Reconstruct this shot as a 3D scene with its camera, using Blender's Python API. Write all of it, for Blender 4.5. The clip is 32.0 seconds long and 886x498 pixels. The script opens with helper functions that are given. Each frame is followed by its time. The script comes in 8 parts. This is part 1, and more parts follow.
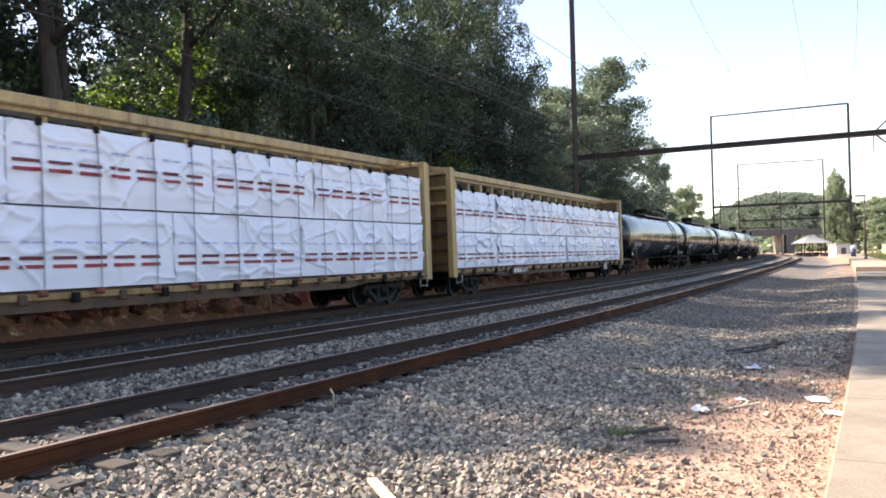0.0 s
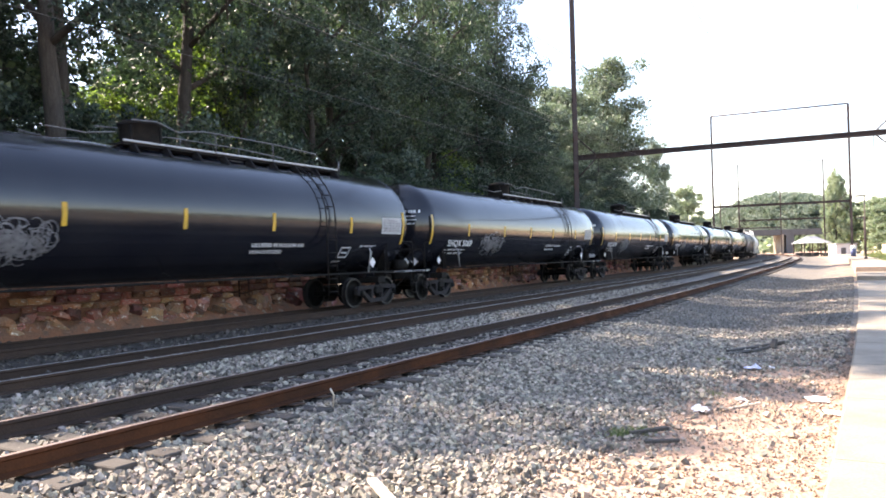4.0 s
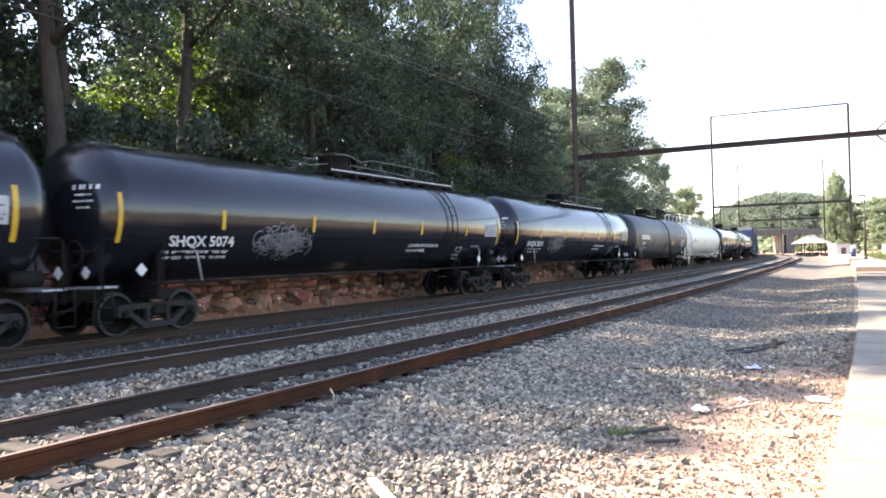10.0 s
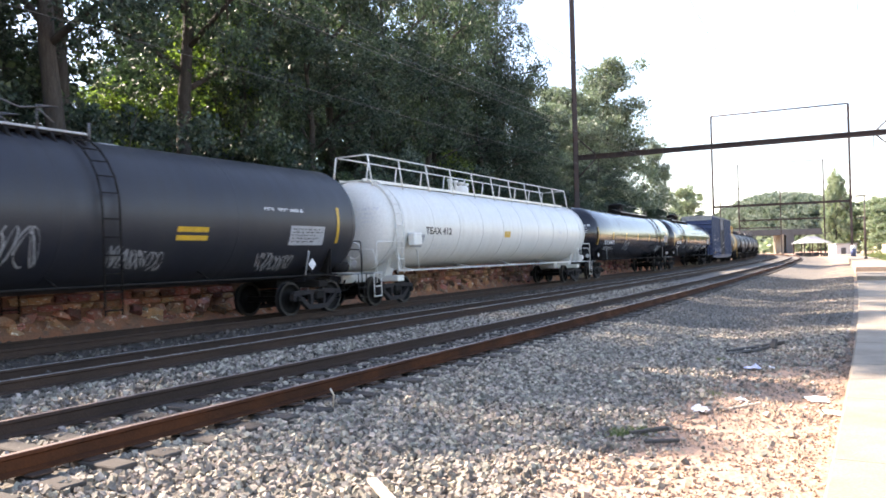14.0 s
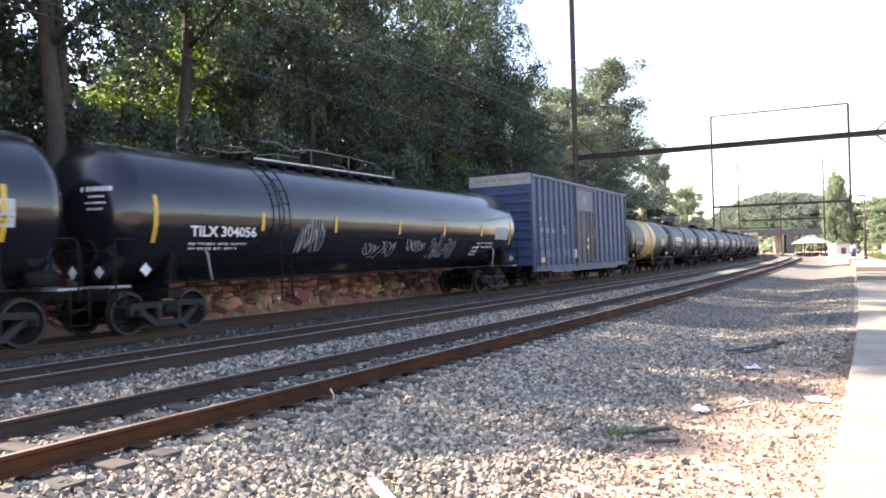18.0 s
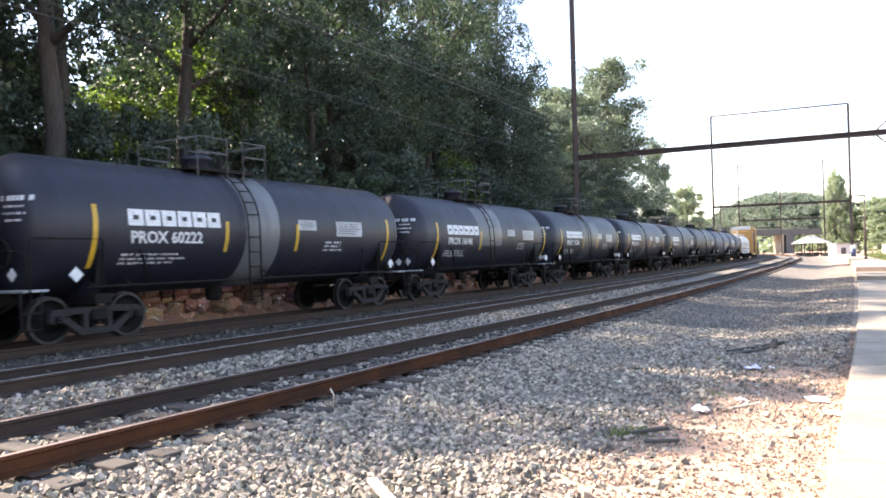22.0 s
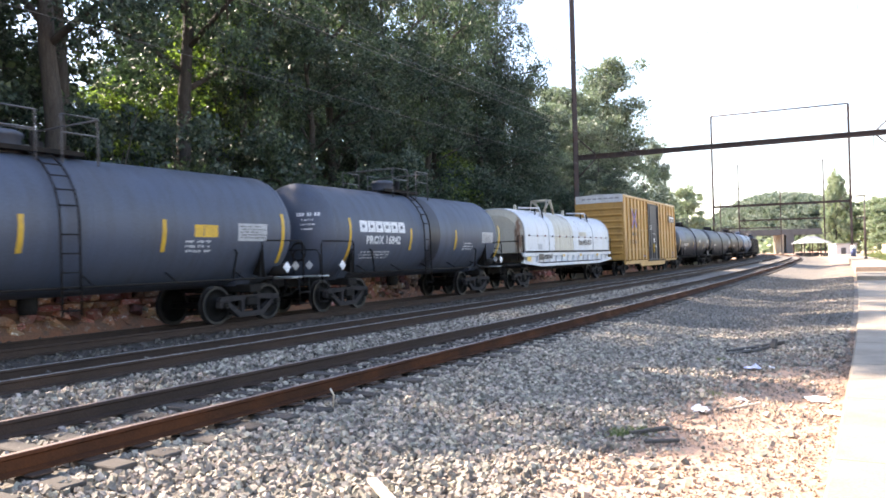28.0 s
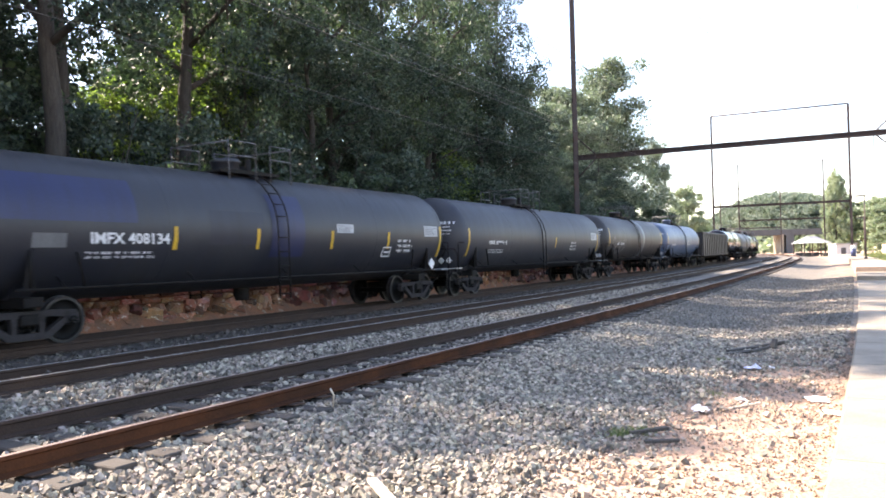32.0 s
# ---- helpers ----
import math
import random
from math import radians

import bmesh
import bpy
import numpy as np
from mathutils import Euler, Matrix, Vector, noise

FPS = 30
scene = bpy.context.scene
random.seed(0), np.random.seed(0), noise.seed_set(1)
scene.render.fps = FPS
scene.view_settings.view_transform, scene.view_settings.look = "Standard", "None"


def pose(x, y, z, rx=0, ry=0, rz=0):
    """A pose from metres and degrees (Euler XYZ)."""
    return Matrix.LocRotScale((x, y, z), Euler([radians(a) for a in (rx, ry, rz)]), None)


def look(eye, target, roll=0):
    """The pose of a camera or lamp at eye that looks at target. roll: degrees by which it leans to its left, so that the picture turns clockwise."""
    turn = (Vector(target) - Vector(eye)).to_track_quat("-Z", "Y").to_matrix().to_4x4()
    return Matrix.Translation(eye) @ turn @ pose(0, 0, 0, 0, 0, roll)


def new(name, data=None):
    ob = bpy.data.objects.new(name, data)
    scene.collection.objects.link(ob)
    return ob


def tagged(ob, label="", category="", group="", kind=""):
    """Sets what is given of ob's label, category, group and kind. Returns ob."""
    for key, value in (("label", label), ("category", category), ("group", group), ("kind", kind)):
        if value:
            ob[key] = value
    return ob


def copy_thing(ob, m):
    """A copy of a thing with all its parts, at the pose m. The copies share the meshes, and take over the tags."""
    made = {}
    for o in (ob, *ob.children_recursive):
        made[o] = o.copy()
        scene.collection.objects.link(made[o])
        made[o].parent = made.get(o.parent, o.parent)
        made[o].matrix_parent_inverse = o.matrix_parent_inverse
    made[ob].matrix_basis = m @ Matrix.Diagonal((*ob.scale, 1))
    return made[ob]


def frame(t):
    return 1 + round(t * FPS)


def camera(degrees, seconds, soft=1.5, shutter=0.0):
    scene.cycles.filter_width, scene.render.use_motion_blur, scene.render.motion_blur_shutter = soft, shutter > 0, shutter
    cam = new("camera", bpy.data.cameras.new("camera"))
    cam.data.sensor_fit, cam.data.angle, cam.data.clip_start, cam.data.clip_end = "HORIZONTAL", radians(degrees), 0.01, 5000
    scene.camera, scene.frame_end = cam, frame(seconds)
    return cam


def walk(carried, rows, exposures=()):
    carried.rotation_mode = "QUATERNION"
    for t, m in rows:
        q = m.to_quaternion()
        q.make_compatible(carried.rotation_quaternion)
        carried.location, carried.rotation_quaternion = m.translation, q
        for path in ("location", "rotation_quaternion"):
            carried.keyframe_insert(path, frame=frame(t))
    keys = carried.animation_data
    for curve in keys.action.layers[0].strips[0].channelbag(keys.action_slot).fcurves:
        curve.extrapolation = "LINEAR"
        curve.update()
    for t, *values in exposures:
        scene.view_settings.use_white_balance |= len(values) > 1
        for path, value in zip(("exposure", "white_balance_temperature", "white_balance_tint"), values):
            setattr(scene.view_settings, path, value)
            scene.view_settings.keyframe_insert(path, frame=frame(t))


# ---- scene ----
# camera on a stand beside the line, 1.5 m above the rail heads
LENGTH = 32.0
cam = camera(59.63, LENGTH, soft=1.75, shutter=0.14)
EYE = (0.0, 0.0, 1.5)
AIM = look(EYE, (0.0, math.cos(0.010482), 1.5 + math.sin(0.010482)), -1.4634)
walk(cam, [(0.0, AIM), (LENGTH, AIM)],
     exposures=[(0.0, 1.34, 7300, 19), (1.0, 1.36, 7300, 19), (2.2, 1.46, 7300, 19), (3.5, 1.99, 7300, 19), (12.5, 2.04, 7300, 19), (14.0, 1.94, 7300, 19), (16.5, 2.04, 7300, 19), (28.0, 2.06, 7300, 19), (29.0, 1.86, 7300, 19), (30.0, 1.74, 7300, 19), (31.0, 1.8, 7300, 19), (LENGTH, 2.05, 7300, 19)])

# the line of the far track (the train's), by its curvature along the way
KNOTS = (-40.0, 0.0, 25.0, 50.0, 75.0, 100.0, 130.0, 170.0)
BENDS = (0.0017654, 0.0004781, 0.0003345, 0.000482, 0.0004182, 0.0009095, 0.0016754, 0.0024645)
WAY_S = np.arange(-160.0, 700.0, 0.5)
_k = np.interp(WAY_S, KNOTS, BENDS)
_i0 = int(np.argmin(abs(WAY_S)))
WAY_H = np.concatenate([[0], np.cumsum((_k[1:] + _k[:-1]) / 2 * 0.5)])
WAY_H += -0.490623 - WAY_H[_i0]
_dx, _dy = -np.sin(WAY_H), np.cos(WAY_H)
WAY_X = np.concatenate([[0], np.cumsum((_dx[1:] + _dx[:-1]) / 4)])
WAY_Y = np.concatenate([[0], np.cumsum((_dy[1:] + _dy[:-1]) / 4)])
WAY_X += 3.25113 - WAY_X[_i0]
WAY_Y += 36.46688 - WAY_Y[_i0]
TRACKS = (0.0, -3.9706, -7.8844)      # offsets of the three tracks, left is positive
CANTS = (0.0104, 0.0403, 0.0142)


def on_line(s, off=0.0, z=0.0):
    """The point s metres along the line, off metres to its left."""
    x, y, h = np.interp(s, WAY_S, WAY_X), np.interp(s, WAY_S, WAY_Y), np.interp(s, WAY_S, WAY_H)
    return Vector((float(x - off * math.cos(h)), float(y - off * math.sin(h)), z))


def heading(s):
    return float(np.interp(s, WAY_S, WAY_H))


def along(s, off=0.0, z=0.0, turn=0.0):
    """A pose on the line: x along it, away from the camera, y to the left."""
    return Matrix.Translation(on_line(s, off, z)) @ Matrix.Rotation(heading(s) + math.pi / 2 + turn, 4, "Z")

# daylight: a high summer sun over the wood beyond the tracks
SUN_TO = Vector((-0.90, 0.42, 0.86)).normalized()
world = bpy.data.worlds.new("sky")
scene.world = world
world.use_nodes = True
wn = world.node_tree.nodes
sky = wn.new("ShaderNodeTexSky")
sky.sky_type = "NISHITA"
sky.sun_disc = False
sky.sun_elevation = math.asin(SUN_TO.z)
sky.sun_rotation = math.atan2(SUN_TO.x, SUN_TO.y)
sky.air_density, sky.dust_density, sky.ozone_density = 1.0, 0.6, 1.0
wn["Background"].inputs["Strength"].default_value = 0.15
world.node_tree.links.new(sky.outputs[0], wn["Background"].inputs["Color"])
sun = new("sun", bpy.data.lights.new("sun", "SUN"))
sun.data.energy, sun.data.angle, sun.data.color = 5.0, radians(0.6), (1.0, 0.93, 0.82)
sun.matrix_world = look(tuple(SUN_TO * 200), (0, 0, 0))

# ---- materials ----
def node_material(name):
    m = bpy.data.materials.new(name)
    m.use_nodes = True
    return m, m.node_tree.nodes, m.node_tree.links, m.node_tree.nodes["Principled BSDF"]


def _ramp(nodes, a, b, lo, hi):
    r = nodes.new("ShaderNodeMapRange")
    r.inputs["From Min"].default_value, r.inputs["From Max"].default_value = a, b
    r.inputs["To Min"].default_value, r.inputs["To Max"].default_value = lo, hi
    return r


def rgb(c):
    return (c[0], c[1], c[2], 1.0)


def surface(name, base, second=None, rough=0.6, metal=0.0, scale=6.0, fine=60.0, amount=0.6, bump=0.15, stretch=(1, 1, 1),
            spread=0.0, random_tint=0.0, coat=0.0, third=None, island=False, rough_var=0.15, bump_dist=0.01):
    """Two-scale noise between base and second, fine grain and relief; random_tint varies pieces among themselves."""
    m, n, l, bsdf = node_material(name)
    second = second or tuple(c * 0.6 for c in base)
    coord = n.new("ShaderNodeTexCoord")
    mp = n.new("ShaderNodeMapping")
    mp.inputs["Scale"].default_value = stretch
    l.new(coord.outputs["Object"], mp.inputs["Vector"])
    big = n.new("ShaderNodeTexNoise")
    big.inputs["Scale"].default_value, big.inputs["Detail"].default_value, big.inputs["Roughness"].default_value = scale, 5, 0.62
    small = n.new("ShaderNodeTexNoise")
    small.inputs["Scale"].default_value, small.inputs["Detail"].default_value = fine, 3
    l.new(mp.outputs[0], big.inputs["Vector"])
    l.new(mp.outputs[0], small.inputs["Vector"])
    r1 = _ramp(n, 0.38, 0.66, 0.0, amount)
    l.new(big.outputs[0], r1.inputs[0])
    mix = n.new("ShaderNodeMixRGB")
    mix.inputs[1].default_value, mix.inputs[2].default_value = rgb(base), rgb(second)
    l.new(r1.outputs[0], mix.inputs[0])
    out = mix
    r2 = _ramp(n, 0.3, 0.7, 0.72, 1.25)
    l.new(small.outputs[0], r2.inputs[0])
    mul = n.new("ShaderNodeMixRGB")
    mul.blend_type = "MULTIPLY"
    mul.inputs[0].default_value = 0.8
    l.new(mix.outputs[0], mul.inputs[1])
    l.new(r2.outputs[0], mul.inputs[2])
    out = mul
    if third:
        spot = n.new("ShaderNodeTexNoise")
        spot.inputs["Scale"].default_value, spot.inputs["Detail"].default_value = scale * 2.3, 6
        l.new(mp.outputs[0], spot.inputs["Vector"])
        r4 = _ramp(n, 0.6, 0.7, 0.0, 0.85)
        l.new(spot.outputs[0], r4.inputs[0])
        m3 = n.new("ShaderNodeMixRGB")
        m3.inputs[2].default_value = rgb(third)
        l.new(r4.outputs[0], m3.inputs[0])
        l.new(out.outputs[0], m3.inputs[1])
        out = m3
    if random_tint:
        if island:
            src = n.new("ShaderNodeNewGeometry").outputs["Random Per Island"]
        else:
            src = n.new("ShaderNodeObjectInfo").outputs["Random"]
        r3 = _ramp(n, 0.0, 1.0, 1.0 - random_tint, 1.0 + random_tint)
        l.new(src, r3.inputs[0])
        mm = n.new("ShaderNodeMixRGB")
        mm.blend_type = "MULTIPLY"
        mm.inputs[0].default_value = 1.0
        l.new(out.outputs[0], mm.inputs[1])
        l.new(r3.outputs[0], mm.inputs[2])
        out = mm
        if spread:
            hs = n.new("ShaderNodeHueSaturation")
            r5 = _ramp(n, 0.0, 1.0, 0.5 - spread, 0.5 + spread)
            wn_ = n.new("ShaderNodeTexWhiteNoise")
            wn_.noise_dimensions = "1D"
            l.new(src, wn_.inputs["W"])
            l.new(wn_.outputs[0], r5.inputs[0])
            l.new(r5.outputs[0], hs.inputs["Hue"])
            l.new(out.outputs[0], hs.inputs["Color"])
            out = hs
    l.new(out.outputs[0], bsdf.inputs["Base Color"])
    rr = _ramp(n, 0.3, 0.7, max(0.03, rough - rough_var), min(1.0, rough + rough_var))
    l.new(big.outputs[0], rr.inputs[0])
    l.new(rr.outputs[0], bsdf.inputs["Roughness"])
    bsdf.inputs["Metallic"].default_value = metal
    bsdf.inputs["Coat Weight"].default_value = coat
    bsdf.inputs["Coat Roughness"].default_value = 0.12
    if bump:
        b = n.new("ShaderNodeBump")
        b.inputs["Strength"].default_value, b.inputs["Distance"].default_value = bump, bump_dist
        l.new(small.outputs[0], b.inputs["Height"])
        l.new(b.outputs[0], bsdf.inputs["Normal"])
    return m


def car_paint(name, base, grime=(0.05, 0.042, 0.035), rough=0.28, dirt=0.5, rust=0.0, wear=0.25, coat=0.0):
    """Weathered car paint: faded blotches, grime streaks down the side, road dirt on the low parts, rust spots."""
    m, n, l, bsdf = node_material(name)
    coord = n.new("ShaderNodeTexCoord")
    info = n.new("ShaderNodeObjectInfo")
    add = n.new("ShaderNodeVectorMath")
    l.new(coord.outputs["Object"], add.inputs[0])
    vs = n.new("ShaderNodeVectorMath")
    vs.operation = "SCALE"
    vs.inputs[0].default_value = (37.0, 5.0, 3.0)
    l.new(info.outputs["Random"], vs.inputs["Scale"])
    l.new(vs.outputs[0], add.inputs[1])
    streak_map = n.new("ShaderNodeMapping")
    streak_map.inputs["Scale"].default_value = (2.6, 1.0, 0.22)
    l.new(add.outputs[0], streak_map.inputs["Vector"])
    streak = n.new("ShaderNodeTexNoise")
    streak.inputs["Scale"].default_value, streak.inputs["Detail"].default_value, streak.inputs["Roughness"].default_value = 1.6, 7, 0.6
    l.new(streak_map.outputs[0], streak.inputs["Vector"])
    blot = n.new("ShaderNodeTexNoise")
    blot.inputs["Scale"].default_value, blot.inputs["Detail"].default_value = 0.7, 6
    l.new(add.outputs[0], blot.inputs["Vector"])
    grain = n.new("ShaderNodeTexNoise")
    grain.inputs["Scale"].default_value, grain.inputs["Detail"].default_value = 28.0, 4
    l.new(add.outputs[0], grain.inputs["Vector"])
    fade = n.new("ShaderNodeMixRGB")
    fade.inputs[1].default_value = rgb(base)
    fade.inputs[2].default_value = rgb(tuple(c * (1 - wear) + wear * (0.6 * sum(base) / 3 + 0.03) for c in base))
    rb = _ramp(n, 0.35, 0.65, 0.0, 1.0)
    l.new(blot.outputs[0], rb.inputs[0])
    l.new(rb.outputs[0], fade.inputs[0])
    dirty = n.new("ShaderNodeMixRGB")
    dirty.inputs[2].default_value = rgb(grime)
    rs = _ramp(n, 0.45, 0.72, 0.0, dirt)
    l.new(streak.outputs[0], rs.inputs[0])
    l.new(rs.outputs[0], dirty.inputs[0])
    l.new(fade.outputs[0], dirty.inputs[1])
    out = dirty
    if rust:
        spots = n.new("ShaderNodeTexNoise")
        spots.inputs["Scale"].default_value, spots.inputs["Detail"].default_value, spots.inputs["Roughness"].default_value = 1.7, 9, 0.7
        l.new(streak_map.outputs[0], spots.inputs["Vector"])
        rr = _ramp(n, 0.6 - 0.1 * rust, 0.68 - 0.1 * rust, 0.0, 0.9)
        l.new(spots.outputs[0], rr.inputs[0])
        rmix = n.new("ShaderNodeMixRGB")
        rmix.inputs[2].default_value = (0.16, 0.062, 0.026, 1)
        l.new(rr.outputs[0], rmix.inputs[0])
        l.new(out.outputs[0], rmix.inputs[1])
        out = rmix
    gm = n.new("ShaderNodeMixRGB")
    gm.blend_type = "MULTIPLY"
    gm.inputs[0].default_value = 0.6
    rg = _ramp(n, 0.3, 0.7, 0.75, 1.2)
    l.new(grain.outputs[0], rg.inputs[0])
    l.new(out.outputs[0], gm.inputs[1])
    l.new(rg.outputs[0], gm.inputs[2])
    l.new(gm.outputs[0], bsdf.inputs["Base Color"])
    ro = _ramp(n, 0.35, 0.75, rough, min(1.0, rough + 0.1))
    l.new(streak.outputs[0], ro.inputs[0])
    l.new(ro.outputs[0], bsdf.inputs["Roughness"])
    bsdf.inputs["Coat Weight"].default_value, bsdf.inputs["Coat Roughness"].default_value = coat, 0.12
    b = n.new("ShaderNodeBump")
    b.inputs["Strength"].default_value, b.inputs["Distance"].default_value = 0.05, 0.01
    l.new(blot.outputs[0], b.inputs["Height"])
    l.new(b.outputs[0], bsdf.inputs["Normal"])
    return m


def leaf_material(name, base, second, through_light=0.35):
    m, n, l, bsdf = node_material(name)
    geo = n.new("ShaderNodeNewGeometry")
    coord = n.new("ShaderNodeTexCoord")
    big = n.new("ShaderNodeTexNoise")
    big.inputs["Scale"].default_value, big.inputs["Detail"].default_value = 0.5, 3
    l.new(coord.outputs["Object"], big.inputs["Vector"])
    mix = n.new("ShaderNodeMixRGB")
    mix.inputs[1].default_value, mix.inputs[2].default_value = rgb(base), rgb(second)
    addm = n.new("ShaderNodeMath")
    l.new(geo.outputs["Random Per Island"], addm.inputs[0])
    l.new(big.outputs[0], addm.inputs[1])
    r = _ramp(n, 0.55, 1.5, 0, 1)
    l.new(addm.outputs[0], r.inputs[0])
    l.new(r.outputs[0], mix.inputs[0])
    l.new(mix.outputs[0], bsdf.inputs["Base Color"])
    bsdf.inputs["Roughness"].default_value = 0.55
    tr = n.new("ShaderNodeBsdfTranslucent")
    tint = n.new("ShaderNodeMixRGB")
    tint.blend_type = "MULTIPLY"
    tint.inputs[0].default_value = 1.0
    tint.inputs[2].default_value = (1.15, 1.42, 0.8, 1)
    l.new(mix.outputs[0], tint.inputs[1])
    l.new(tint.outputs[0], tr.inputs["Color"])
    ms = n.new("ShaderNodeMixShader")
    ms.inputs[0].default_value = through_light
    l.new(bsdf.outputs[0], ms.inputs[1])
    l.new(tr.outputs[0], ms.inputs[2])
    l.new(ms.outputs[0], n["Material Output"].inputs["Surface"])
    return m


BALLAST = surface("ballast_stone", (0.18, 0.164, 0.138), (0.425, 0.362, 0.282), rough=0.9, scale=9, fine=90, amount=0.9, random_tint=0.62, spread=0.03, island=True, bump=0.3)
BALLAST_GRIMY = surface("grimy_ballast_stone", (0.17, 0.15, 0.124), (0.37, 0.32, 0.255), rough=0.9, scale=9, fine=90, amount=0.9, random_tint=0.8, spread=0.03, island=True, bump=0.3)
CINDER = surface("small_grey_ballast", (0.14, 0.13, 0.115), (0.29, 0.255, 0.215), rough=0.9, scale=9, fine=90, amount=0.9, random_tint=0.5, spread=0.03, island=True, bump=0.3)
BALLAST_OILY = surface("oily_ballast_stone", (0.062, 0.053, 0.045), (0.12, 0.1, 0.083), rough=0.9, scale=9, fine=90, amount=0.9, random_tint=0.6, spread=0.03, island=True, bump=0.3)
PEBBLE = surface("dusty_pebble", (0.36, 0.26, 0.19), (0.25, 0.2, 0.165), rough=0.9, scale=9, fine=90, random_tint=0.3, island=True, bump=0.2)
TIE_WOOD = surface("tie_timber", (0.044, 0.038, 0.033), (0.09, 0.077, 0.064), rough=0.9, scale=3, fine=40, stretch=(8, 0.8, 6), random_tint=0.3, bump=0.5)
RAIL_RUST = surface("rusty_rail", (0.085, 0.033, 0.016), (0.044, 0.024, 0.017), rough=0.75, scale=1.2, fine=60, amount=0.9, bump=0.2)
RAIL_DARK = surface("dark_rail", (0.052, 0.037, 0.03), (0.088, 0.057, 0.043), rough=0.7, scale=1.2, fine=60, bump=0.2)
RAIL_TOP = surface("worn_rail_head", (0.40, 0.37, 0.35), (0.27, 0.23, 0.2), rough=0.42, metal=0.3, scale=2, fine=30, amount=0.7, bump=0.05)
RAIL_TOP_OLD = surface("rusted_rail_head", (0.26, 0.2, 0.18), (0.2, 0.13, 0.1), rough=0.5, metal=0.3, scale=2, fine=30, amount=0.7, bump=0.05)
STEEL_BLACK = surface("black_grimy_steel", (0.014, 0.0135, 0.0135), (0.03, 0.026, 0.023), rough=0.65, scale=4, fine=40, bump=0.2)
STEEL_WORN = surface("greasy_worn_steel", (0.008, 0.0075, 0.007), (0.005, 0.005, 0.005), rough=0.5, metal=0.0, scale=5, fine=40, bump=0.15)
WHEEL_RIM = surface("worn_wheel_rim", (0.018, 0.016, 0.015), (0.01, 0.009, 0.009), rough=0.5, metal=0.2, scale=6, fine=50, bump=0.1)
for _m in (STEEL_BLACK, STEEL_WORN, RAIL_RUST, RAIL_DARK):
    _m.node_tree.nodes["Principled BSDF"].inputs["Specular IOR Level"].default_value = 0.06
PAINT_BLACK = car_paint("gloss_black_tank_paint", (0.006, 0.0065, 0.011), rough=0.13, dirt=0.12, grime=(0.012, 0.012, 0.016), coat=0.22)
PAINT_NAVY = car_paint("faded_black_tank_paint", (0.0075, 0.0088, 0.020), rough=0.47, dirt=0.5, grime=(0.013, 0.012, 0.014), wear=0.22, coat=0.03)
PAINT_BLUEPATCH = car_paint("navy_repaint_patch", (0.010, 0.015, 0.062), rough=0.45, dirt=0.4, grime=(0.018, 0.018, 0.03), wear=0.1)
PAINT_GREY = car_paint("dusty_dark_grey_tank_paint", (0.024, 0.026, 0.036), coat=0.04, rough=0.5, dirt=0.6, grime=(0.04, 0.036, 0.034), wear=0.3)
PAINT_COAL = car_paint("dusty_coal_grey_tank_paint", (0.014, 0.0155, 0.023), coat=0.05, rough=0.46, dirt=0.5, grime=(0.026, 0.024, 0.024), wear=0.3)
PAINT_SLATE = car_paint("slate_tank_paint", (0.056, 0.072, 0.108), rough=0.5, dirt=0.5, grime=(0.05, 0.05, 0.05), wear=0.3)
PAINT_BROWN = car_paint("brown_black_tank_paint", (0.021, 0.016, 0.0165), rough=0.45, dirt=0.6, grime=(0.05, 0.04, 0.032), wear=0.35)
PAINT_PATCH = car_paint("grey_spill_patch_paint", (0.13, 0.135, 0.14), rough=0.4, dirt=0.6, grime=(0.06, 0.06, 0.06), wear=0.3)
PAINT_DPATCH = car_paint("dark_grey_patch_paint", (0.06, 0.062, 0.068), rough=0.4, dirt=0.6, grime=(0.04, 0.04, 0.04), wear=0.3)
PAINT_WHITE_TANK = car_paint("white_tank_paint", (0.74, 0.73, 0.68), rough=0.35, dirt=0.25, grime=(0.45, 0.41, 0.34), wear=0.05)
PAINT_WHITE_COIL = car_paint("rust_marked_white_paint", (0.62, 0.63, 0.65), rough=0.45, dirt=0.45, grime=(0.48, 0.45, 0.38), rust=0.05, wear=0.1)
PAINT_CREAM_COIL = car_paint("rust_run_cream_paint", (0.54, 0.5, 0.41), rough=0.5, dirt=0.6, grime=(0.4, 0.33, 0.22), rust=0.4, wear=0.1)
PAINT_YELLOW = car_paint("boxcar_yellow_paint", (0.50, 0.275, 0.072), rough=0.42, dirt=0.5, grime=(0.27, 0.15, 0.055), rust=0.12, wear=0.12)
PAINT_OCHRE = car_paint("lumber_car_ochre_paint", (0.47, 0.32, 0.13), rough=0.5, dirt=0.7, grime=(0.17, 0.115, 0.06), rust=0.25, wear=0.15)
PAINT_OCHRE_WORN = car_paint("rust_worn_ochre_paint", (0.36, 0.23, 0.085), rough=0.6, dirt=0.9, grime=(0.1, 0.06, 0.03), rust=0.5, wear=0.2)
PAINT_SILL = car_paint("rust_dark_sill_paint", (0.10, 0.062, 0.034), rough=0.7, dirt=0.9, grime=(0.04, 0.03, 0.022), rust=0.5, wear=0.2)
PAINT_BULKHEAD = car_paint("rusted_bulkhead_paint", (0.2, 0.125, 0.05), rough=0.65, dirt=0.9, grime=(0.07, 0.042, 0.024), rust=0.6, wear=0.2)
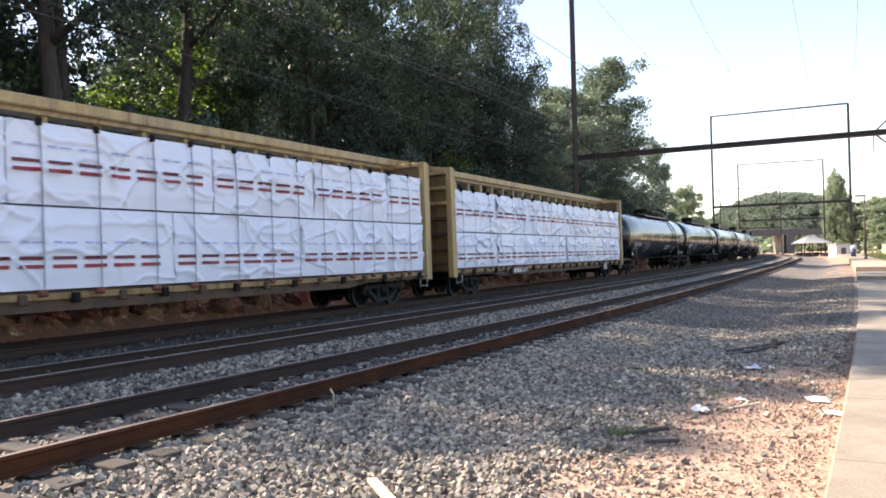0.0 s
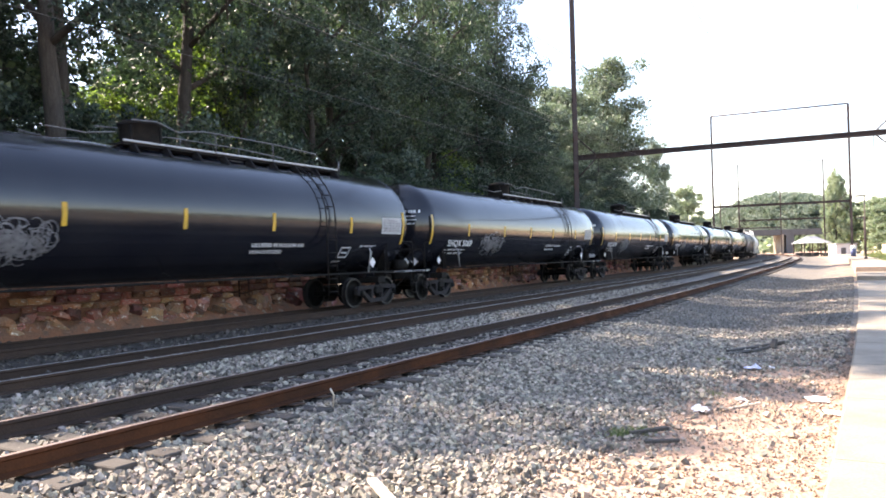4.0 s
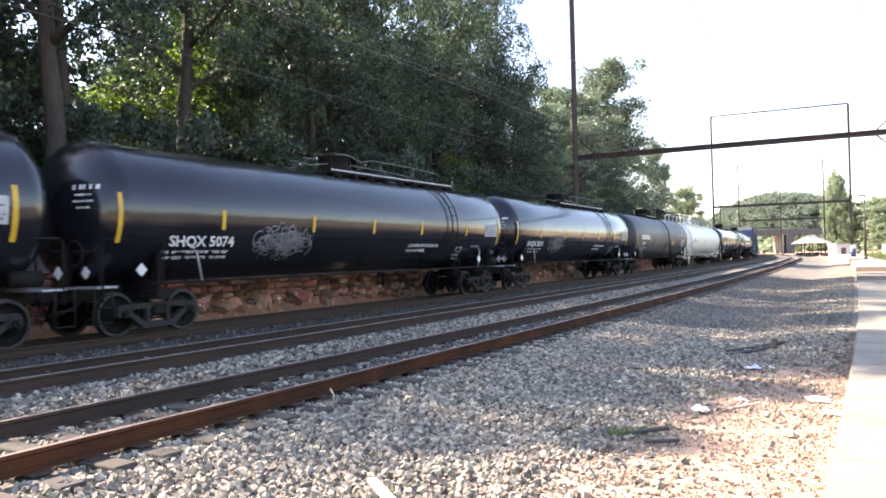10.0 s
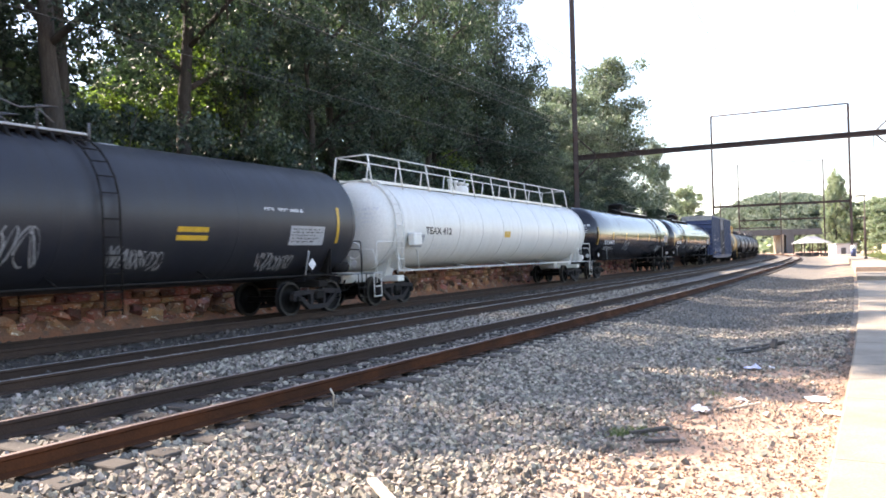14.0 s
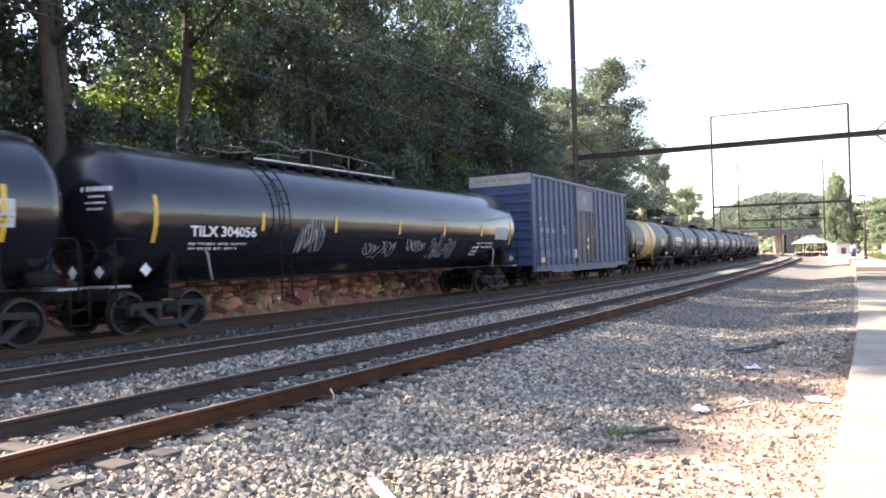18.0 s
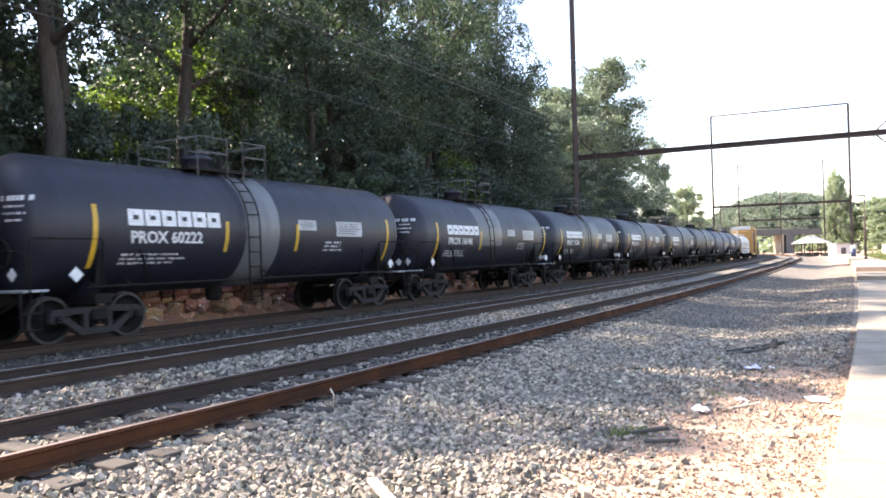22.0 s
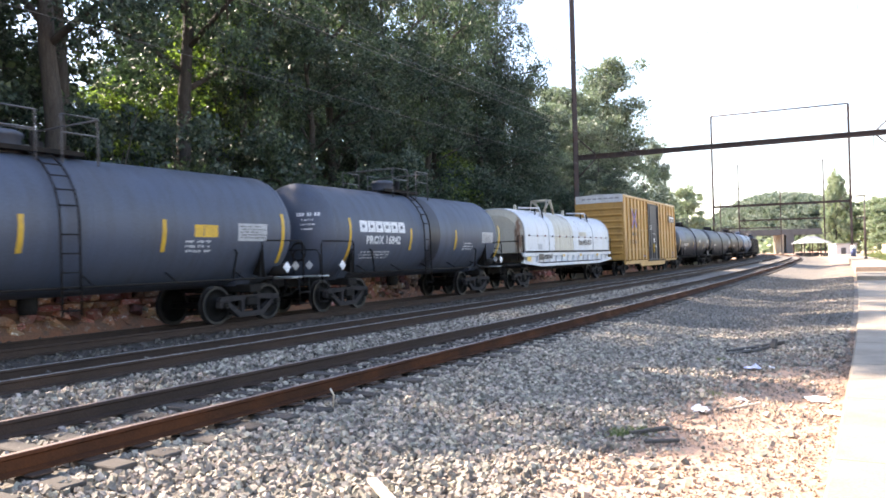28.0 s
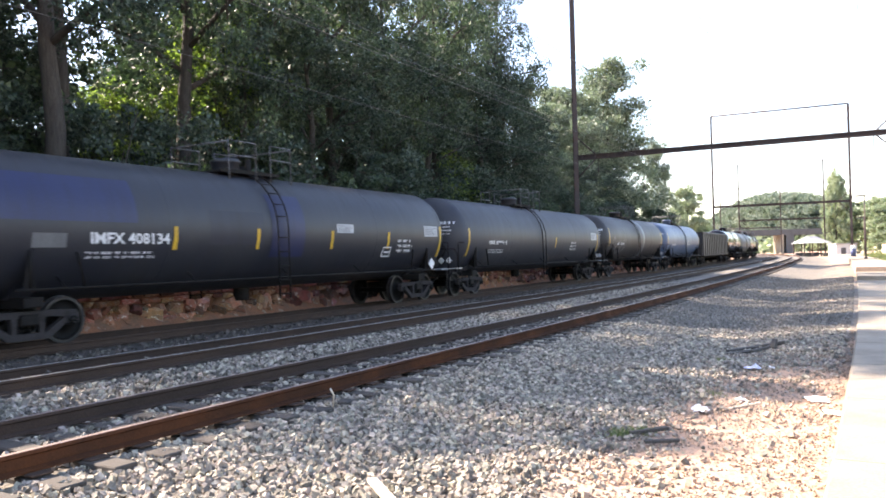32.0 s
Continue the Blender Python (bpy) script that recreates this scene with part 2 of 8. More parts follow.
FAINT_BLUE = surface("faint_blue_print", (0.42, 0.48, 0.72), (0.6, 0.64, 0.8), rough=0.5, scale=8, fine=60, amount=0.5, bump=0.0)
PAINT_BLUE = car_paint("faded_blue_boxcar_paint", (0.018, 0.042, 0.108), rough=0.5, dirt=0.55, grime=(0.034, 0.042, 0.065), rust=0.0, wear=0.16)
PAINT_BLUEDOOR = car_paint("grimy_blue_door_paint", (0.022, 0.029, 0.048), rough=0.5, dirt=0.7, grime=(0.022, 0.022, 0.026), rust=0.0, wear=0.3)
PAINT_ENDBLUE = car_paint("blue_boxcar_end_paint", (0.05, 0.085, 0.2), rough=0.45, dirt=0.7, grime=(0.03, 0.032, 0.04), rust=0.15, wear=0.2)
PAINT_BLUETANK = car_paint("blue_tank_paint", (0.07, 0.11, 0.19), rough=0.35, dirt=0.4, grime=(0.06, 0.065, 0.07), wear=0.25)
PAINT_DOOR = car_paint("charcoal_door_paint", (0.015, 0.017, 0.025), rough=0.55, dirt=0.5, grime=(0.07, 0.06, 0.05), wear=0.25)
PAINT_BAND = car_paint("yellow_tank_band_paint", (0.6, 0.36, 0.07), rough=0.4, dirt=0.6, grime=(0.42, 0.33, 0.22), rust=0.4, wear=0.25)
PAINT_CHALK = car_paint("chalky_cream_paint", (0.5, 0.44, 0.3), rough=0.6, dirt=0.8, grime=(0.5, 0.33, 0.12), rust=0.25, wear=0.1)
YELLOW_BAR = surface("reflective_yellow", (0.62, 0.37, 0.03), (0.42, 0.25, 0.035), rough=0.4, scale=5, fine=60, bump=0.03)
WHITE_INK = surface("white_stencil", (0.72, 0.72, 0.72), (0.45, 0.45, 0.45), rough=0.5, scale=8, fine=60, amount=0.6, bump=0.0)
DAB_INK = surface("faint_blue_grey_dabs", (0.085, 0.115, 0.2), (0.045, 0.07, 0.15), rough=0.6, scale=6, fine=40, amount=0.8, bump=0.0)
GREY_INK = surface("faint_grey_ink", (0.3, 0.31, 0.32), (0.16, 0.16, 0.17), rough=0.6, scale=6, fine=40, amount=0.8, bump=0.0)
BLACK_INK = surface("black_stencil", (0.03, 0.03, 0.035), (0.08, 0.07, 0.05), rough=0.5, scale=8, fine=60, amount=0.5, bump=0.0)
RED_INK = surface("red_print", (0.30, 0.03, 0.045), (0.4, 0.1, 0.12), rough=0.55, scale=8, fine=60, amount=0.4, bump=0.0)
BLUE_INK = surface("blue_print", (0.07, 0.10, 0.30), (0.2, 0.24, 0.42), rough=0.55, scale=8, fine=60, amount=0.5, bump=0.0)
DECAL_GREY = surface("grey_placard_board", (0.42, 0.43, 0.44), (0.3, 0.3, 0.31), rough=0.5, scale=5, fine=40, bump=0.0)
WRAP = surface("white_lumber_wrap", (0.80, 0.83, 0.92), (0.72, 0.76, 0.86), rough=0.36, scale=0.5, fine=160.0, amount=0.2, bump=0.06, bump_dist=0.02, stretch=(1.2, 1.0, 0.8))
MAROON_INK = surface("dark_maroon_print", (0.13, 0.025, 0.04), (0.22, 0.06, 0.08), rough=0.55, scale=8, fine=60, amount=0.4, bump=0.0)
PIPE_GREY = surface("grey_weathered_pipe", (0.14, 0.14, 0.145), (0.07, 0.07, 0.07), rough=0.55, metal=0.2, scale=8, fine=60, bump=0.05)
STRAP = surface("grey_strap", (0.12, 0.13, 0.16), (0.22, 0.23, 0.27), rough=0.6, bump=0.0)
GALV = surface("galvanised_rail", (0.42, 0.43, 0.44), (0.24, 0.24, 0.24), rough=0.5, metal=0.3, scale=8, fine=60, bump=0.05)
POLE_STEEL = surface("old_catenary_steel", (0.05, 0.038, 0.038), (0.09, 0.055, 0.045), rough=0.8, scale=2, fine=30, bump=0.2)
CONCRETE = surface("pale_platform_concrete", (0.30, 0.252, 0.19), (0.21, 0.175, 0.135), rough=0.9, scale=1.5, fine=40, amount=0.8, bump=0.25)
WALL_STONE = surface("red_rubble_stone", (0.38, 0.155, 0.09), (0.29, 0.195, 0.145), rough=0.92, scale=2.6, fine=20, amount=1.0, random_tint=0.7, spread=0.03, bump=0.6, third=(0.68, 0.63, 0.56))
WALL_STONE_FAR = surface("red_rubble_stone_far", (0.38, 0.155, 0.09), (0.29, 0.195, 0.145), rough=0.92, scale=2.6, fine=20, amount=1.0, random_tint=0.7, spread=0.03, bump=0.6, island=True, third=(0.68, 0.63, 0.56))
MORTAR = surface("wall_mortar", (0.24, 0.11, 0.07), (0.2, 0.14, 0.1), rough=0.95, scale=3, fine=30, bump=0.5)
BARK = surface("bark", (0.058, 0.05, 0.043), (0.03, 0.026, 0.023), rough=0.95, scale=4, fine=25, stretch=(3, 3, 0.6), bump=0.8, bump_dist=0.03)
LEAF_A = leaf_material("dark_oak_leaf", (0.016, 0.033, 0.025), (0.076, 0.108, 0.08), 0.27)
LEAF_B = leaf_material("maple_leaf", (0.021, 0.043, 0.03), (0.115, 0.158, 0.092), 0.35)
# yellow-green of backlit foliage, painted as leaf colour
LEAF_E = leaf_material("sunlit_leaf_tint", (0.09, 0.14, 0.035), (0.24, 0.31, 0.085), 0.5)
# far foliage and hill: distance haze is put into these pale leaf colours
LEAF_D = leaf_material("haze_paled_leaf", (0.19, 0.23, 0.16), (0.3, 0.34, 0.24), 0.3)
LEAF_H = leaf_material("haze_paled_hill_leaf", (0.105, 0.145, 0.118), (0.2, 0.235, 0.185), 0.2)
# greyed and paled in the leaf colour to give hazy glare
LEAF_C = leaf_material("glare_paled_poplar_leaf", (0.11, 0.14, 0.11), (0.27, 0.305, 0.235), 0.25)
# ---- mesh tools ----
class Shape:
    """Collects vertices and faces for one mesh."""

    def __init__(self):
        self.v, self.f, self.s, self.m = [], [], [], []

    def add(self, verts, faces, smooth=False, slot=0):
        k = len(self.v)
        self.v += [tuple(p) for p in verts]
        self.f += [tuple(k + i for i in f) for f in faces]
        self.s += [smooth] * len(faces)
        self.m += [slot] * len(faces)
        return self

    def box(self, c, size, bevel=0.0, rot=None, slot=0):
        """A box with chamfered vertical and long edges when bevel is given."""
        x, y, z = (d / 2 for d in size)
        b = min(bevel, x * 0.9, y * 0.9, z * 0.9)
        if b <= 0:
            pts = [(i * x, j * y, k * z) for i in (-1, 1) for j in (-1, 1) for k in (-1, 1)]
            fs = [(0, 1, 3, 2), (4, 6, 7, 5), (0, 4, 5, 1), (2, 3, 7, 6), (0, 2, 6, 4), (1, 5, 7, 3)]
        else:
            pts, index = [], {}
            for i in (-1, 1):
                for j in (-1, 1):
                    for k in (-1, 1):
                        for a in range(3):
                            index[i, j, k, a] = len(pts)
                            pts.append(tuple(sg * (d if q == a else d - b) for q, (sg, d) in enumerate(zip((i, j, k), (x, y, z)))))
            fs = []
            for a in range(3):
                o1, o2 = (a + 1) % 3, (a + 2) % 3
                for sg in (-1, 1):
                    ring = []
                    for p, q in ((-1, -1), (1, -1), (1, 1), (-1, 1)):
                        key = [0, 0, 0]
                        key[a], key[o1], key[o2] = sg, p, q
                        ring.append(index[(*key, a)])
                    fs.append(tuple(ring if sg > 0 else ring[::-1]))
                for p in (-1, 1):
                    for q in (-1, 1):
                        ks = []
                        for sg in (-1, 1):
                            key = [0, 0, 0]
                            key[a], key[o1], key[o2] = sg, p, q
                            ks.append(tuple(key))
                        ring = [index[(*ks[0], o1)], index[(*ks[1], o1)], index[(*ks[1], o2)], index[(*ks[0], o2)]]
                        fs.append(tuple(ring if p * q > 0 else ring[::-1]))
            for i in (-1, 1):
                for j in (-1, 1):
                    for k in (-1, 1):
                        ring = [index[i, j, k, a] for a in range(3)]
                        fs.append(tuple(ring if i * j * k > 0 else ring[::-1]))
        if rot is not None:
            pts = [tuple(rot @ Vector(p)) for p in pts]
        return self.add([(p[0] + c[0], p[1] + c[1], p[2] + c[2]) for p in pts], fs, slot=slot)

    def tube(self, pts, r, seg=6, caps=True, slot=0):
        """A round bar along points."""
        pts = [Vector(p) for p in pts]
        k0 = len(pts)
        vs, fs = [], []
        for i, p in enumerate(pts):
            d = (pts[min(i + 1, k0 - 1)] - pts[max(i - 1, 0)]).normalized()
            up = Vector((0, 0, 1)) if abs(d.z) < 0.9 else Vector((1, 0, 0))
            a = d.cross(up).normalized()
            b = a.cross(d)
            rr = r[i] if isinstance(r, (list, tuple)) else r
            vs += [tuple(p + (a * math.cos(2 * math.pi * j / seg) + b * math.sin(2 * math.pi * j / seg)) * rr) for j in range(seg)]
        for i in range(k0 - 1):
            fs += [(i * seg + j, i * seg + (j + 1) % seg, (i + 1) * seg + (j + 1) % seg, (i + 1) * seg + j) for j in range(seg)]
        self.add(vs, fs, True, slot)
        if caps:
            n = len(self.v) - len(vs)
            self.f += [tuple(n + j for j in range(seg))[::-1], tuple(n + (k0 - 1) * seg + j for j in range(seg))]
            self.s += [False, False]
            self.m += [slot, slot]
        return self

    def spin(self, profile, seg=24, axis="x", c=(0, 0, 0), smooth=True, slot=0):
        """Turns a profile of (place on the axis, radius) about an axis."""
        vs, fs = [], []
        for a, r in profile:
            for j in range(seg):
                u, w = r * math.cos(2 * math.pi * j / seg), r * math.sin(2 * math.pi * j / seg)
                p = {"x": (a, u, w), "y": (w, a, u), "z": (u, w, a)}[axis]
                vs.append((p[0] + c[0], p[1] + c[1], p[2] + c[2]))
        for i in range(len(profile) - 1):
            fs += [(i * seg + j, (i + 1) * seg + j, (i + 1) * seg + (j + 1) % seg, i * seg + (j + 1) % seg) for j in range(seg)]
        return self.add(vs, [f[::-1] for f in fs], smooth, slot)

    def prism(self, outline, y0, y1, plane="xz", slot=0):
        """An outline in a plane, given thickness across it."""
        n = len(outline)

        def at(p, t):
            return {"xz": (p[0], t, p[1]), "yz": (t, p[0], p[1]), "xy": (p[0], p[1], t)}[plane]
        vs = [at(p, y0) for p in outline] + [at(p, y1) for p in outline]
        fs = [tuple(range(n)), tuple(range(2 * n - 1, n - 1, -1))]
        fs += [(i, n + i, n + (i + 1) % n, (i + 1) % n) for i in range(n)]
        return self.add(vs, fs, slot=slot)

    def mesh(self, name, *mats):
        me = bpy.data.meshes.new(name)
        me.from_pydata(self.v, [], self.f)
        for m in mats:
            me.materials.append(m)
        me.polygons.foreach_set("use_smooth", self.s)
        if len(mats) > 1:
            me.polygons.foreach_set("material_index", self.m)
        bm = bmesh.new()
        bm.from_mesh(me)
        bmesh.ops.recalc_face_normals(bm, faces=bm.faces)
        bm.to_mesh(me)
        bm.free()
        return me


def part(name, shape, material, parent, label=""):
    """Links a shape (or a finished mesh) as one mesh object under a thing."""
    me = shape if isinstance(shape, bpy.types.Mesh) else shape.mesh(name, material)
    ob = new(name, me)
    ob.parent = parent
    if label:
        tagged(ob, label)
    if name == "fine_print":
        tagged(ob, kind="stuff")
    return ob


def thing(name, label, category, group="", kind="", m=None):
    ob = new(name)
    ob.empty_display_size = 0.2
    tagged(ob, label, category, group, kind)
    if m is not None:
        ob.matrix_world = m
    return ob


def raw_mesh(name, verts, faces, mat, smooth=False):
    me = bpy.data.meshes.new(name)
    me.from_pydata(verts, [], faces)
    me.materials.append(mat)
    if smooth:
        me.polygons.foreach_set("use_smooth", [True] * len(me.polygons))
    me.update()
    return me


_fonts = {}


def letters(text, height, bold=0.028):
    """Flat letters of the built-in font: vertices (x, y) and faces, lower left at the origin."""
    key = (text, bold)
    if key not in _fonts:
        cu = bpy.data.curves.new("letters", "FONT")
        cu.body, cu.size, cu.offset, cu.resolution_u = text, 1.0, bold, 2
        ob = bpy.data.objects.new("letters", cu)
        me = ob.to_mesh()
        vs = [(v.co.x, v.co.y) for v in me.vertices]
        fs = [tuple(p.vertices) for p in me.polygons]
        ob.to_mesh_clear()
        bpy.data.objects.remove(ob)
        bpy.data.curves.remove(cu)
        _fonts[key] = (vs, fs)
    vs, fs = _fonts[key]
    k = height / 0.72
    return [(x * k, y * k) for x, y in vs], fs

# ---- ground, tracks, platform, wall ----
def ground_height(off):
    """Height of the ground by its offset from the far track."""
    pts = ((-60, -0.75), (-22, -0.55), (-14.4, -0.47), (-12.5, -0.42), (-10.4, -0.37), (-9.6, -0.29), (-9.2, -0.25), (-6.6, -0.235), (-6.0, -0.19), (2.0, -0.19), (2.6, -0.32), (3.2, -0.34), (3.6, -0.3), (60, -0.2))
    return float(np.interp(off, [p[0] for p in pts], [p[1] for p in pts]))


def ditch(s, off):
    """The hollow between the siding's shoulder and the platform, further along."""
    k = np.interp(s, [-19, -11, 60, 90], [0.0, 1.0, 1.0, 0.3])
    return float(k * np.interp(off, [-19.0, -14.3, -13.4, -12.0, -10.6, -9.6], [0.0, 0.13, 0.06, -0.13, -0.05, 0.0]))


def ground_material():
    m, n, l, bsdf = node_material("ballast_and_dirt")
    coord = n.new("ShaderNodeTexCoord")
    at = n.new("ShaderNodeAttribute")
    at.attribute_name = "dirt"
    vor = n.new("ShaderNodeTexVoronoi")
    vor.inputs["Scale"].default_value = 16
    l.new(coord.outputs["Object"], vor.inputs["Vector"])
    ns = n.new("ShaderNodeTexNoise")
    ns.inputs["Scale"].default_value, ns.inputs["Detail"].default_value = 0.8, 6
    l.new(coord.outputs["Object"], ns.inputs["Vector"])
    fine = n.new("ShaderNodeTexNoise")
    fine.inputs["Scale"].default_value, fine.inputs["Detail"].default_value = 35, 4
    l.new(coord.outputs["Object"], fine.inputs["Vector"])
    stone = n.new("ShaderNodeMixRGB")
    stone.inputs[1].default_value, stone.inputs[2].default_value = (0.1, 0.092, 0.083, 1), (0.26, 0.235, 0.2, 1)
    l.new(vor.outputs["Color"], stone.inputs[0])
    earth = n.new("ShaderNodeMixRGB")
    earth.inputs[1].default_value, earth.inputs[2].default_value = (0.47, 0.31, 0.22, 1), (0.37, 0.265, 0.2, 1)
    l.new(fine.outputs[0], earth.inputs[0])
    add = n.new("ShaderNodeMath")
    l.new(at.outputs["Fac"], add.inputs[0])
    r = _ramp(n, 0.3, 0.7, -0.45, 0.45)
    l.new(ns.outputs[0], r.inputs[0])
    l.new(r.outputs[0], add.inputs[1])
    r2 = _ramp(n, 0.35, 0.65, 0, 1)
    l.new(add.outputs[0], r2.inputs[0])
    mix = n.new("ShaderNodeMixRGB")
    l.new(r2.outputs[0], mix.inputs[0])
    l.new(stone.outputs[0], mix.inputs[1])
    l.new(earth.outputs[0], mix.inputs[2])
    oil = n.new("ShaderNodeAttribute")
    oil.attribute_name = "oil"
    tar = n.new("ShaderNodeMixRGB")
    tar.inputs[2].default_value = (0.08, 0.07, 0.062, 1)
    l.new(oil.outputs["Fac"], tar.inputs[0])
    l.new(mix.outputs[0], tar.inputs[1])
    mix = tar
    l.new(mix.outputs[0], bsdf.inputs["Base Color"])
    bsdf.inputs["Roughness"].default_value = 0.95
    bsdf.inputs["Specular IOR Level"].default_value = 0.1
    b = n.new("ShaderNodeBump")
    b.inputs["Strength"].default_value, b.inputs["Distance"].default_value = 0.7, 0.03
    l.new(vor.outputs["Distance"], b.inputs["Height"])
    l.new(b.outputs[0], bsdf.inputs["Normal"])
    return m


def dirt_share(s, off):
    """How much earth shows between the stones."""
    near = np.interp(off, [-15, -13.4, -12.7, -12.0, -11.3], [1.0, 1.0, 0.7, 0.2, 0.0])
    if off < -14.4:
        near = 1.0
    if off > 3:
        near = 0.9
    far = np.interp(s, [-23.5, -20, -16, 30, 80], [1.0, 0.75, 0.2, 0.3, 0.9]) if off < 0 else 1.0
    return float(near * far)


def build_ground():
    ss = np.concatenate([np.arange(-150, -40, 10), np.arange(-40, 10, 0.5), np.arange(10, 60, 2), np.arange(60, 300, 8), np.arange(300, 690, 30)])
    oo = np.concatenate([[-900, -400, -200, -100, -60, -40, -30, -22, -18], np.arange(-16, -8, 0.35), [-7, -5.3, -4.6, -3, -1, 1, 2, 2.6, 3.2, 3.6, 6, 10, 20, 40, 80, 200, 400]])
    vs, fs, dirt = [], [], []
    for s in ss:
        for o in oo:
            p = on_line(float(s), float(o))
            far = abs(o) > 60
            h = ground_height(float(o)) - (0.0 if not far else 0.4) + ditch(float(s), float(o))
            if -14.3 < o < -9.6:
                h += 0.05 * noise.noise((p.x * 0.8, p.y * 0.8, 0)) + 0.03 * noise.noise((p.x * 2.6, p.y * 2.6, 3))
            vs.append((p.x, p.y, h))
            dirt.append(dirt_share(float(s), float(o)))
    w = len(oo)
    for i in range(len(ss) - 1):
        for j in range(w - 1):
            fs.append((i * w + j, (i + 1) * w + j, (i + 1) * w + j + 1, i * w + j + 1))
    me = raw_mesh("ground", vs, fs, ground_material(), True)
    a = me.attributes.new("dirt", "FLOAT", "POINT")
    a.data.foreach_set("value", dirt)
    a = me.attributes.new("oil", "FLOAT", "POINT")
    a.data.foreach_set("value", [float(np.interp(o, [-5.3, -4.6, -1.0, 2.2, 2.9], [0.0, 0.9, 0.97, 0.9, 0.1])) for s in ss for o in oo])
    ob = new("ground", me)
    tagged(ob, "grey ballast and orange dirt ground along the tracks", "ground", kind="structure")
    big = Shape()
    big.add([(-3000, -1500, -1.4), (3000, -1500, -1.4), (3000, 4500, -1.4), (-3000, 4500, -1.4)], [(0, 1, 2, 3)])
    ob2 = new("ground_far", big.mesh("ground_far", surface("far_dry_ground", (0.15, 0.145, 0.13), (0.2, 0.18, 0.14), rough=0.95, scale=0.02, fine=0.5)))
    tagged(ob2, "flat dry land out to the horizon", "ground", kind="structure")


def sweep(profile, off, s_list, cant, z0=0.0, pivot=0.0):
    """A rail profile (across, up) along the line."""
    vs, fs = [], []
    n = len(profile)
    for s in s_list:
        h = heading(s)
        for a, z in profile:
            o = off + a
            zz = z0 + z - (o - pivot) * math.sin(cant)
            p = on_line(float(s), o)
            vs.append((p.x, p.y, zz))
    for i in range(len(s_list) - 1):
        for j in range(n):
            fs.append((i * n + j, i * n + (j + 1) % n, (i + 1) * n + (j + 1) % n, (i + 1) * n + j))
    return vs, fs


RAIL = [(-0.036, -0.035), (-0.03, -0.004), (-0.02, 0.0), (0.02, 0.0), (0.03, -0.004), (0.036, -0.035), (0.009, -0.052), (0.008, -0.14), (0.07, -0.162), (0.07, -0.178), (-0.07, -0.178), (-0.07, -0.162), (-0.008, -0.14), (-0.009, -0.052)]


def build_tracks():
    names = ("track_far", "track_middle", "track_near")
    labels = ("grimy far track under the passing freight train", "middle track with dark rails and worn bright heads", "rusty siding track with split timber ties in grey ballast")
    s_list = list(np.arange(-60, 60, 1.0)) + list(np.arange(60, 320, 3.0))
    tie = Shape().box((0, 0, 0), (0.23, 2.6, 0.16), 0.012).mesh("tie", TIE_WOOD)
    plate = Shape().box((0, 0, 0), (0.19, 0.36, 0.02), 0.004).mesh("tie_plate", RAIL_DARK)
    spike = Shape().box((0, 0, 0), (0.03, 0.05, 0.03), 0.008).mesh("spike", RAIL_DARK)
    for k, (name, label) in enumerate(zip(names, labels)):
        t = thing(name, label, "railway track", kind="structure")
        for side in (-1, 1):
            vs, fs = sweep(RAIL, TRACKS[k] + side * 0.7535, s_list, CANTS[k], 0.0, TRACKS[k])
            me = raw_mesh("rail", vs, fs, RAIL_RUST if (k == 2 and side < 0) else RAIL_DARK)
            me.materials.append(RAIL_DARK if k == 0 else RAIL_TOP if k == 1 else RAIL_TOP_OLD)
            n = len(RAIL)
            idx = [1 if (i % n) in (1, 2, 3) else 0 for i in range(len(fs))]
            me.polygons.foreach_set("material_index", idx)
            part("rail", me, None, t, "rust-brown rail" if (k == 2 and side < 0) else "dark steel rail")
        rng = random.Random(7 + k)
        s = -46.0
        end = (40.0, 25.0, 95.0)[k]
        while s < end:
            o = new("tie", tie)
            o.parent = t
            o.matrix_world = along(s, TRACKS[k] + rng.uniform(-0.05, 0.05), -0.268 + rng.uniform(-0.012, 0.008), rng.uniform(-0.02, 0.02))
            if k == 2 and -34 < s < 14:
                for side in (-1, 1):
                    q = new("tie_plate", plate)
                    q.parent = t
                    q.matrix_world = along(s, TRACKS[k] + side * 0.7535, -0.185 - side * 0.7535 * math.sin(CANTS[k]))
            s += 0.53 + rng.uniform(-0.04, 0.04)
    return


def build_platform():
    p = thing("platform", "low sunlit concrete platform slabs beside the ballast", "platform", kind="structure")
    rng = random.Random(3)
    s = -44.0
    while s < 62:
        ln = 3.0
        sh = Shape()
        vs = []
        n = 4
        for i in range(n + 1):
            ss = s + 0.006 + (ln - 0.012) * i / n
            for o, z in ((-14.34, -0.62), (-14.34, -0.325), (-14.365, -0.30), (-19.5, -0.30 + 0.0), (-19.5, -0.62)):
                q = on_line(ss, o)
                vs.append((q.x, q.y, z))
        fs = []
        for i in range(n):
            fs += [(i * 5 + j, i * 5 + j + 1, (i + 1) * 5 + j + 1, (i + 1) * 5 + j) for j in range(4)]
        fs += [tuple(range(5)), tuple(n * 5 + j for j in range(5))[::-1]]
        sh.add(vs, fs)
        part("slab", sh, CONCRETE, p)
        s += ln


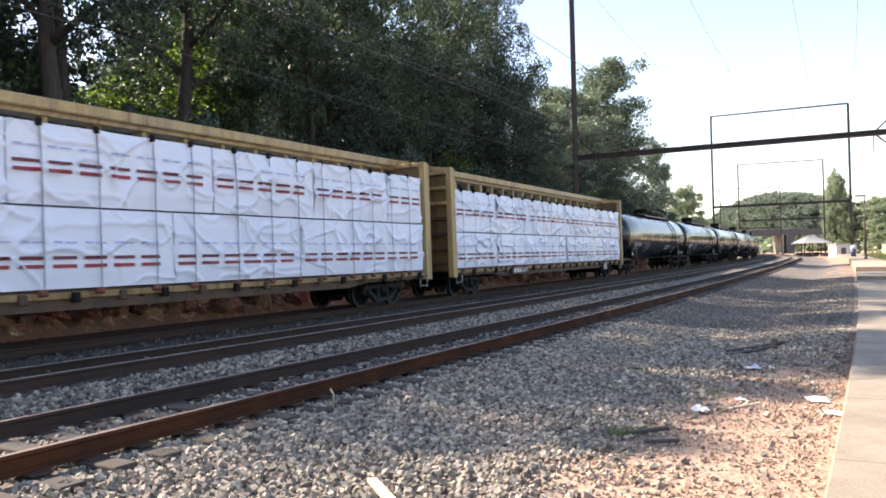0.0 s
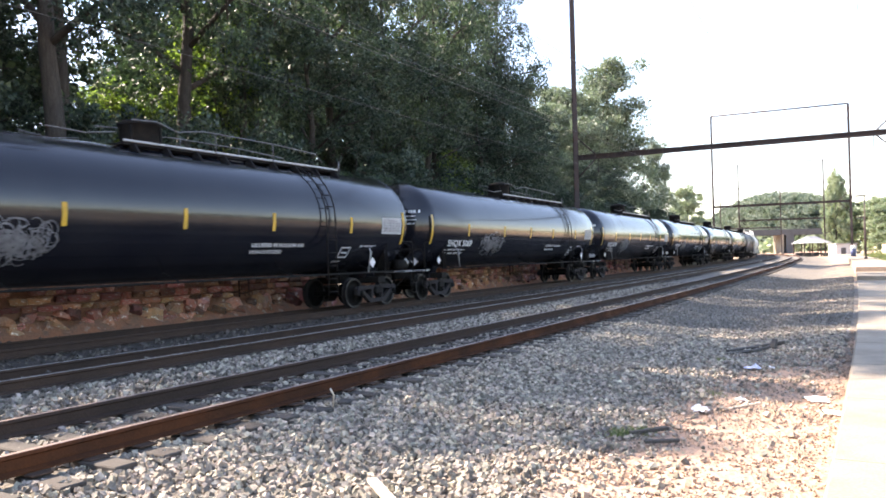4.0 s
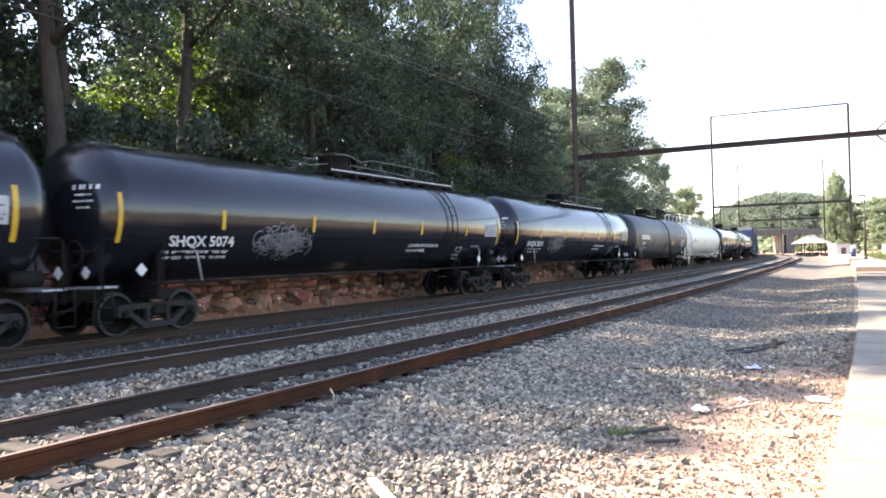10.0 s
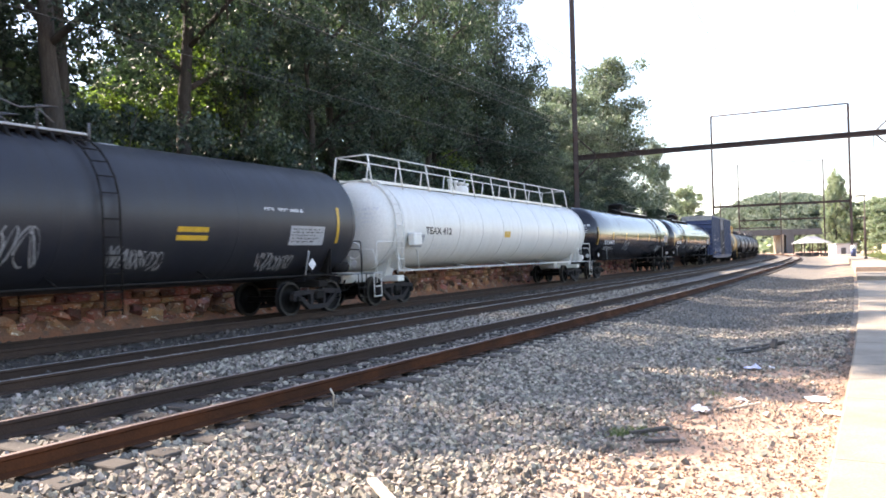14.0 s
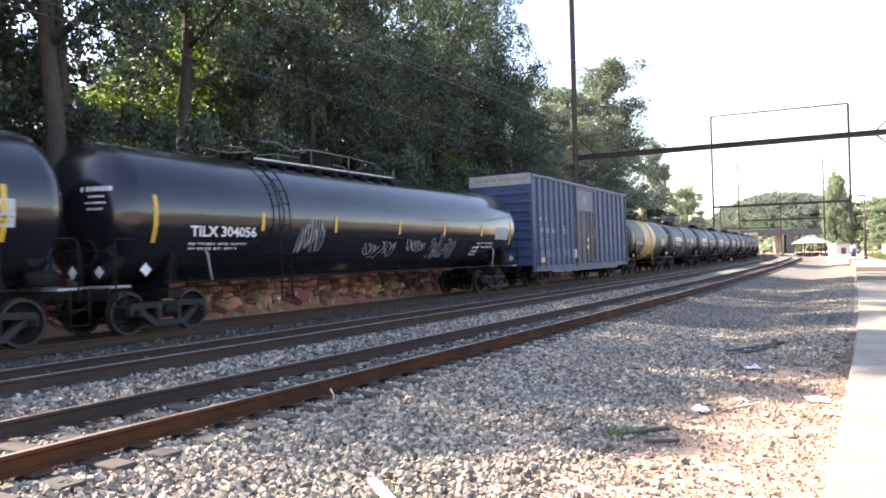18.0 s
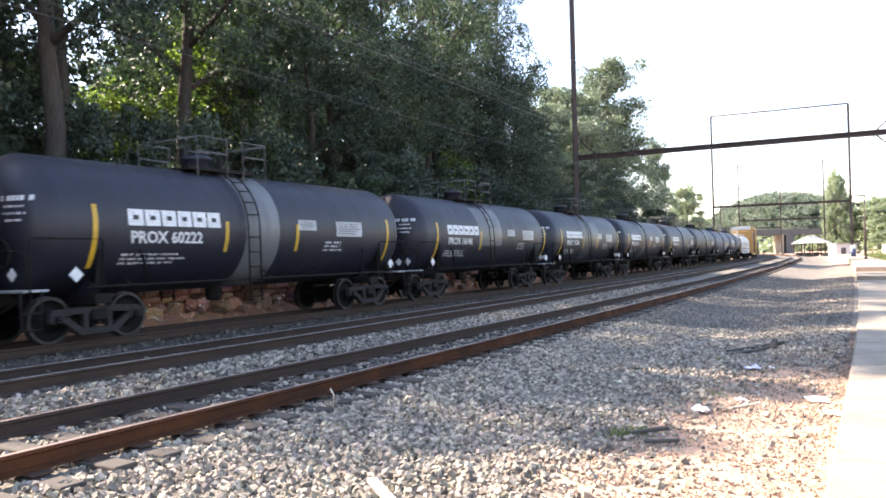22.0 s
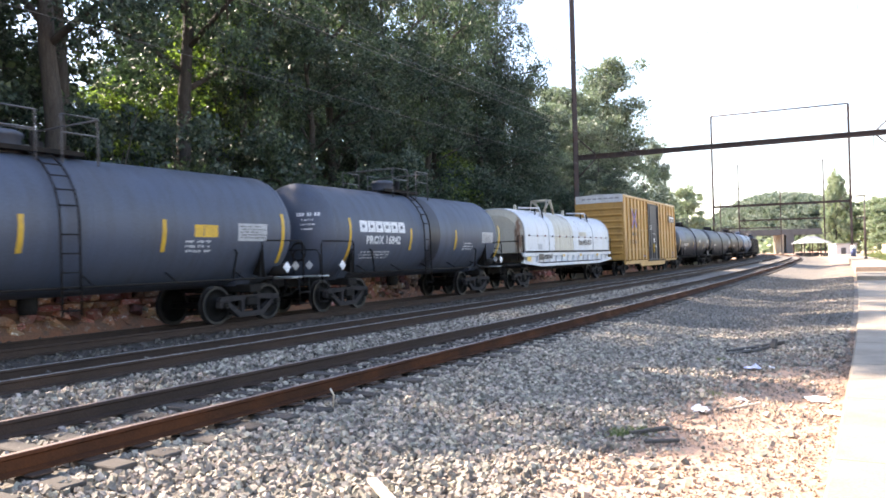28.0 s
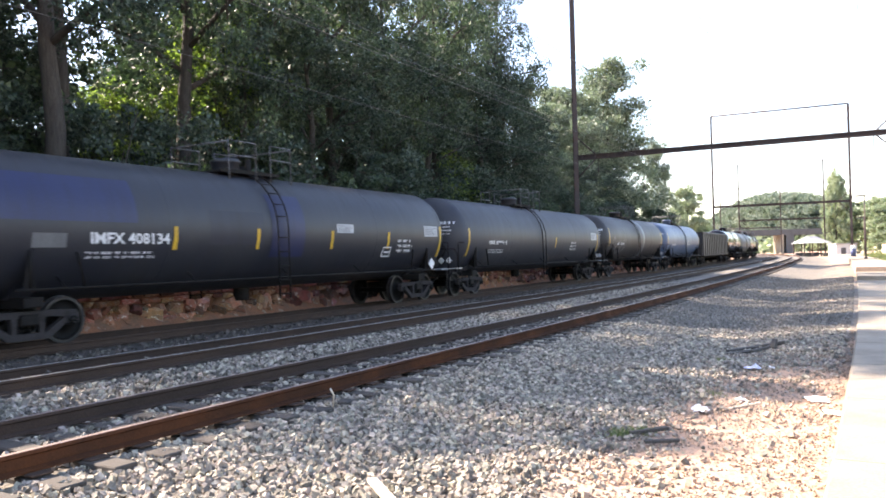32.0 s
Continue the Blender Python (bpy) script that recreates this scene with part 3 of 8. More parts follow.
def build_wall():
    """Coursed rubble retaining wall behind the far track, grey render and a red band above it."""
    w = thing("wall_retaining", "reddish rubble stone retaining wall with grey upper courses", "stone wall", kind="structure")
    core = Shape()
    ss = list(np.arange(-48, 60.1, 2.0))
    vs = []
    for s in ss:
        for o, z in ((2.95, -0.5), (2.95, 1.32), (3.45, 1.32), (3.45, -0.5)):
            q = on_line(float(s), o)
            vs.append((q.x, q.y, z))
    fs = [(i * 4 + j, i * 4 + (j + 1) % 4, (i + 1) * 4 + (j + 1) % 4, (i + 1) * 4 + j) for i in range(len(ss) - 1) for j in range(4)]
    core.add(vs, fs + [(0, 1, 2, 3), tuple(len(vs) - 4 + j for j in range(4))])
    part("wall_core", core, MORTAR, w)
    rng = random.Random(11)
    protos = []
    for k in range(10):
        # a rough lump: two rings of corners and two caps, unevenly broken
        sh = Shape()
        vs = [(rng.uniform(-0.2, 0.2), rng.uniform(-0.2, 0.2), -0.5)]
        for zz in (-0.34, 0.3):
            for i in range(7):
                a = 2 * math.pi * (i + rng.uniform(-0.3, 0.3)) / 7
                r_ = rng.uniform(0.42, 0.62)
                vs.append((r_ * math.cos(a) * 1.05, r_ * math.sin(a), zz * rng.uniform(0.8, 1.4)))
        vs.append((rng.uniform(-0.2, 0.2), rng.uniform(-0.2, 0.2), 0.5))
        sh.add(vs, [(0, 1 + (i + 1) % 7, 1 + i) for i in range(7)] + [(1 + i, 1 + (i + 1) % 7, 8 + (i + 1) % 7, 8 + i) for i in range(7)] + [(15, 8 + i, 8 + (i + 1) % 7) for i in range(7)])
        protos.append(sh)
    meshes = [p.mesh("stone", WALL_STONE) for p in protos]
    rest_v, rest_f = [], []
    count = 0

    def lay_stone(k, m, own):
        nonlocal count
        if own and count < 300:
            o = new("stone", meshes[k])
            o.parent = w
            o.matrix_world = m
            count += 1
        else:
            b = len(rest_v)
            rest_v.extend(tuple(m @ Vector(p)) for p in protos[k].v)
            rest_f.extend(tuple(b + i for i in f) for f in protos[k].f)
    # upper courses: weathered squared blocks with open joints
    z = 0.42
    for hh in (0.16, 0.2, 0.15, 0.22, 0.18):
        s = -30.0 + rng.uniform(0, 0.3)
        while s < 50:
            ln = rng.uniform(0.22, 0.75)
            m = along(s + ln / 2, 2.97 + rng.uniform(-0.06, 0.04), z + hh / 2 + rng.uniform(-0.015, 0.015), rng.uniform(-0.08, 0.08)) @ Matrix.Rotation(rng.uniform(-0.06, 0.06), 4, "Y") @ Matrix.Diagonal((ln * 1.02, 0.32, hh * rng.uniform(0.95, 1.08), 1))
            if rng.random() > 0.06:
                lay_stone(rng.randrange(10), m, -26 < s < -10)
            s += ln
        z += hh + 0.02
    # lower part: uneven broken stone of all sizes, leaning out towards its foot
    for layer in range(4):
        s = -30.0 + rng.uniform(0, 0.3)
        while s < 50:
            size = rng.choice((0.16, 0.22, 0.3, 0.42, 0.6))
            zz = -0.38 + layer * 0.21 + rng.uniform(-0.1, 0.1)
            lean = 0.16 * (0.5 - zz)
            m = along(s, 2.95 - lean + rng.uniform(-0.06, 0.06), zz, rng.uniform(-0.6, 0.6)) @ Matrix.Rotation(rng.uniform(-0.7, 0.7), 4, "Y") @ Matrix.Rotation(rng.uniform(-0.4, 0.4), 4, "X") @ Matrix.Diagonal((size * rng.uniform(0.9, 1.6), 0.34, size * rng.uniform(0.55, 0.95), 1))
            lay_stone(rng.randrange(10), m, -26 < s < -10)
            s += size * rng.uniform(0.75, 1.15)
    o = part("stones", raw_mesh("stones", rest_v, rest_f, WALL_STONE_FAR), None, w)
    tagged(o, kind="stuff")
    # earth washed down over the foot of the wall
    toe = surface("washed_red_earth", (0.36, 0.15, 0.075), (0.23, 0.14, 0.095), rough=0.95, scale=2.2, fine=22, amount=1.0, bump=0.8, bump_dist=0.03, third=(0.42, 0.33, 0.26))
    ss = list(np.arange(-46, 50, 0.3))
    vs = []
    for q in ss:
        up_ = 0.2 + 0.32 * noise.noise((q * 0.33, 2.0, 0.0)) + 0.12 * noise.noise((q * 1.3, 5.0, 0.0))
        for j in range(6):
            f = j / 5
            vs.append(tuple(on_line(float(q), 2.42 + 0.5 * f + 0.05 * noise.noise((q * 1.7, j * 0.9, 7.0)), -0.36 + (up_ + 0.36) * f ** 0.8 + 0.06 * noise.noise((q * 2.3, j * 1.1, 3.0)))))
    part("earth_toe", raw_mesh("earth_toe", vs, [(i * 6 + j, i * 6 + j + 1, (i + 1) * 6 + j + 1, (i + 1) * 6 + j) for i in range(len(ss) - 1) for j in range(5)], toe, True), None, w, "red earth washed over the wall's foot")
    # upper wall: weathered grey boards between posts, a red top band, white notices
    up = thing("fence_upper", "weathered grey hoarding with a faded red top band above the stone wall", "hoarding", kind="structure")
    board = surface("weathered_hoarding", (0.24, 0.21, 0.18), (0.15, 0.13, 0.11), rough=0.9, scale=1.5, fine=25, stretch=(1, 1, 0.3), bump=0.3, random_tint=0.2)
    red = surface("faded_red_band", (0.34, 0.07, 0.045), (0.22, 0.06, 0.045), rough=0.8, scale=2, fine=25, bump=0.2, random_tint=0.15)
    white = surface("white_notice", (0.7, 0.71, 0.73), (0.5, 0.5, 0.52), rough=0.6, scale=3, fine=30, bump=0.0)
    bm_ = Shape().box((0, 0, 0), (1.98, 0.06, 1.25), 0.01).mesh("panel", board)
    rm_ = Shape().box((0, 0, 0), (1.98, 0.08, 0.55), 0.01).mesh("panel_red", red)
    pm_ = Shape().box((0, 0, 0), (0.1, 0.1, 1.9), 0.01).mesh("post", board)
    for i in range(10):
        s = -36 + 2.0 * i
        for me, nm, zz, oo in ((bm_, "panel", 1.95, 3.3), (pm_, "post", 2.27, 3.38)):
            o = new(nm, me)
            o.parent = up
            o.matrix_world = along(s, oo, zz)
        if i < 9:
            o = new("panel", rm_)
            o.parent = up
            o.matrix_world = along(s, 3.3, 2.86)
            tagged(o, "faded red board")
    for s, z, wd, h in ((-18.7, 2.75, 0.75, 0.42), (-18.6, 2.3, 0.6, 0.36)):
        o = part("notice", Shape().box((0, 0, 0), (wd, 0.03, h), 0.004), white, up, "white notice board")
        o.matrix_world = along(s, 3.22, z)


def loose_stones():
    """Ballast and pebbles that lie on the ground near the camera."""
    rng = np.random.default_rng(5)
    phi = (1 + 5 ** 0.5) / 2
    ico = np.array([(-1, phi, 0), (1, phi, 0), (-1, -phi, 0), (1, -phi, 0), (0, -1, phi), (0, 1, phi), (0, -1, -phi), (0, 1, -phi), (phi, 0, -1), (phi, 0, 1), (-phi, 0, -1), (-phi, 0, 1)]) / 1.9
    icf = np.array([(0, 11, 5), (0, 5, 1), (0, 1, 7), (0, 7, 10), (0, 10, 11), (1, 5, 9), (5, 11, 4), (11, 10, 2), (10, 7, 6), (7, 1, 8), (3, 9, 4), (3, 4, 2), (3, 2, 6), (3, 6, 8), (3, 8, 9), (4, 9, 5), (2, 4, 11), (6, 2, 10), (8, 6, 7), (9, 8, 1)])
    cube = np.array([(i, j, k) for i in (-1, 1) for j in (-1, 1) for k in (-1, 1)]) * 0.72
    cuf = np.array([(0, 1, 3), (0, 3, 2), (4, 6, 7), (4, 7, 5), (0, 4, 5), (0, 5, 1), (2, 3, 7), (2, 7, 6), (0, 2, 6), (0, 6, 4), (1, 5, 7), (1, 7, 3)])

    def scatter(name, label, count, s0, s1, o0, o1, lo, hi, base, faces, keep=None, lift=0.3, mat=BALLAST):
        s = rng.uniform(s0, s1, count * 2)
        o = rng.uniform(o0, o1, count * 2)
        ok = np.ones(len(s), bool)
        for k in range(3):
            for side in (-1, 1):
                ok &= abs(o - TRACKS[k] - side * 0.7535) > 0.1
        if keep is not None:
            ok &= keep(s, o, rng.random(len(s)))
        s, o = s[ok][:count], o[ok][:count]
        n = len(s)
        x, y, h = np.interp(s, WAY_S, WAY_X), np.interp(s, WAY_S, WAY_Y), np.interp(s, WAY_S, WAY_H)
        px, py = x - o * np.cos(h), y - o * np.sin(h)
        hz = np.interp(o, [-14.4, -12.5, -10.4, -9.6, -9.2, -6.6, -6.0, 2.0], [-0.47, -0.42, -0.37, -0.29, -0.25, -0.235, -0.19, -0.19])
        hz = hz + np.array([0.05 * noise.noise((a * 0.8, b * 0.8, 0)) + 0.03 * noise.noise((a * 2.6, b * 2.6, 3)) if -14.3 < c < -9.6 else 0.0 for a, b, c in zip(px, py, o)])
        hz = hz + np.array([ditch(a, b) for a, b in zip(s, o)])
        size = rng.uniform(lo, hi, n) * rng.choice([0.6, 0.85, 1.0, 1.35], n)
        m = len(base)
        v = base[None] * (1 + rng.uniform(-0.28, 0.28, (n, m, 3)))
        v = v * (rng.uniform(0.65, 1.2, (n, 1, 3)))
        q = rng.normal(size=(n, 4))
        q /= np.linalg.norm(q, axis=1)[:, None]
        w_, a, b, c = q.T
        R = np.stack([1 - 2 * (b * b + c * c), 2 * (a * b - c * w_), 2 * (a * c + b * w_), 2 * (a * b + c * w_), 1 - 2 * (a * a + c * c), 2 * (b * c - a * w_), 2 * (a * c - b * w_), 2 * (b * c + a * w_), 1 - 2 * (a * a + b * b)], -1).reshape(n, 3, 3)
        v = np.einsum("nij,nmj->nmi", R, v) * size[:, None, None] / 2
        v += np.stack([px, py, hz + size * lift], -1)[:, None]
        f = faces[None] + (np.arange(n) * m)[:, None, None]
        me = raw_mesh(name, v.reshape(-1, 3).tolist(), f.reshape(-1, 3).tolist(), mat)
        tagged(new(name, me), label, "ballast", kind="stuff")

    def no_dirt(s, o, r):
        d = np.interp(o, [-14.3, -13.4, -12.7, -12.0, -11.3], [0.992, 0.985, 0.85, 0.3, 0.0])
        return r > d * np.interp(s, [-23.5, -20, -16], [1.0, 0.88, 0.35])
    scatter("ballast_near", "loose grey angular ballast stones", 56000, -33, -14, -14.2, -8.4, 0.03, 0.062, cube, cuf, no_dirt)
    scatter("ballast_beyond", "grey ballast stones along the siding", 26000, -14, -4, -14.2, -8.6, 0.022, 0.05, cube, cuf, no_dirt, 0.3, CINDER)
    scatter("ballast_beyond", "grey ballast stones along the siding", 16000, -4, 20, -14.2, -9.0, 0.03, 0.06, cube, cuf, no_dirt, 0.25, CINDER)
    scatter("ballast_behind", "loose grey ballast stones behind the stand", 16000, -52, -33, -14.2, -8.4, 0.04, 0.08, cube, cuf, no_dirt)
    scatter("pebbles", "small pebbles and grit on the dirt", 16000, -31, -14, -14.3, -11.4, 0.012, 0.035, cube, cuf, None, 0.3, PEBBLE)
    scatter("ballast_between", "grey ballast between the siding and the middle track", 24000, -38, 8, -7.1, -4.9, 0.032, 0.066, cube, cuf, None, 0.3, BALLAST_GRIMY)
    scatter("ballast_dirty", "oil-dark broken ballast between and beside the far rails", 17000, -36, 22, -5.2, 2.3, 0.035, 0.075, cube, cuf, None, 0.25, BALLAST_OILY)
    scatter("ballast_in_track", "grey ballast between the ties of the siding", 15000, -38, 10, -8.55, -7.2, 0.03, 0.055, cube, cuf, None, 0.5, BALLAST_GRIMY)


build_ground()
build_tracks()
build_platform()
build_wall()
loose_stones()

# ---- the train ----
SPEED, GAIN = 13.21592, 0.108316


def train_s(sigma, t):
    """Where on the line a point of the train is at t seconds."""
    return sigma - SPEED * t - GAIN * (t - 16.0) ** 2 / 2


WHEEL_R = 0.457
wheel_profile = [(-0.075, 0.08), (-0.075, 0.14), (-0.03, 0.18), (-0.012, 0.36), (-0.045, 0.39), (-0.065, 0.40), (-0.065, WHEEL_R + 0.004), (0.045, WHEEL_R), (0.05, WHEEL_R + 0.02), (0.075, WHEEL_R + 0.025), (0.075, 0.40), (0.04, 0.385), (0.03, 0.2), (0.075, 0.13), (0.075, 0.08)]


def _wheelset_mesh():
    sh = Shape()
    for side in (-1, 1):
        slot_profile = [(side * (0.755 - a), r) for a, r in wheel_profile]
        sh.spin(slot_profile[:5], 28, "y", slot=0)
        sh.spin(slot_profile[4:11], 28, "y", smooth=False, slot=1)
        sh.spin(slot_profile[10:], 28, "y", slot=0)
        sh.spin([(side * 0.83, 0.0), (side * 0.83, 0.09), (side * 1.12, 0.09), (side * 1.14, 0.07), (side * 1.14, 0.0)], 12, "y", smooth=False, slot=0)
        for k in range(3):
            a = 2 * math.pi * k / 3
            sh.box((0.045 * math.cos(a), side * 1.15, 0.045 * math.sin(a)), (0.03, 0.03, 0.03), slot=1)
    sh.spin([(-0.8, 0.08), (0.8, 0.08)], 12, "y", slot=0)
    return sh.mesh("wheel_set", STEEL_WORN, WHEEL_RIM)


WHEELSET = _wheelset_mesh()


def _side_frame_mesh():
    """A cast side frame: arched top chord, hung bottom chord, columns, journal boxes."""
    sh = Shape()
    y0, y1 = -0.07, 0.07
    sh.prism([(-1.05, 0.13), (-0.98, 0.20), (-0.55, 0.22), (0.55, 0.22), (0.98, 0.20), (1.05, 0.13), (1.05, -0.04), (0.96, -0.06), (0.9, 0.05), (0.5, 0.10), (-0.5, 0.10), (-0.9, 0.05), (-0.96, -0.06), (-1.05, -0.04)], y0, y1)
    sh.prism([(-0.92, 0.08), (-0.42, -0.31), (0.42, -0.31), (0.92, 0.08), (0.78, 0.10), (0.34, -0.19), (-0.34, -0.19), (-0.78, 0.10)], y0, y1)
    for x in (-0.27, 0.27):
        sh.prism([(x - 0.05, -0.22), (x + 0.05, -0.22), (x + 0.05, 0.12), (x - 0.05, 0.12)], y0 + 0.005, y1 - 0.005)
    for x in (-0.89, 0.89):
        sh.box((x, 0, 0.02), (0.27, 0.19, 0.2), 0.03)
    cast = surface("dusty_cast_steel", (0.046, 0.042, 0.042), (0.02, 0.018, 0.017), rough=0.95, scale=4, fine=40, bump=0.2)
    cast.node_tree.nodes["Principled BSDF"].inputs["Specular IOR Level"].default_value = 0.06
    return sh.mesh("side_frame", cast)


SIDE_FRAME = _side_frame_mesh()
_sp = Shape()
for _x in (-0.14, 0.0, 0.14):
    for _i in range(5):
        _sp.spin([(-0.17 + _i * 0.05, 0.05), (-0.15 + _i * 0.05, 0.065), (-0.13 + _i * 0.05, 0.05)], 10, "z", (_x, 0, 0))
SPRINGS = _sp.mesh("spring_group", STEEL_WORN)
_b = Shape().box((0, 0, 0), (0.36, 2.3, 0.22), 0.03).box((0, 0, 0.14), (0.5, 0.5, 0.1), 0.02)
BOLSTER = _b.mesh("truck", STEEL_BLACK)
_b = Shape().box((0, 0, 0), (0.07, 1.7, 0.1), 0.01).box((0.1, -0.75, 0), (0.07, 0.1, 0.3), 0.01).box((0.1, 0.75, 0), (0.07, 0.1, 0.3), 0.01)
BRAKE = _b.mesh("brake_beam", STEEL_BLACK)


def add_truck(car, x):
    t = part("truck", BOLSTER, None, car, "black cast-steel two-axle truck")
    t.location = (x, 0, 0.52)
    for side in (-1, 1):
        o = part("side_frame", SIDE_FRAME, None, t)
        o.location = (0, side * 1.0, -0.06)
        o = part("spring_group", SPRINGS, None, t)
        o.location = (0, side * 1.0, -0.03)
    for k in (-1, 1):
        o = part("wheel_set", WHEELSET, None, t, "steel wheels with bright worn rims")
        o.location = (k * 0.89, 0, WHEEL_R - 0.52)
        o = part("brake_beam", BRAKE, None, t)
        o.location = (k * 0.36, 0, -0.1)
    return t


def add_coupler(car, x, k):
    sh = Shape()
    sh.box((x - k * 0.42, 0, 0.88), (0.8, 0.16, 0.2), 0.03)
    sh.box((x - k * 0.05, 0.03, 0.88), (0.24, 0.3, 0.3), 0.06)
    sh.tube([(x - k * 0.8, -0.32, 0.8), (x - k * 0.3, -0.3, 0.55), (x, -0.22, 0.5)], 0.025, 6)
    part("coupler", sh, STEEL_BLACK, car)


class Round:
    """Lays flat marks on the side of a tank."""

    def __init__(self, r, zc):
        self.r, self.zc = r, zc

    def y(self, z, lift=0.008):
        r = self.r + lift
        return -math.sqrt(max(r * r - (z - self.zc) ** 2, 0.01))

    def at(self, x, z, lift=0.008):
        """z is measured along the curve from the centre height."""
        a = (z - self.zc) / self.r
        return (x, -(self.r + lift) * math.cos(a), self.zc + (self.r + lift) * math.sin(a))

    def arc(self, z):
        """From a true height to the length along the curve."""
        return self.zc + self.r * math.asin(max(-0.99, min(0.99, (z - self.zc) / self.r)))


class Flat:
    def __init__(self, y):
        self.y0 = y

    def at(self, x, z, lift=0.008):
        return (x, self.y0 - lift, z)

    def arc(self, z):
        return z


def mark(sh, side, x0, x1, z0, z1, lift=0.008, nz=None):
    """A painted patch between two heights on a car side."""
    a0, a1 = side.arc(z0), side.arc(z1)
    n = nz or max(1, int((a1 - a0) / 0.18))
    vs = [side.at(x, a0 + (a1 - a0) * i / n, lift) for i in range(n + 1) for x in (x0, x1)]
    sh.add(vs, [(2 * i, 2 * i + 1, 2 * i + 3, 2 * i + 2) for i in range(n)], True)
    return sh


def word(sh, side, text, x, z, h, width=None, lift=0.012):
    vs, fs = letters(text, h)
    a0 = side.arc(z)
    if width:
        w = max(v[0] for v in vs) or 1
        vs = [(vx * width / w, vy) for vx, vy in vs]
    # letters low on a tank are set upright to the eye, not to the plate
    lean = 0.5 * (a0 - side.zc) / side.r if isinstance(side, Round) else 0.0
    sh.add([side.at(x + vx + lean * vy, a0 + vy, lift) for vx, vy in vs], fs)
    return sh


def fine_print(sh, side, x, z, w, h, rows, rng, lift=0.01):
    """Rows of small unreadable lettering: short upright strokes set close, in words."""
    for i in range(rows):
        zz = z - i * h * 1.75
        xx = x + rng.uniform(0, 0.06)
        end = x + w * rng.uniform(0.72, 1.0)
        while xx < end:
            for k in range(rng.randrange(3, 8)):
                if xx < end:
                    ww = h * rng.choice((0.35, 0.5, 0.62))
                    lo = 0.0 if rng.random() < 0.7 else 0.45 * h
                    mark(sh, side, xx, xx + ww, zz + lo, zz + h * 0.92, lift, 1)
                    xx += ww + h * 0.24
            xx += h * rng.uniform(0.6, 1.6)


def block_name(sh, side, x, z, h, w, n=6):
    """A maker's name as a row of plain open blocks."""
    cw = w / n
    for i in range(n):
        x0, x1, t = x + i * cw, x + (i + 0.9) * cw, h * 0.36
        mark(sh, side, x0, x0 + t, z, z + h, 0.012)
        mark(sh, side, x1 - t, x1, z, z + h, 0.012)
        mark(sh, side, x0 + t, x1 - t, z + h - t, z + h, 0.012)
        mark(sh, side, x0 + t, x1 - t, z, z + t, 0.012)
    return sh


def scribble(sh, side, x, z, w, h, rng, strokes=6, thick=0.065):
    """Spray-paint tag: looping ribbons with no letters."""
    for k in range(strokes):
        cx, cz = x + w * (k + 0.5) / strokes, z + h / 2
        ph, fa, fb = rng.uniform(0, 6), rng.uniform(1, 2.4), rng.uniform(1.4, 3)
        pts = []
        for i in range(15):
            u = i / 14 * math.pi * 1.6
            pts.append((cx + 0.55 * w / strokes * math.sin(fa * u + ph), cz + h * 0.5 * math.cos(fb * u * 0.7 + ph * 1.7)))
        vs, fs = [], []
        for i, (px, pz) in enumerate(pts):
            q0, q1 = pts[max(i - 1, 0)], pts[min(i + 1, 14)]
            dx, dz = q1[0] - q0[0], q1[1] - q0[1]
            n = math.hypot(dx, dz) or 1
            tw = thick * (0.6 + 0.4 * math.sin(i))
            for sg in (-1, 1):
                vs.append(side.at(px - dz / n * tw * sg / 2, side.arc(pz + dx / n * tw * sg / 2), 0.01 + 0.001 * k))
        fs = [(2 * i, 2 * i + 1, 2 * i + 3, 2 * i + 2) for i in range(14)]
        sh.add(vs, fs)


def smudge(sh, side, x, z, w, h, rng, n=90):
    """A scrubbed cloud: thin looping swipes that cross one another, densest in the middle."""
    for k in range(n):
        a, q = rng.uniform(0, 6.28), rng.random()
        cx, cz = x + w / 2 + math.cos(a) * q * w * 0.42, z + h / 2 + math.sin(a) * q * h * 0.36
        rx, rz, ph = rng.uniform(0.05, 0.24), rng.uniform(0.04, 0.2), rng.uniform(0, 6.28)
        tw = rng.choice((0.008, 0.012, 0.02))
        span = rng.uniform(1.2, 4.0)
        pts = [(cx + rx * math.cos(ph + span * i / 6), cz + rz * math.sin(ph + span * i / 6)) for i in range(7)]
        vs = []
        for i, (px, pz) in enumerate(pts):
            q0, q1 = pts[max(i - 1, 0)], pts[min(i + 1, 6)]
            dx, dz = q1[0] - q0[0], q1[1] - q0[1]
            m = math.hypot(dx, dz) or 1
            for sg in (-1, 1):
                vs.append(side.at(px - dz / m * tw * sg, side.arc(pz + dx / m * tw * sg), 0.009 + 0.00004 * k))
        sh.add(vs, [(2 * i, 2 * i + 1, 2 * i + 3, 2 * i + 2) for i in range(6)])


def diamond(sh, x, z, r):
    """A placard that hangs upright beside the side rail."""
    sh.prism([(x - r, z), (x, z - r), (x + r, z), (x, z + r)], -1.455, -1.44)


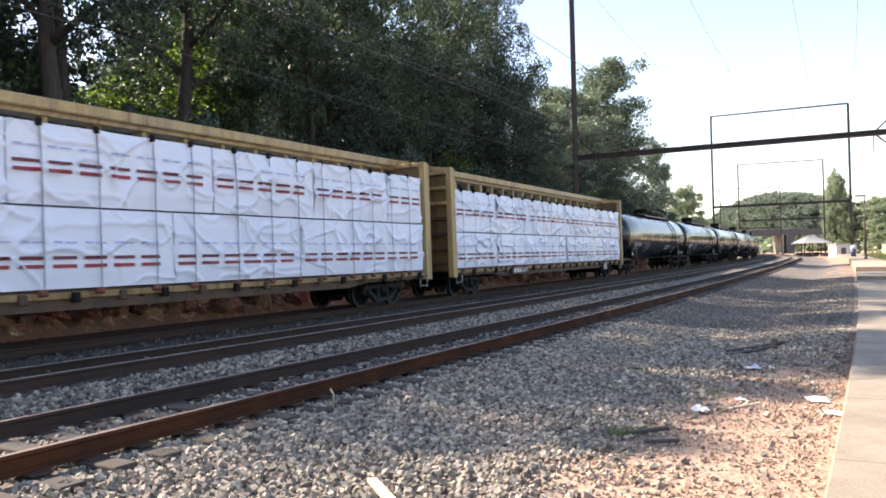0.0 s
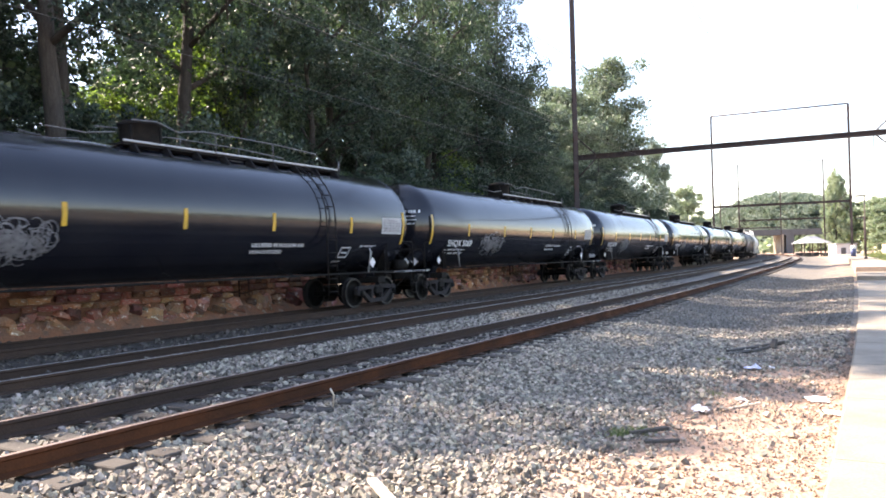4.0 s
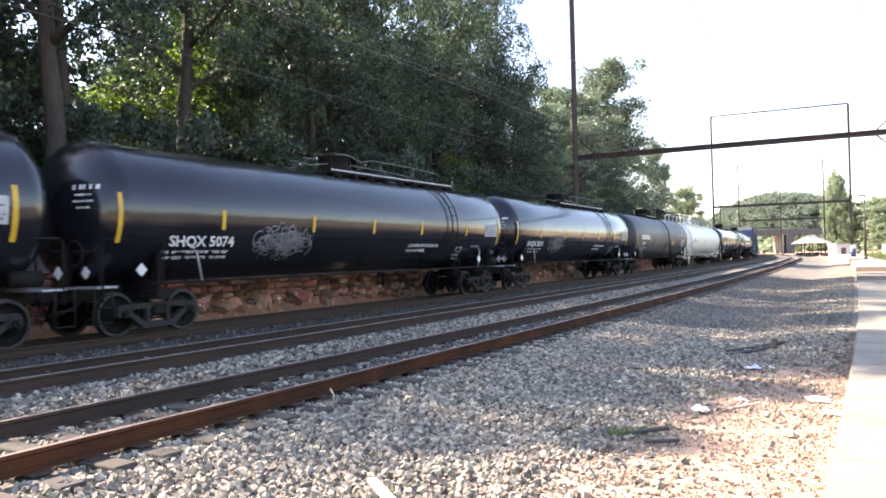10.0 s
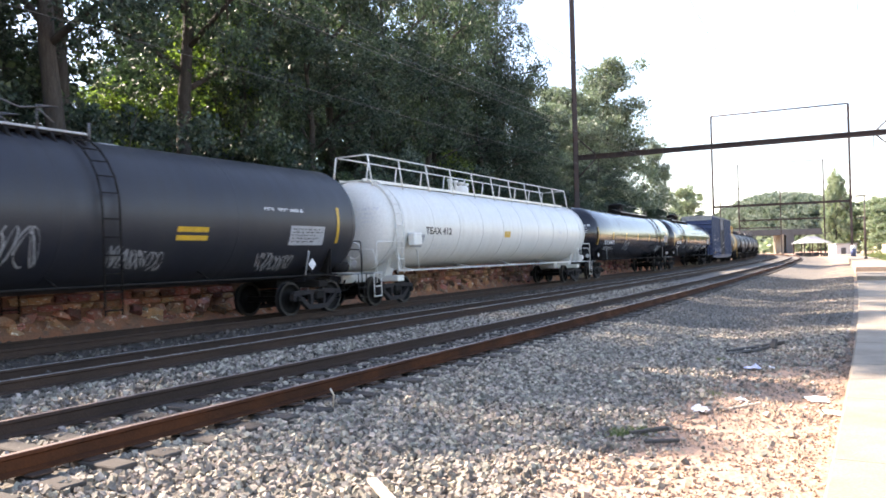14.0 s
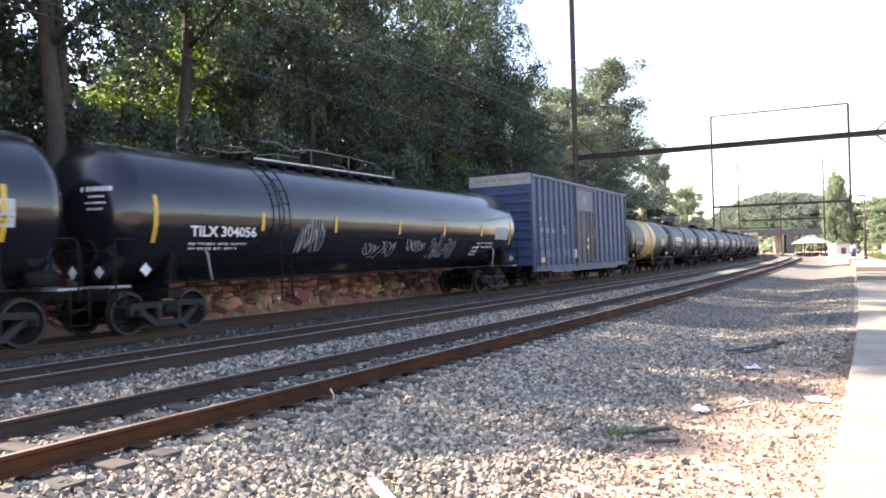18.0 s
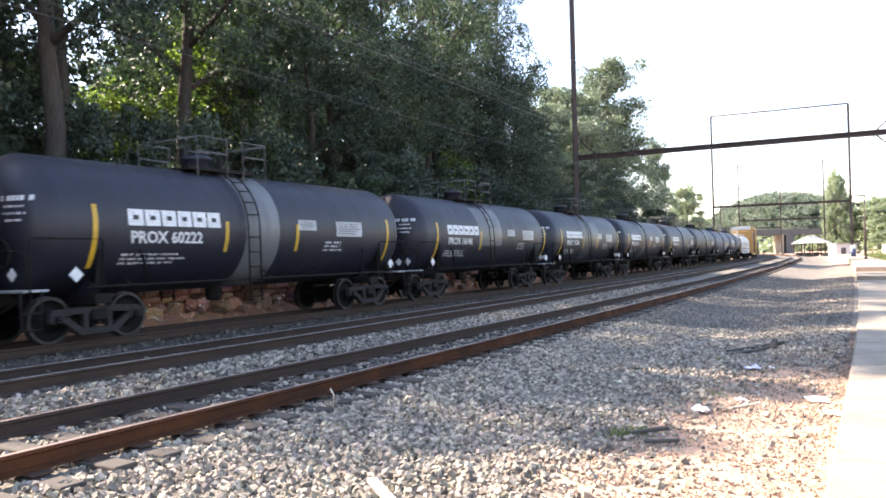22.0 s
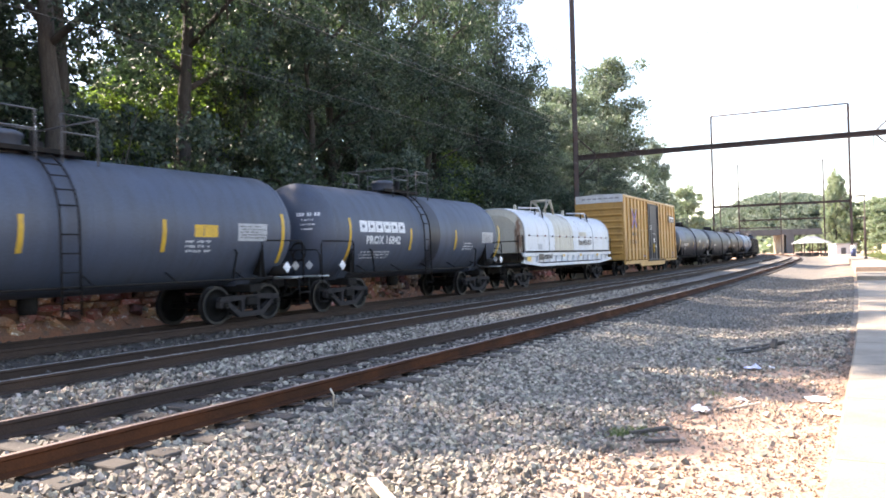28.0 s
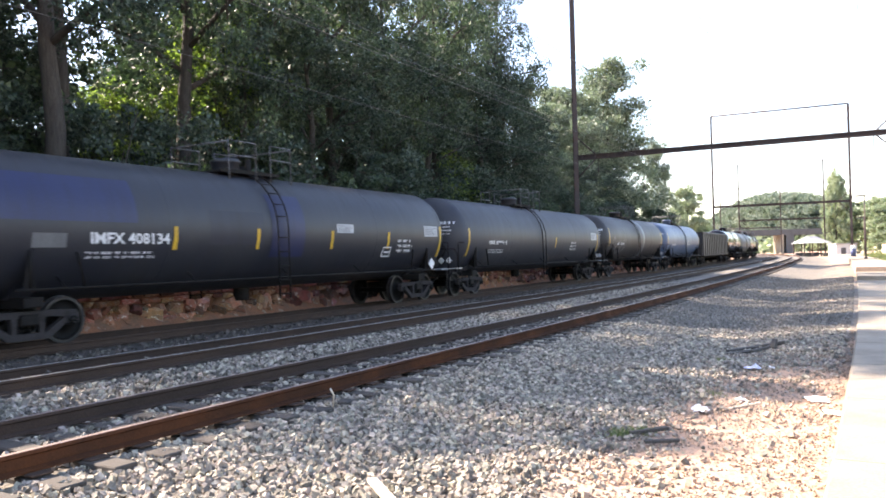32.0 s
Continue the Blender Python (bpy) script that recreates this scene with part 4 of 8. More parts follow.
def tank_car(name, label, sig0, sig1, r, zc, paint, seam=1.05, kind="long", bars=(), words=(), names=(), prints=(), scribbles=(), band=None, patches=(), label_at=(), placards=(), bar_z=(2.25, 2.7), hood=None, seed=1, smudges=(), sill_paint=None, head=0.5, rail_mat=None, shift=0.0, ink=None, ladder_at=None, dome_at=None):
    """A tank car between two coupler places. Distances along the car are from its leading coupler."""
    rng = random.Random(seed)
    L = sig1 - sig0
    h = L / 2
    car = thing(name, label, "tank car", "cars of the freight train")
    side = Round(r, zc)
    metal = sill_paint or STEEL_BLACK
    rail_mat = rail_mat or STEEL_BLACK
    X = lambda p: p - h + shift
    # tank with dished heads
    x0, x1 = seam - h, h - seam
    prof = []
    for i in range(8):
        a = math.pi / 2 * i / 7
        prof.append((x0 - r * head * math.cos(a), max(r * math.sin(a), 0.001)))
    prof += [(x0 + (x1 - x0) * i / 6, r) for i in range(1, 6)]
    for i in range(8):
        a = math.pi / 2 * (7 - i) / 7
        prof.append((x1 + r * head * math.cos(a), max(r * math.sin(a), 0.001)))
    part("tank", Shape().spin(prof, 48, "x", (0, 0, zc)), paint, car)
    for wx in (x0, x1, *(x0 + (x1 - x0) * k / 4 for k in (1, 2, 3))):
        weld = Shape().spin([(wx - 0.02, r - 0.004), (wx - 0.01, r + 0.004), (wx + 0.01, r + 0.004), (wx + 0.02, r - 0.004)], 48, "x", (0, 0, zc))
        part("weld_seam", weld, paint, car)
    if band:
        b0, b1, bm_ = band
        part("tank_band", Shape().spin([(X(b0), r + 0.002), (X(b0) + 0.01, r + 0.006), (X(b1) - 0.01, r + 0.006), (X(b1), r + 0.002)], 48, "x", (0, 0, zc)), bm_, car, "differently painted band round the tank")
    for (p0, p1, z0, z1, pm) in patches:
        part("paint_patch", mark(Shape(), side, X(p0), X(p1), z0, z1, 0.005 if not band else 0.009), pm, car, "repainted patch on the tank")
    # underframe: stub sills, saddles, bolsters, side walkway rails
    tc = L / 2 - 2.05
    for k in (-1, 1):
        sh = Shape()
        sh.box((k * (h - 1.55), 0, 0.92), (2.4, 0.34, 0.34), 0.02)
        sh.box((k * tc, 0, 0.84), (0.4, 2.5, 0.2), 0.02)
        part("stub_sill", sh, metal, car)
        sh = Shape()
        n = 8
        out = []
        for i in range(n + 1):
            a = -math.pi / 2 - 0.75 + 1.5 * i / n
            out.append((math.cos(a) * (r + 0.012), zc + math.sin(a) * (r + 0.012)))
        sh.prism(out + [(0.75, 0.9), (-0.75, 0.9)], k * tc - 0.22, k * tc + 0.22, "yz")
        part("saddle", sh, paint, car)
        # end platform with grab rails
        sh = Shape()
        sh.box((k * (h - 0.55), 0, 1.05), (0.5, 2.7, 0.05), 0.01)
        part("end_platform", sh, GALV, car)
        xr = k * (h - 0.4)
        xi = k * (h - 1.9)
        for sd in (-1, 1):
            rail = Shape()
            rail.tube([(xr, sd * 1.4, 0.75), (xr, sd * 1.4, 1.95), (xr - k * 0.06, sd * 1.4, 2.02), (xi, sd * 1.4, 2.02), (xi - k * 0.05, sd * 1.4, 1.95), (xi, sd * 1.4, 1.1)], 0.02, 6)
            part("end_handrail", rail, metal if kind == "short" else rail_mat, car)
            st = Shape()
            for zz in (0.35, 0.65):
                st.tube([(xr - 0.2, sd * 1.42, zz), (xr + 0.2, sd * 1.42, zz)], 0.018, 5)
            for dx in (-0.2, 0.2):
                st.tube([(xr + dx, sd * 1.42, 0.33), (xr + dx, sd * 1.42, 1.05)], 0.018, 5)
            part("step", st, metal, car)
            br = Shape()
            bx = k * (tc + 0.15)
            br.add([(bx - 0.12, sd * 1.36, 1.06), (bx + 0.12, sd * 1.36, 1.06), (bx + 0.05, side.y(1.75) * -sd * -1 if sd < 0 else -side.y(1.75), 1.75), (bx - 0.05, side.y(1.75) if sd < 0 else -side.y(1.75), 1.75)], [(0, 1, 2, 3)])
            br.tube([(bx, sd * 1.36, 1.06), (bx, (side.y(1.8)) if sd < 0 else -side.y(1.8), 1.8)], 0.035, 5)
            part("tank_bracket", br, metal, car)
            part("corner_stanchion", Shape().tube([(k * (tc - 0.95), sd * 1.4, 1.08), (k * (tc - 0.8), sd * 1.42, 1.72), (k * (tc - 0.8), sd * 1.36, 1.8)], 0.026, 5), GALV if kind == "long" else metal, car)
        add_coupler(car, k * h, k)
        add_truck(car, k * tc)
    for sd in (-1, 1):
        rail = Shape()
        rail.tube([(-(h - 1.6), sd * 1.4, 1.08), (h - 1.6, sd * 1.4, 1.08)], 0.028, 6)
        nn = 5
        for i in range(nn):
            px = -(h - 2.6) + (2 * h - 5.2) * i / (nn - 1)
            rail.tube([(px, sd * 1.4, 1.08), (px, (side.y(1.3)) if sd < 0 else -side.y(1.3), 1.3)], 0.018, 5)
        part("side_rail", rail, metal, car)
    # brake gear on one end platform
    part("brake_cylinder", Shape().spin([(X(L - 0.9) - 0.3, 0.0), (X(L - 0.9) - 0.3, 0.16), (X(L - 0.9) + 0.3, 0.16), (X(L - 0.9) + 0.3, 0.0)], 14, "x", (0, -0.95, 1.28)), metal, car)
    part("brake_wheel", Shape().spin([(X(0.35), 0.25), (X(0.35) + 0.03, 0.28), (X(0.35) + 0.06, 0.25), (X(0.35) + 0.03, 0.22), (X(0.35), 0.25)], 16, "x", (0, -0.6, 1.75)), metal, car)
    # top fittings
    top = zc + r
    if kind == "long":
        p0, p1 = (7.4, 15.0) if hood is None else hood
        deck = part("walkway", _deck(X(p0), X(p1), top + 0.02), STEEL_BLACK, car, "dark steel top walkway")
        for sd in (-1, 1):
            part("walkway_lip", Shape().box(((X(p0) + X(p1)) / 2, sd * 0.6, top + 0.055), (p1 - p0, 0.03, 0.05), 0.008), GALV, deck, "pale galvanised lip")
        for i in range(9):
            xx = X(p0) + 0.25 + (p1 - p0 - 0.5) * i / 8
            part("walkway_bracket", Shape().prism([(-0.66, top + 0.0), (-0.9, top - 0.33), (-0.82, top - 0.34), (-0.5, top - 0.06), (0.5, top - 0.06), (0.82, top - 0.34), (0.9, top - 0.33), (0.66, top + 0.0)], xx - 0.03, xx + 0.03, "yz"), STEEL_BLACK, deck)
        g = Shape()
        for sd in (-1, 1):
            yy = sd * 0.62
            g.tube([(X(p1), yy, top - 0.1), (X(p1), yy, top + 0.3)], 0.03, 5)
            for f in (0.35, 0.62):
                xx = X(p0) + (p1 - p0) * f
                g.tube([(xx, yy, top), (xx, yy, top + 0.5)], 0.016, 5)
            # bent guard pipe from the housing down to the walkway's end
            g.tube([(X(p0) + 0.2, yy, top + 0.52), (X(p0) + 0.9, yy, top + 0.56), (X(p0) + 1.5, yy, top + 0.4), (X(p0) + 2.3, yy, top + 0.52), (X(p0) + (p1 - p0) * 0.62, yy, top + 0.5), (X(p1) - 1.1, yy, top + 0.42), (X(p1) - 0.8, yy, top + 0.2)], 0.018, 5)
            g.tube([(X(p0) - 1.7, yy * 0.7, top + 0.16), (X(p0) - 0.9, yy * 0.9, top + 0.1), (X(p0) - 0.2, yy, top + 0.2)], 0.016, 5)
        part("walkway_rail", g, PIPE_GREY if rail_mat is STEEL_BLACK else rail_mat, car)
        house = part("dome", Shape().spin([(top - 0.08, 0.46), (top + 0.5, 0.46), (top + 0.52, 0.5), (top + 0.58, 0.5), (top + 0.64, 0.42), (top + 0.68, 0.2), (top + 0.69, 0.0)], 20, "z", (X(dome_at or p0 + 0.95), 0, 0)), metal, car, "tall dark fittings housing")
        for a_ in (0.5, 2.0, 3.6, 5.2):
            part("housing_rib", Shape().box((X(dome_at or p0 + 0.95) + 0.47 * math.cos(a_), 0.47 * math.sin(a_), top + 0.25), (0.06, 0.06, 0.5), 0.01), metal, house)
        part("top_plate", mark(Shape(), side, X(p0) + 3.3, X(p0) + 3.75, zc + r * 0.93, zc + r * 0.965, 0.012), GALV, car, "small pale plate on the tank")
        part("ladder", _ladder(side, X(ladder_at or p1 - 0.35), 0.5, top, r, zc), metal, car)
    elif kind == "short":
        c0 = (hood or (6.0,))[0]
        part("manway", Shape().spin([(top - 0.05, 0.36), (top + 0.28, 0.36), (top + 0.3, 0.4), (top + 0.36, 0.4), (top + 0.42, 0.3), (top + 0.43, 0.0)], 18, "z", (X(c0) - 0.25, 0, 0)), paint, car)
        v, v2 = Shape(), Shape()
        v.spin([(top - 0.02, 0.13), (top + 0.3, 0.13), (top + 0.3, 0.0)], 10, "z", (X(c0) + 0.55, 0.1, 0))
        v2.spin([(top - 0.02, 0.08), (top + 0.42, 0.08), (top + 0.42, 0.0)], 10, "z", (X(c0) + 0.2, -0.35, 0))
        part("valve", v, metal, car)
        part("valve", v2, metal, car)
        part("walkway", _deck(X(c0) - 1.1, X(c0) + 1.1, top + 0.03, 1.25), metal, car)
        g = Shape()
        for sd in (-1, 1):
            for a, b in ((-1.15, -0.2), (0.35, 1.15)):
                g.tube([(X(c0) + a, sd * 1.0, top - 0.25), (X(c0) + a, sd * 1.0, top + 0.72), (X(c0) + b, sd * 1.0, top + 0.72), (X(c0) + b, sd * 1.0, top - 0.25)], 0.024, 5)
                g.tube([(X(c0) + a, sd * 1.0, top + 0.36), (X(c0) + b, sd * 1.0, top + 0.36)], 0.018, 5)
        for a in (-1.15, 1.15):
            g.tube([(X(c0) + a, -1.0, top + 0.7), (X(c0) + a, 1.0, top + 0.7)], 0.022, 5)
        part("walkway_rail", g, PIPE_GREY if rail_mat is STEEL_BLACK else rail_mat, car)
        part("ladder", _ladder(side, X(c0) + 0.1, 0.55, top, r, zc), rail_mat, car)
        part("outlet", Shape().spin([(zc - r - 0.32, 0.0), (zc - r - 0.32, 0.17), (zc - r - 0.2, 0.2), (zc - r + 0.06, 0.2)], 14, "z", (X(c0) + 0.2, 0, 0)), metal, car)
    else:
        part("walkway", _deck(X(1.2), X(20.1), top + 0.02, 0.9), metal, car)
        g = Shape()
        for sd in (-1, 1):
            yy = sd * 0.62
            n = 11
            for i in range(n):
                xx = X(1.25) + 18.9 * i / (n - 1)
                g.tube([(xx, yy * 1.25, top - 0.2), (xx, yy, top + 0.82)], 0.028, 5)
            g.tube([(X(1.25), yy, top + 0.82), (X(20.15), yy, top + 0.82)], 0.024, 6)
        for xx in (X(1.25), X(20.15)):
            g.tube([(xx, -0.62, top + 0.82), (xx, 0.62, top + 0.82)], 0.022, 5)
        part("walkway_rail", g, rail_mat, car, "white full-length top handrail")
        for i in range(10):
            bx = X(2.1) + 18.0 * i / 9
            part("jacket_band", Shape().spin([(bx - 0.035, r + 0.002), (bx - 0.03, r + 0.012), (bx + 0.03, r + 0.012), (bx + 0.035, r + 0.002)], 48, "x", (0, 0, zc)), paint, car)
        for k in (-1, 1):
            fx = k * (h - seam - 0.15)
            part("jacket_flange", Shape().spin([(fx - 0.03, r - 0.12), (fx - 0.03, r + 0.05), (fx + 0.03, r + 0.05), (fx + 0.03, r - 0.12)], 48, "x", (0, 0, zc)), paint, car)
        vb = Shape().box((X(2.55), -r - 0.1, 2.1), (0.55, 0.24, 0.42), 0.03)
        part("valve_box", vb, paint, car, "white box on the tank side")
        for a_ in (-0.9, -0.3, 0.3, 0.9):
            part("valve", Shape().spin([(top, 0.07), (top + 0.45, 0.07), (top + 0.48, 0.12), (top + 0.56, 0.12), (top + 0.58, 0.0)], 10, "z", (X(8.85) + a_ * 1.2, 0.2 * a_, 0)), rail_mat, car)
        g.tube([(X(7.2), -0.55, top + 0.1), (X(7.2), -0.55, top + 0.6), (X(10.4), -0.55, top + 0.6), (X(10.4), -0.55, top + 0.1)], 0.022, 5)
        d = Shape().spin([(top - 0.05, 0.42), (top + 0.3, 0.42), (top + 0.36, 0.3), (top + 0.38, 0.0)], 18, "z", (X(8.85), 0, 0))
        part("dome", d, paint, car)
        part("ladder", _ladder(side, X(1.6), 1.0, top, r, zc), rail_mat, car)
    # paint marks
    bar = Shape()
    for i, bx in enumerate(bars):
        sh = Shape()
        z0, z1 = bar_z
        if i in (0, len(bars) - 1):
            z0, z1 = z0 - 0.3, z1 + 0.25
        mark(sh, side, X(bx) - 0.055, X(bx) + 0.055, z0, z1, 0.011)
        part("reflective_stripe", sh, YELLOW_BAR, car, "yellow reflective stripe")
    for (txt, px, z, hh, w) in words:
        part("lettering", word(Shape(), side, txt, X(px), z, hh, w), ink or WHITE_INK, car, "stencilled lettering")
    for (px, z, hh, w) in names:
        for i in range(6):
            part("name_block", block_name(Shape(), side, X(px) + i * w / 6, z, hh, w / 6, 1), WHITE_INK, car, "white block of the owner's mark")
    sh = Shape()
    for (px, z, w, hh, rows) in prints:
        fine_print(sh, side, X(px), z, w, hh, rows, rng)
    if prints:
        part("fine_print", sh, WHITE_INK, car, "small white stencilled lines")
    for (px, z, w, hh, st) in scribbles:
        for k in range(st):
            sh = Shape()
            scribble(sh, side, X(px) + w * k / st, z + rng.uniform(-0.08, 0.08), w / st, hh * rng.uniform(0.6, 1.0), rng, 2, 0.04)
            part("graffiti", sh, GREY_INK, car, "pale spray-paint scrawl")
    for (px, z, w, hh) in smudges:
        sh = Shape()
        smudge(sh, side, X(px), z, w, hh, rng, 210)
        tagged(part("scrubbed_patch", sh, SMUDGE_INK, car, "scrubbed grey cloud over old markings"), kind="stuff")
    for (px, w, z, hh) in label_at:
        part("data_board", mark(Shape(), side, X(px), X(px + w), z, z + hh, 0.010), DECAL_GREY, car, "grey data panel")
        sh = Shape()
        fine_print(sh, side, X(px) + 0.05, z + hh * 0.78, w - 0.1, hh * 0.09, 5, rng, 0.016)
        part("fine_print", sh, BLACK_INK, car)
    if len(bars) > 5:
        fr = Shape()
        ex = L - 4.65
        for a, b, c, e in ((0, 0.46, 0, 0.035), (0, 0.46, 0.27, 0.305), (0, 0.04, 0.035, 0.27), (0.42, 0.46, 0.035, 0.27), (0.1, 0.36, 0.12, 0.165)):
            mark(fr, side, X(ex + a), X(ex + b), 1.55 + c, 1.55 + e, 0.012)
        part("stencil_frame", fr, WHITE_INK, car, "white framed stencil")
    for (px, z, rr) in placards:
        sh = Shape()
        diamond(sh, X(px), z - 0.12, rr)
        part("placard", sh, WHITE_INK, car, "white diamond placard")
    # small print on the leading head
    sh = Shape()
    for i, (w, hh) in enumerate(((0.62, 0.1), (0.34, 0.045), (0.42, 0.045), (0.3, 0.045))):
        z = zc + 0.42 - i * 0.13
        yy = -0.85 - w / 2
        while yy < -0.85 + w / 2:
            ww = hh * rng.uniform(0.4, 0.75)
            rows = []
            for zz in (z, z + hh):
                for ye in (yy, yy + ww):
                    rho = math.hypot(ye, zz - zc)
                    rows.append((x0 - r * head * math.sqrt(max(0, 1 - (rho / r) ** 2)) - 0.012, ye, zz))
            sh.add(rows, [(0, 1, 3, 2)])
            yy += ww + hh * rng.choice((0.2, 0.25, 0.8))
    tagged(part("head_print", sh, WHITE_INK, car, "small stencilled lines on the tank head"), kind="stuff")
    for k in (-1, 1):
        hoop = Shape()
        hx = k * (h - 0.35)
        hoop.tube([(hx, -1.38, 1.12), (hx, -1.38, 1.62), (hx, -1.28, 1.78), (hx, -0.55, 1.8), (hx, -0.45, 1.7), (hx, -0.45, 1.12)], 0.02, 6)
        part("end_hoop", hoop, metal, car)
        dia = [(k * (h - 0.28), -1.05 + a_, 1.36 + b_) for a_, b_ in ((-0.13, 0), (0, -0.13), (0.13, 0), (0, 0.13))]
        if kind != "full":
            part("placard", Shape().add(dia + [(p_[0] - k * 0.012, p_[1], p_[2]) for p_ in dia], [(0, 1, 2, 3), (7, 6, 5, 4), (0, 4, 5, 1), (1, 5, 6, 2), (2, 6, 7, 3), (3, 7, 4, 0)]), WHITE_INK, car, "white diamond placard")
        part("air_hose", Shape().tube([(k * (h - 0.25), -0.3, 0.86), (k * (h - 0.08), -0.3, 0.62), (k * (h + 0.02), -0.2, 0.42)], 0.03, 6), STEEL_WORN, car)
    car["sig"] = (sig0 + sig1) / 2
    car["tc"] = tc
    return car


def _deck(x0, x1, z, width=1.1):
    sh = Shape()
    w = width / 2
    sh.prism([(-w - 0.03, z - 0.05), (w + 0.03, z - 0.05), (w + 0.03, z + 0.04), (w - 0.02, z + 0.04), (w - 0.02, z), (-w + 0.02, z), (-w + 0.02, z + 0.04), (-w - 0.03, z + 0.04)], x0, x1, "yz")
    return sh


def _ladder(side, x, z0, top, r, zc):
    """A ladder that follows the tank's side up to the top."""
    sh = Shape()
    for sd in (-1, 1):
        def rail(dx):
            pts = [(x + dx, sd * (r + 0.1), z0), (x + dx, sd * (r + 0.1), zc)]
            for i in range(1, 7):
                a = math.pi / 2 * i / 6 * 0.8
                pts.append((x + dx, sd * (r + 0.1) * math.cos(a), zc + (r + 0.1) * math.sin(a)))
            return pts
        a, b = rail(-0.2), rail(0.2)
        sh.tube(a, 0.022, 5)
        sh.tube(b, 0.022, 5)
        z = z0 + 0.1
        while z < zc:
            sh.tube([(x - 0.2, sd * (r + 0.1), z), (x + 0.2, sd * (r + 0.1), z)], 0.015, 5)
            z += 0.36
        for p, q in zip(a[2:], b[2:]):
            sh.tube([p, q], 0.015, 5)
    return sh


def common_underframe(car, h, tc, z, metal, width=2.9):
    for k in (-1, 1):
        add_truck(car, k * tc)
        add_coupler(car, k * h, k)
    sh = Shape()
    sh.box((0, 0, z - 0.02), (2 * h - 1.6, 0.4, 0.42), 0.02)
    part("underframe", sh, metal, car)
    for k in range(-3, 4):
        part("crossbearer", Shape().box((k * (h - 1.5) / 3.4, 0, z + 0.08), (0.14, width - 0.1, 0.2), 0.01), metal, car)


def car_ladder(car, x, y, z0, z1, mat, w=0.45, along_x=True):
    sh = Shape()
    n = int((z1 - z0) / 0.38)
    for sg in (-1, 1):
        p = (x + sg * w / 2, y) if along_x else (x, y + sg * w / 2)
        sh.tube([(p[0], p[1], z0), (p[0], p[1], z1)], 0.02, 5)
    for i in range(n + 1):
        z = z0 + 0.05 + i * 0.38
        a, b = ((x - w / 2, y, z), (x + w / 2, y, z)) if along_x else ((x, y - w / 2, z), (x, y + w / 2, z))
        sh.tube([a, b], 0.016, 5)
    part("ladder", sh, mat, car)


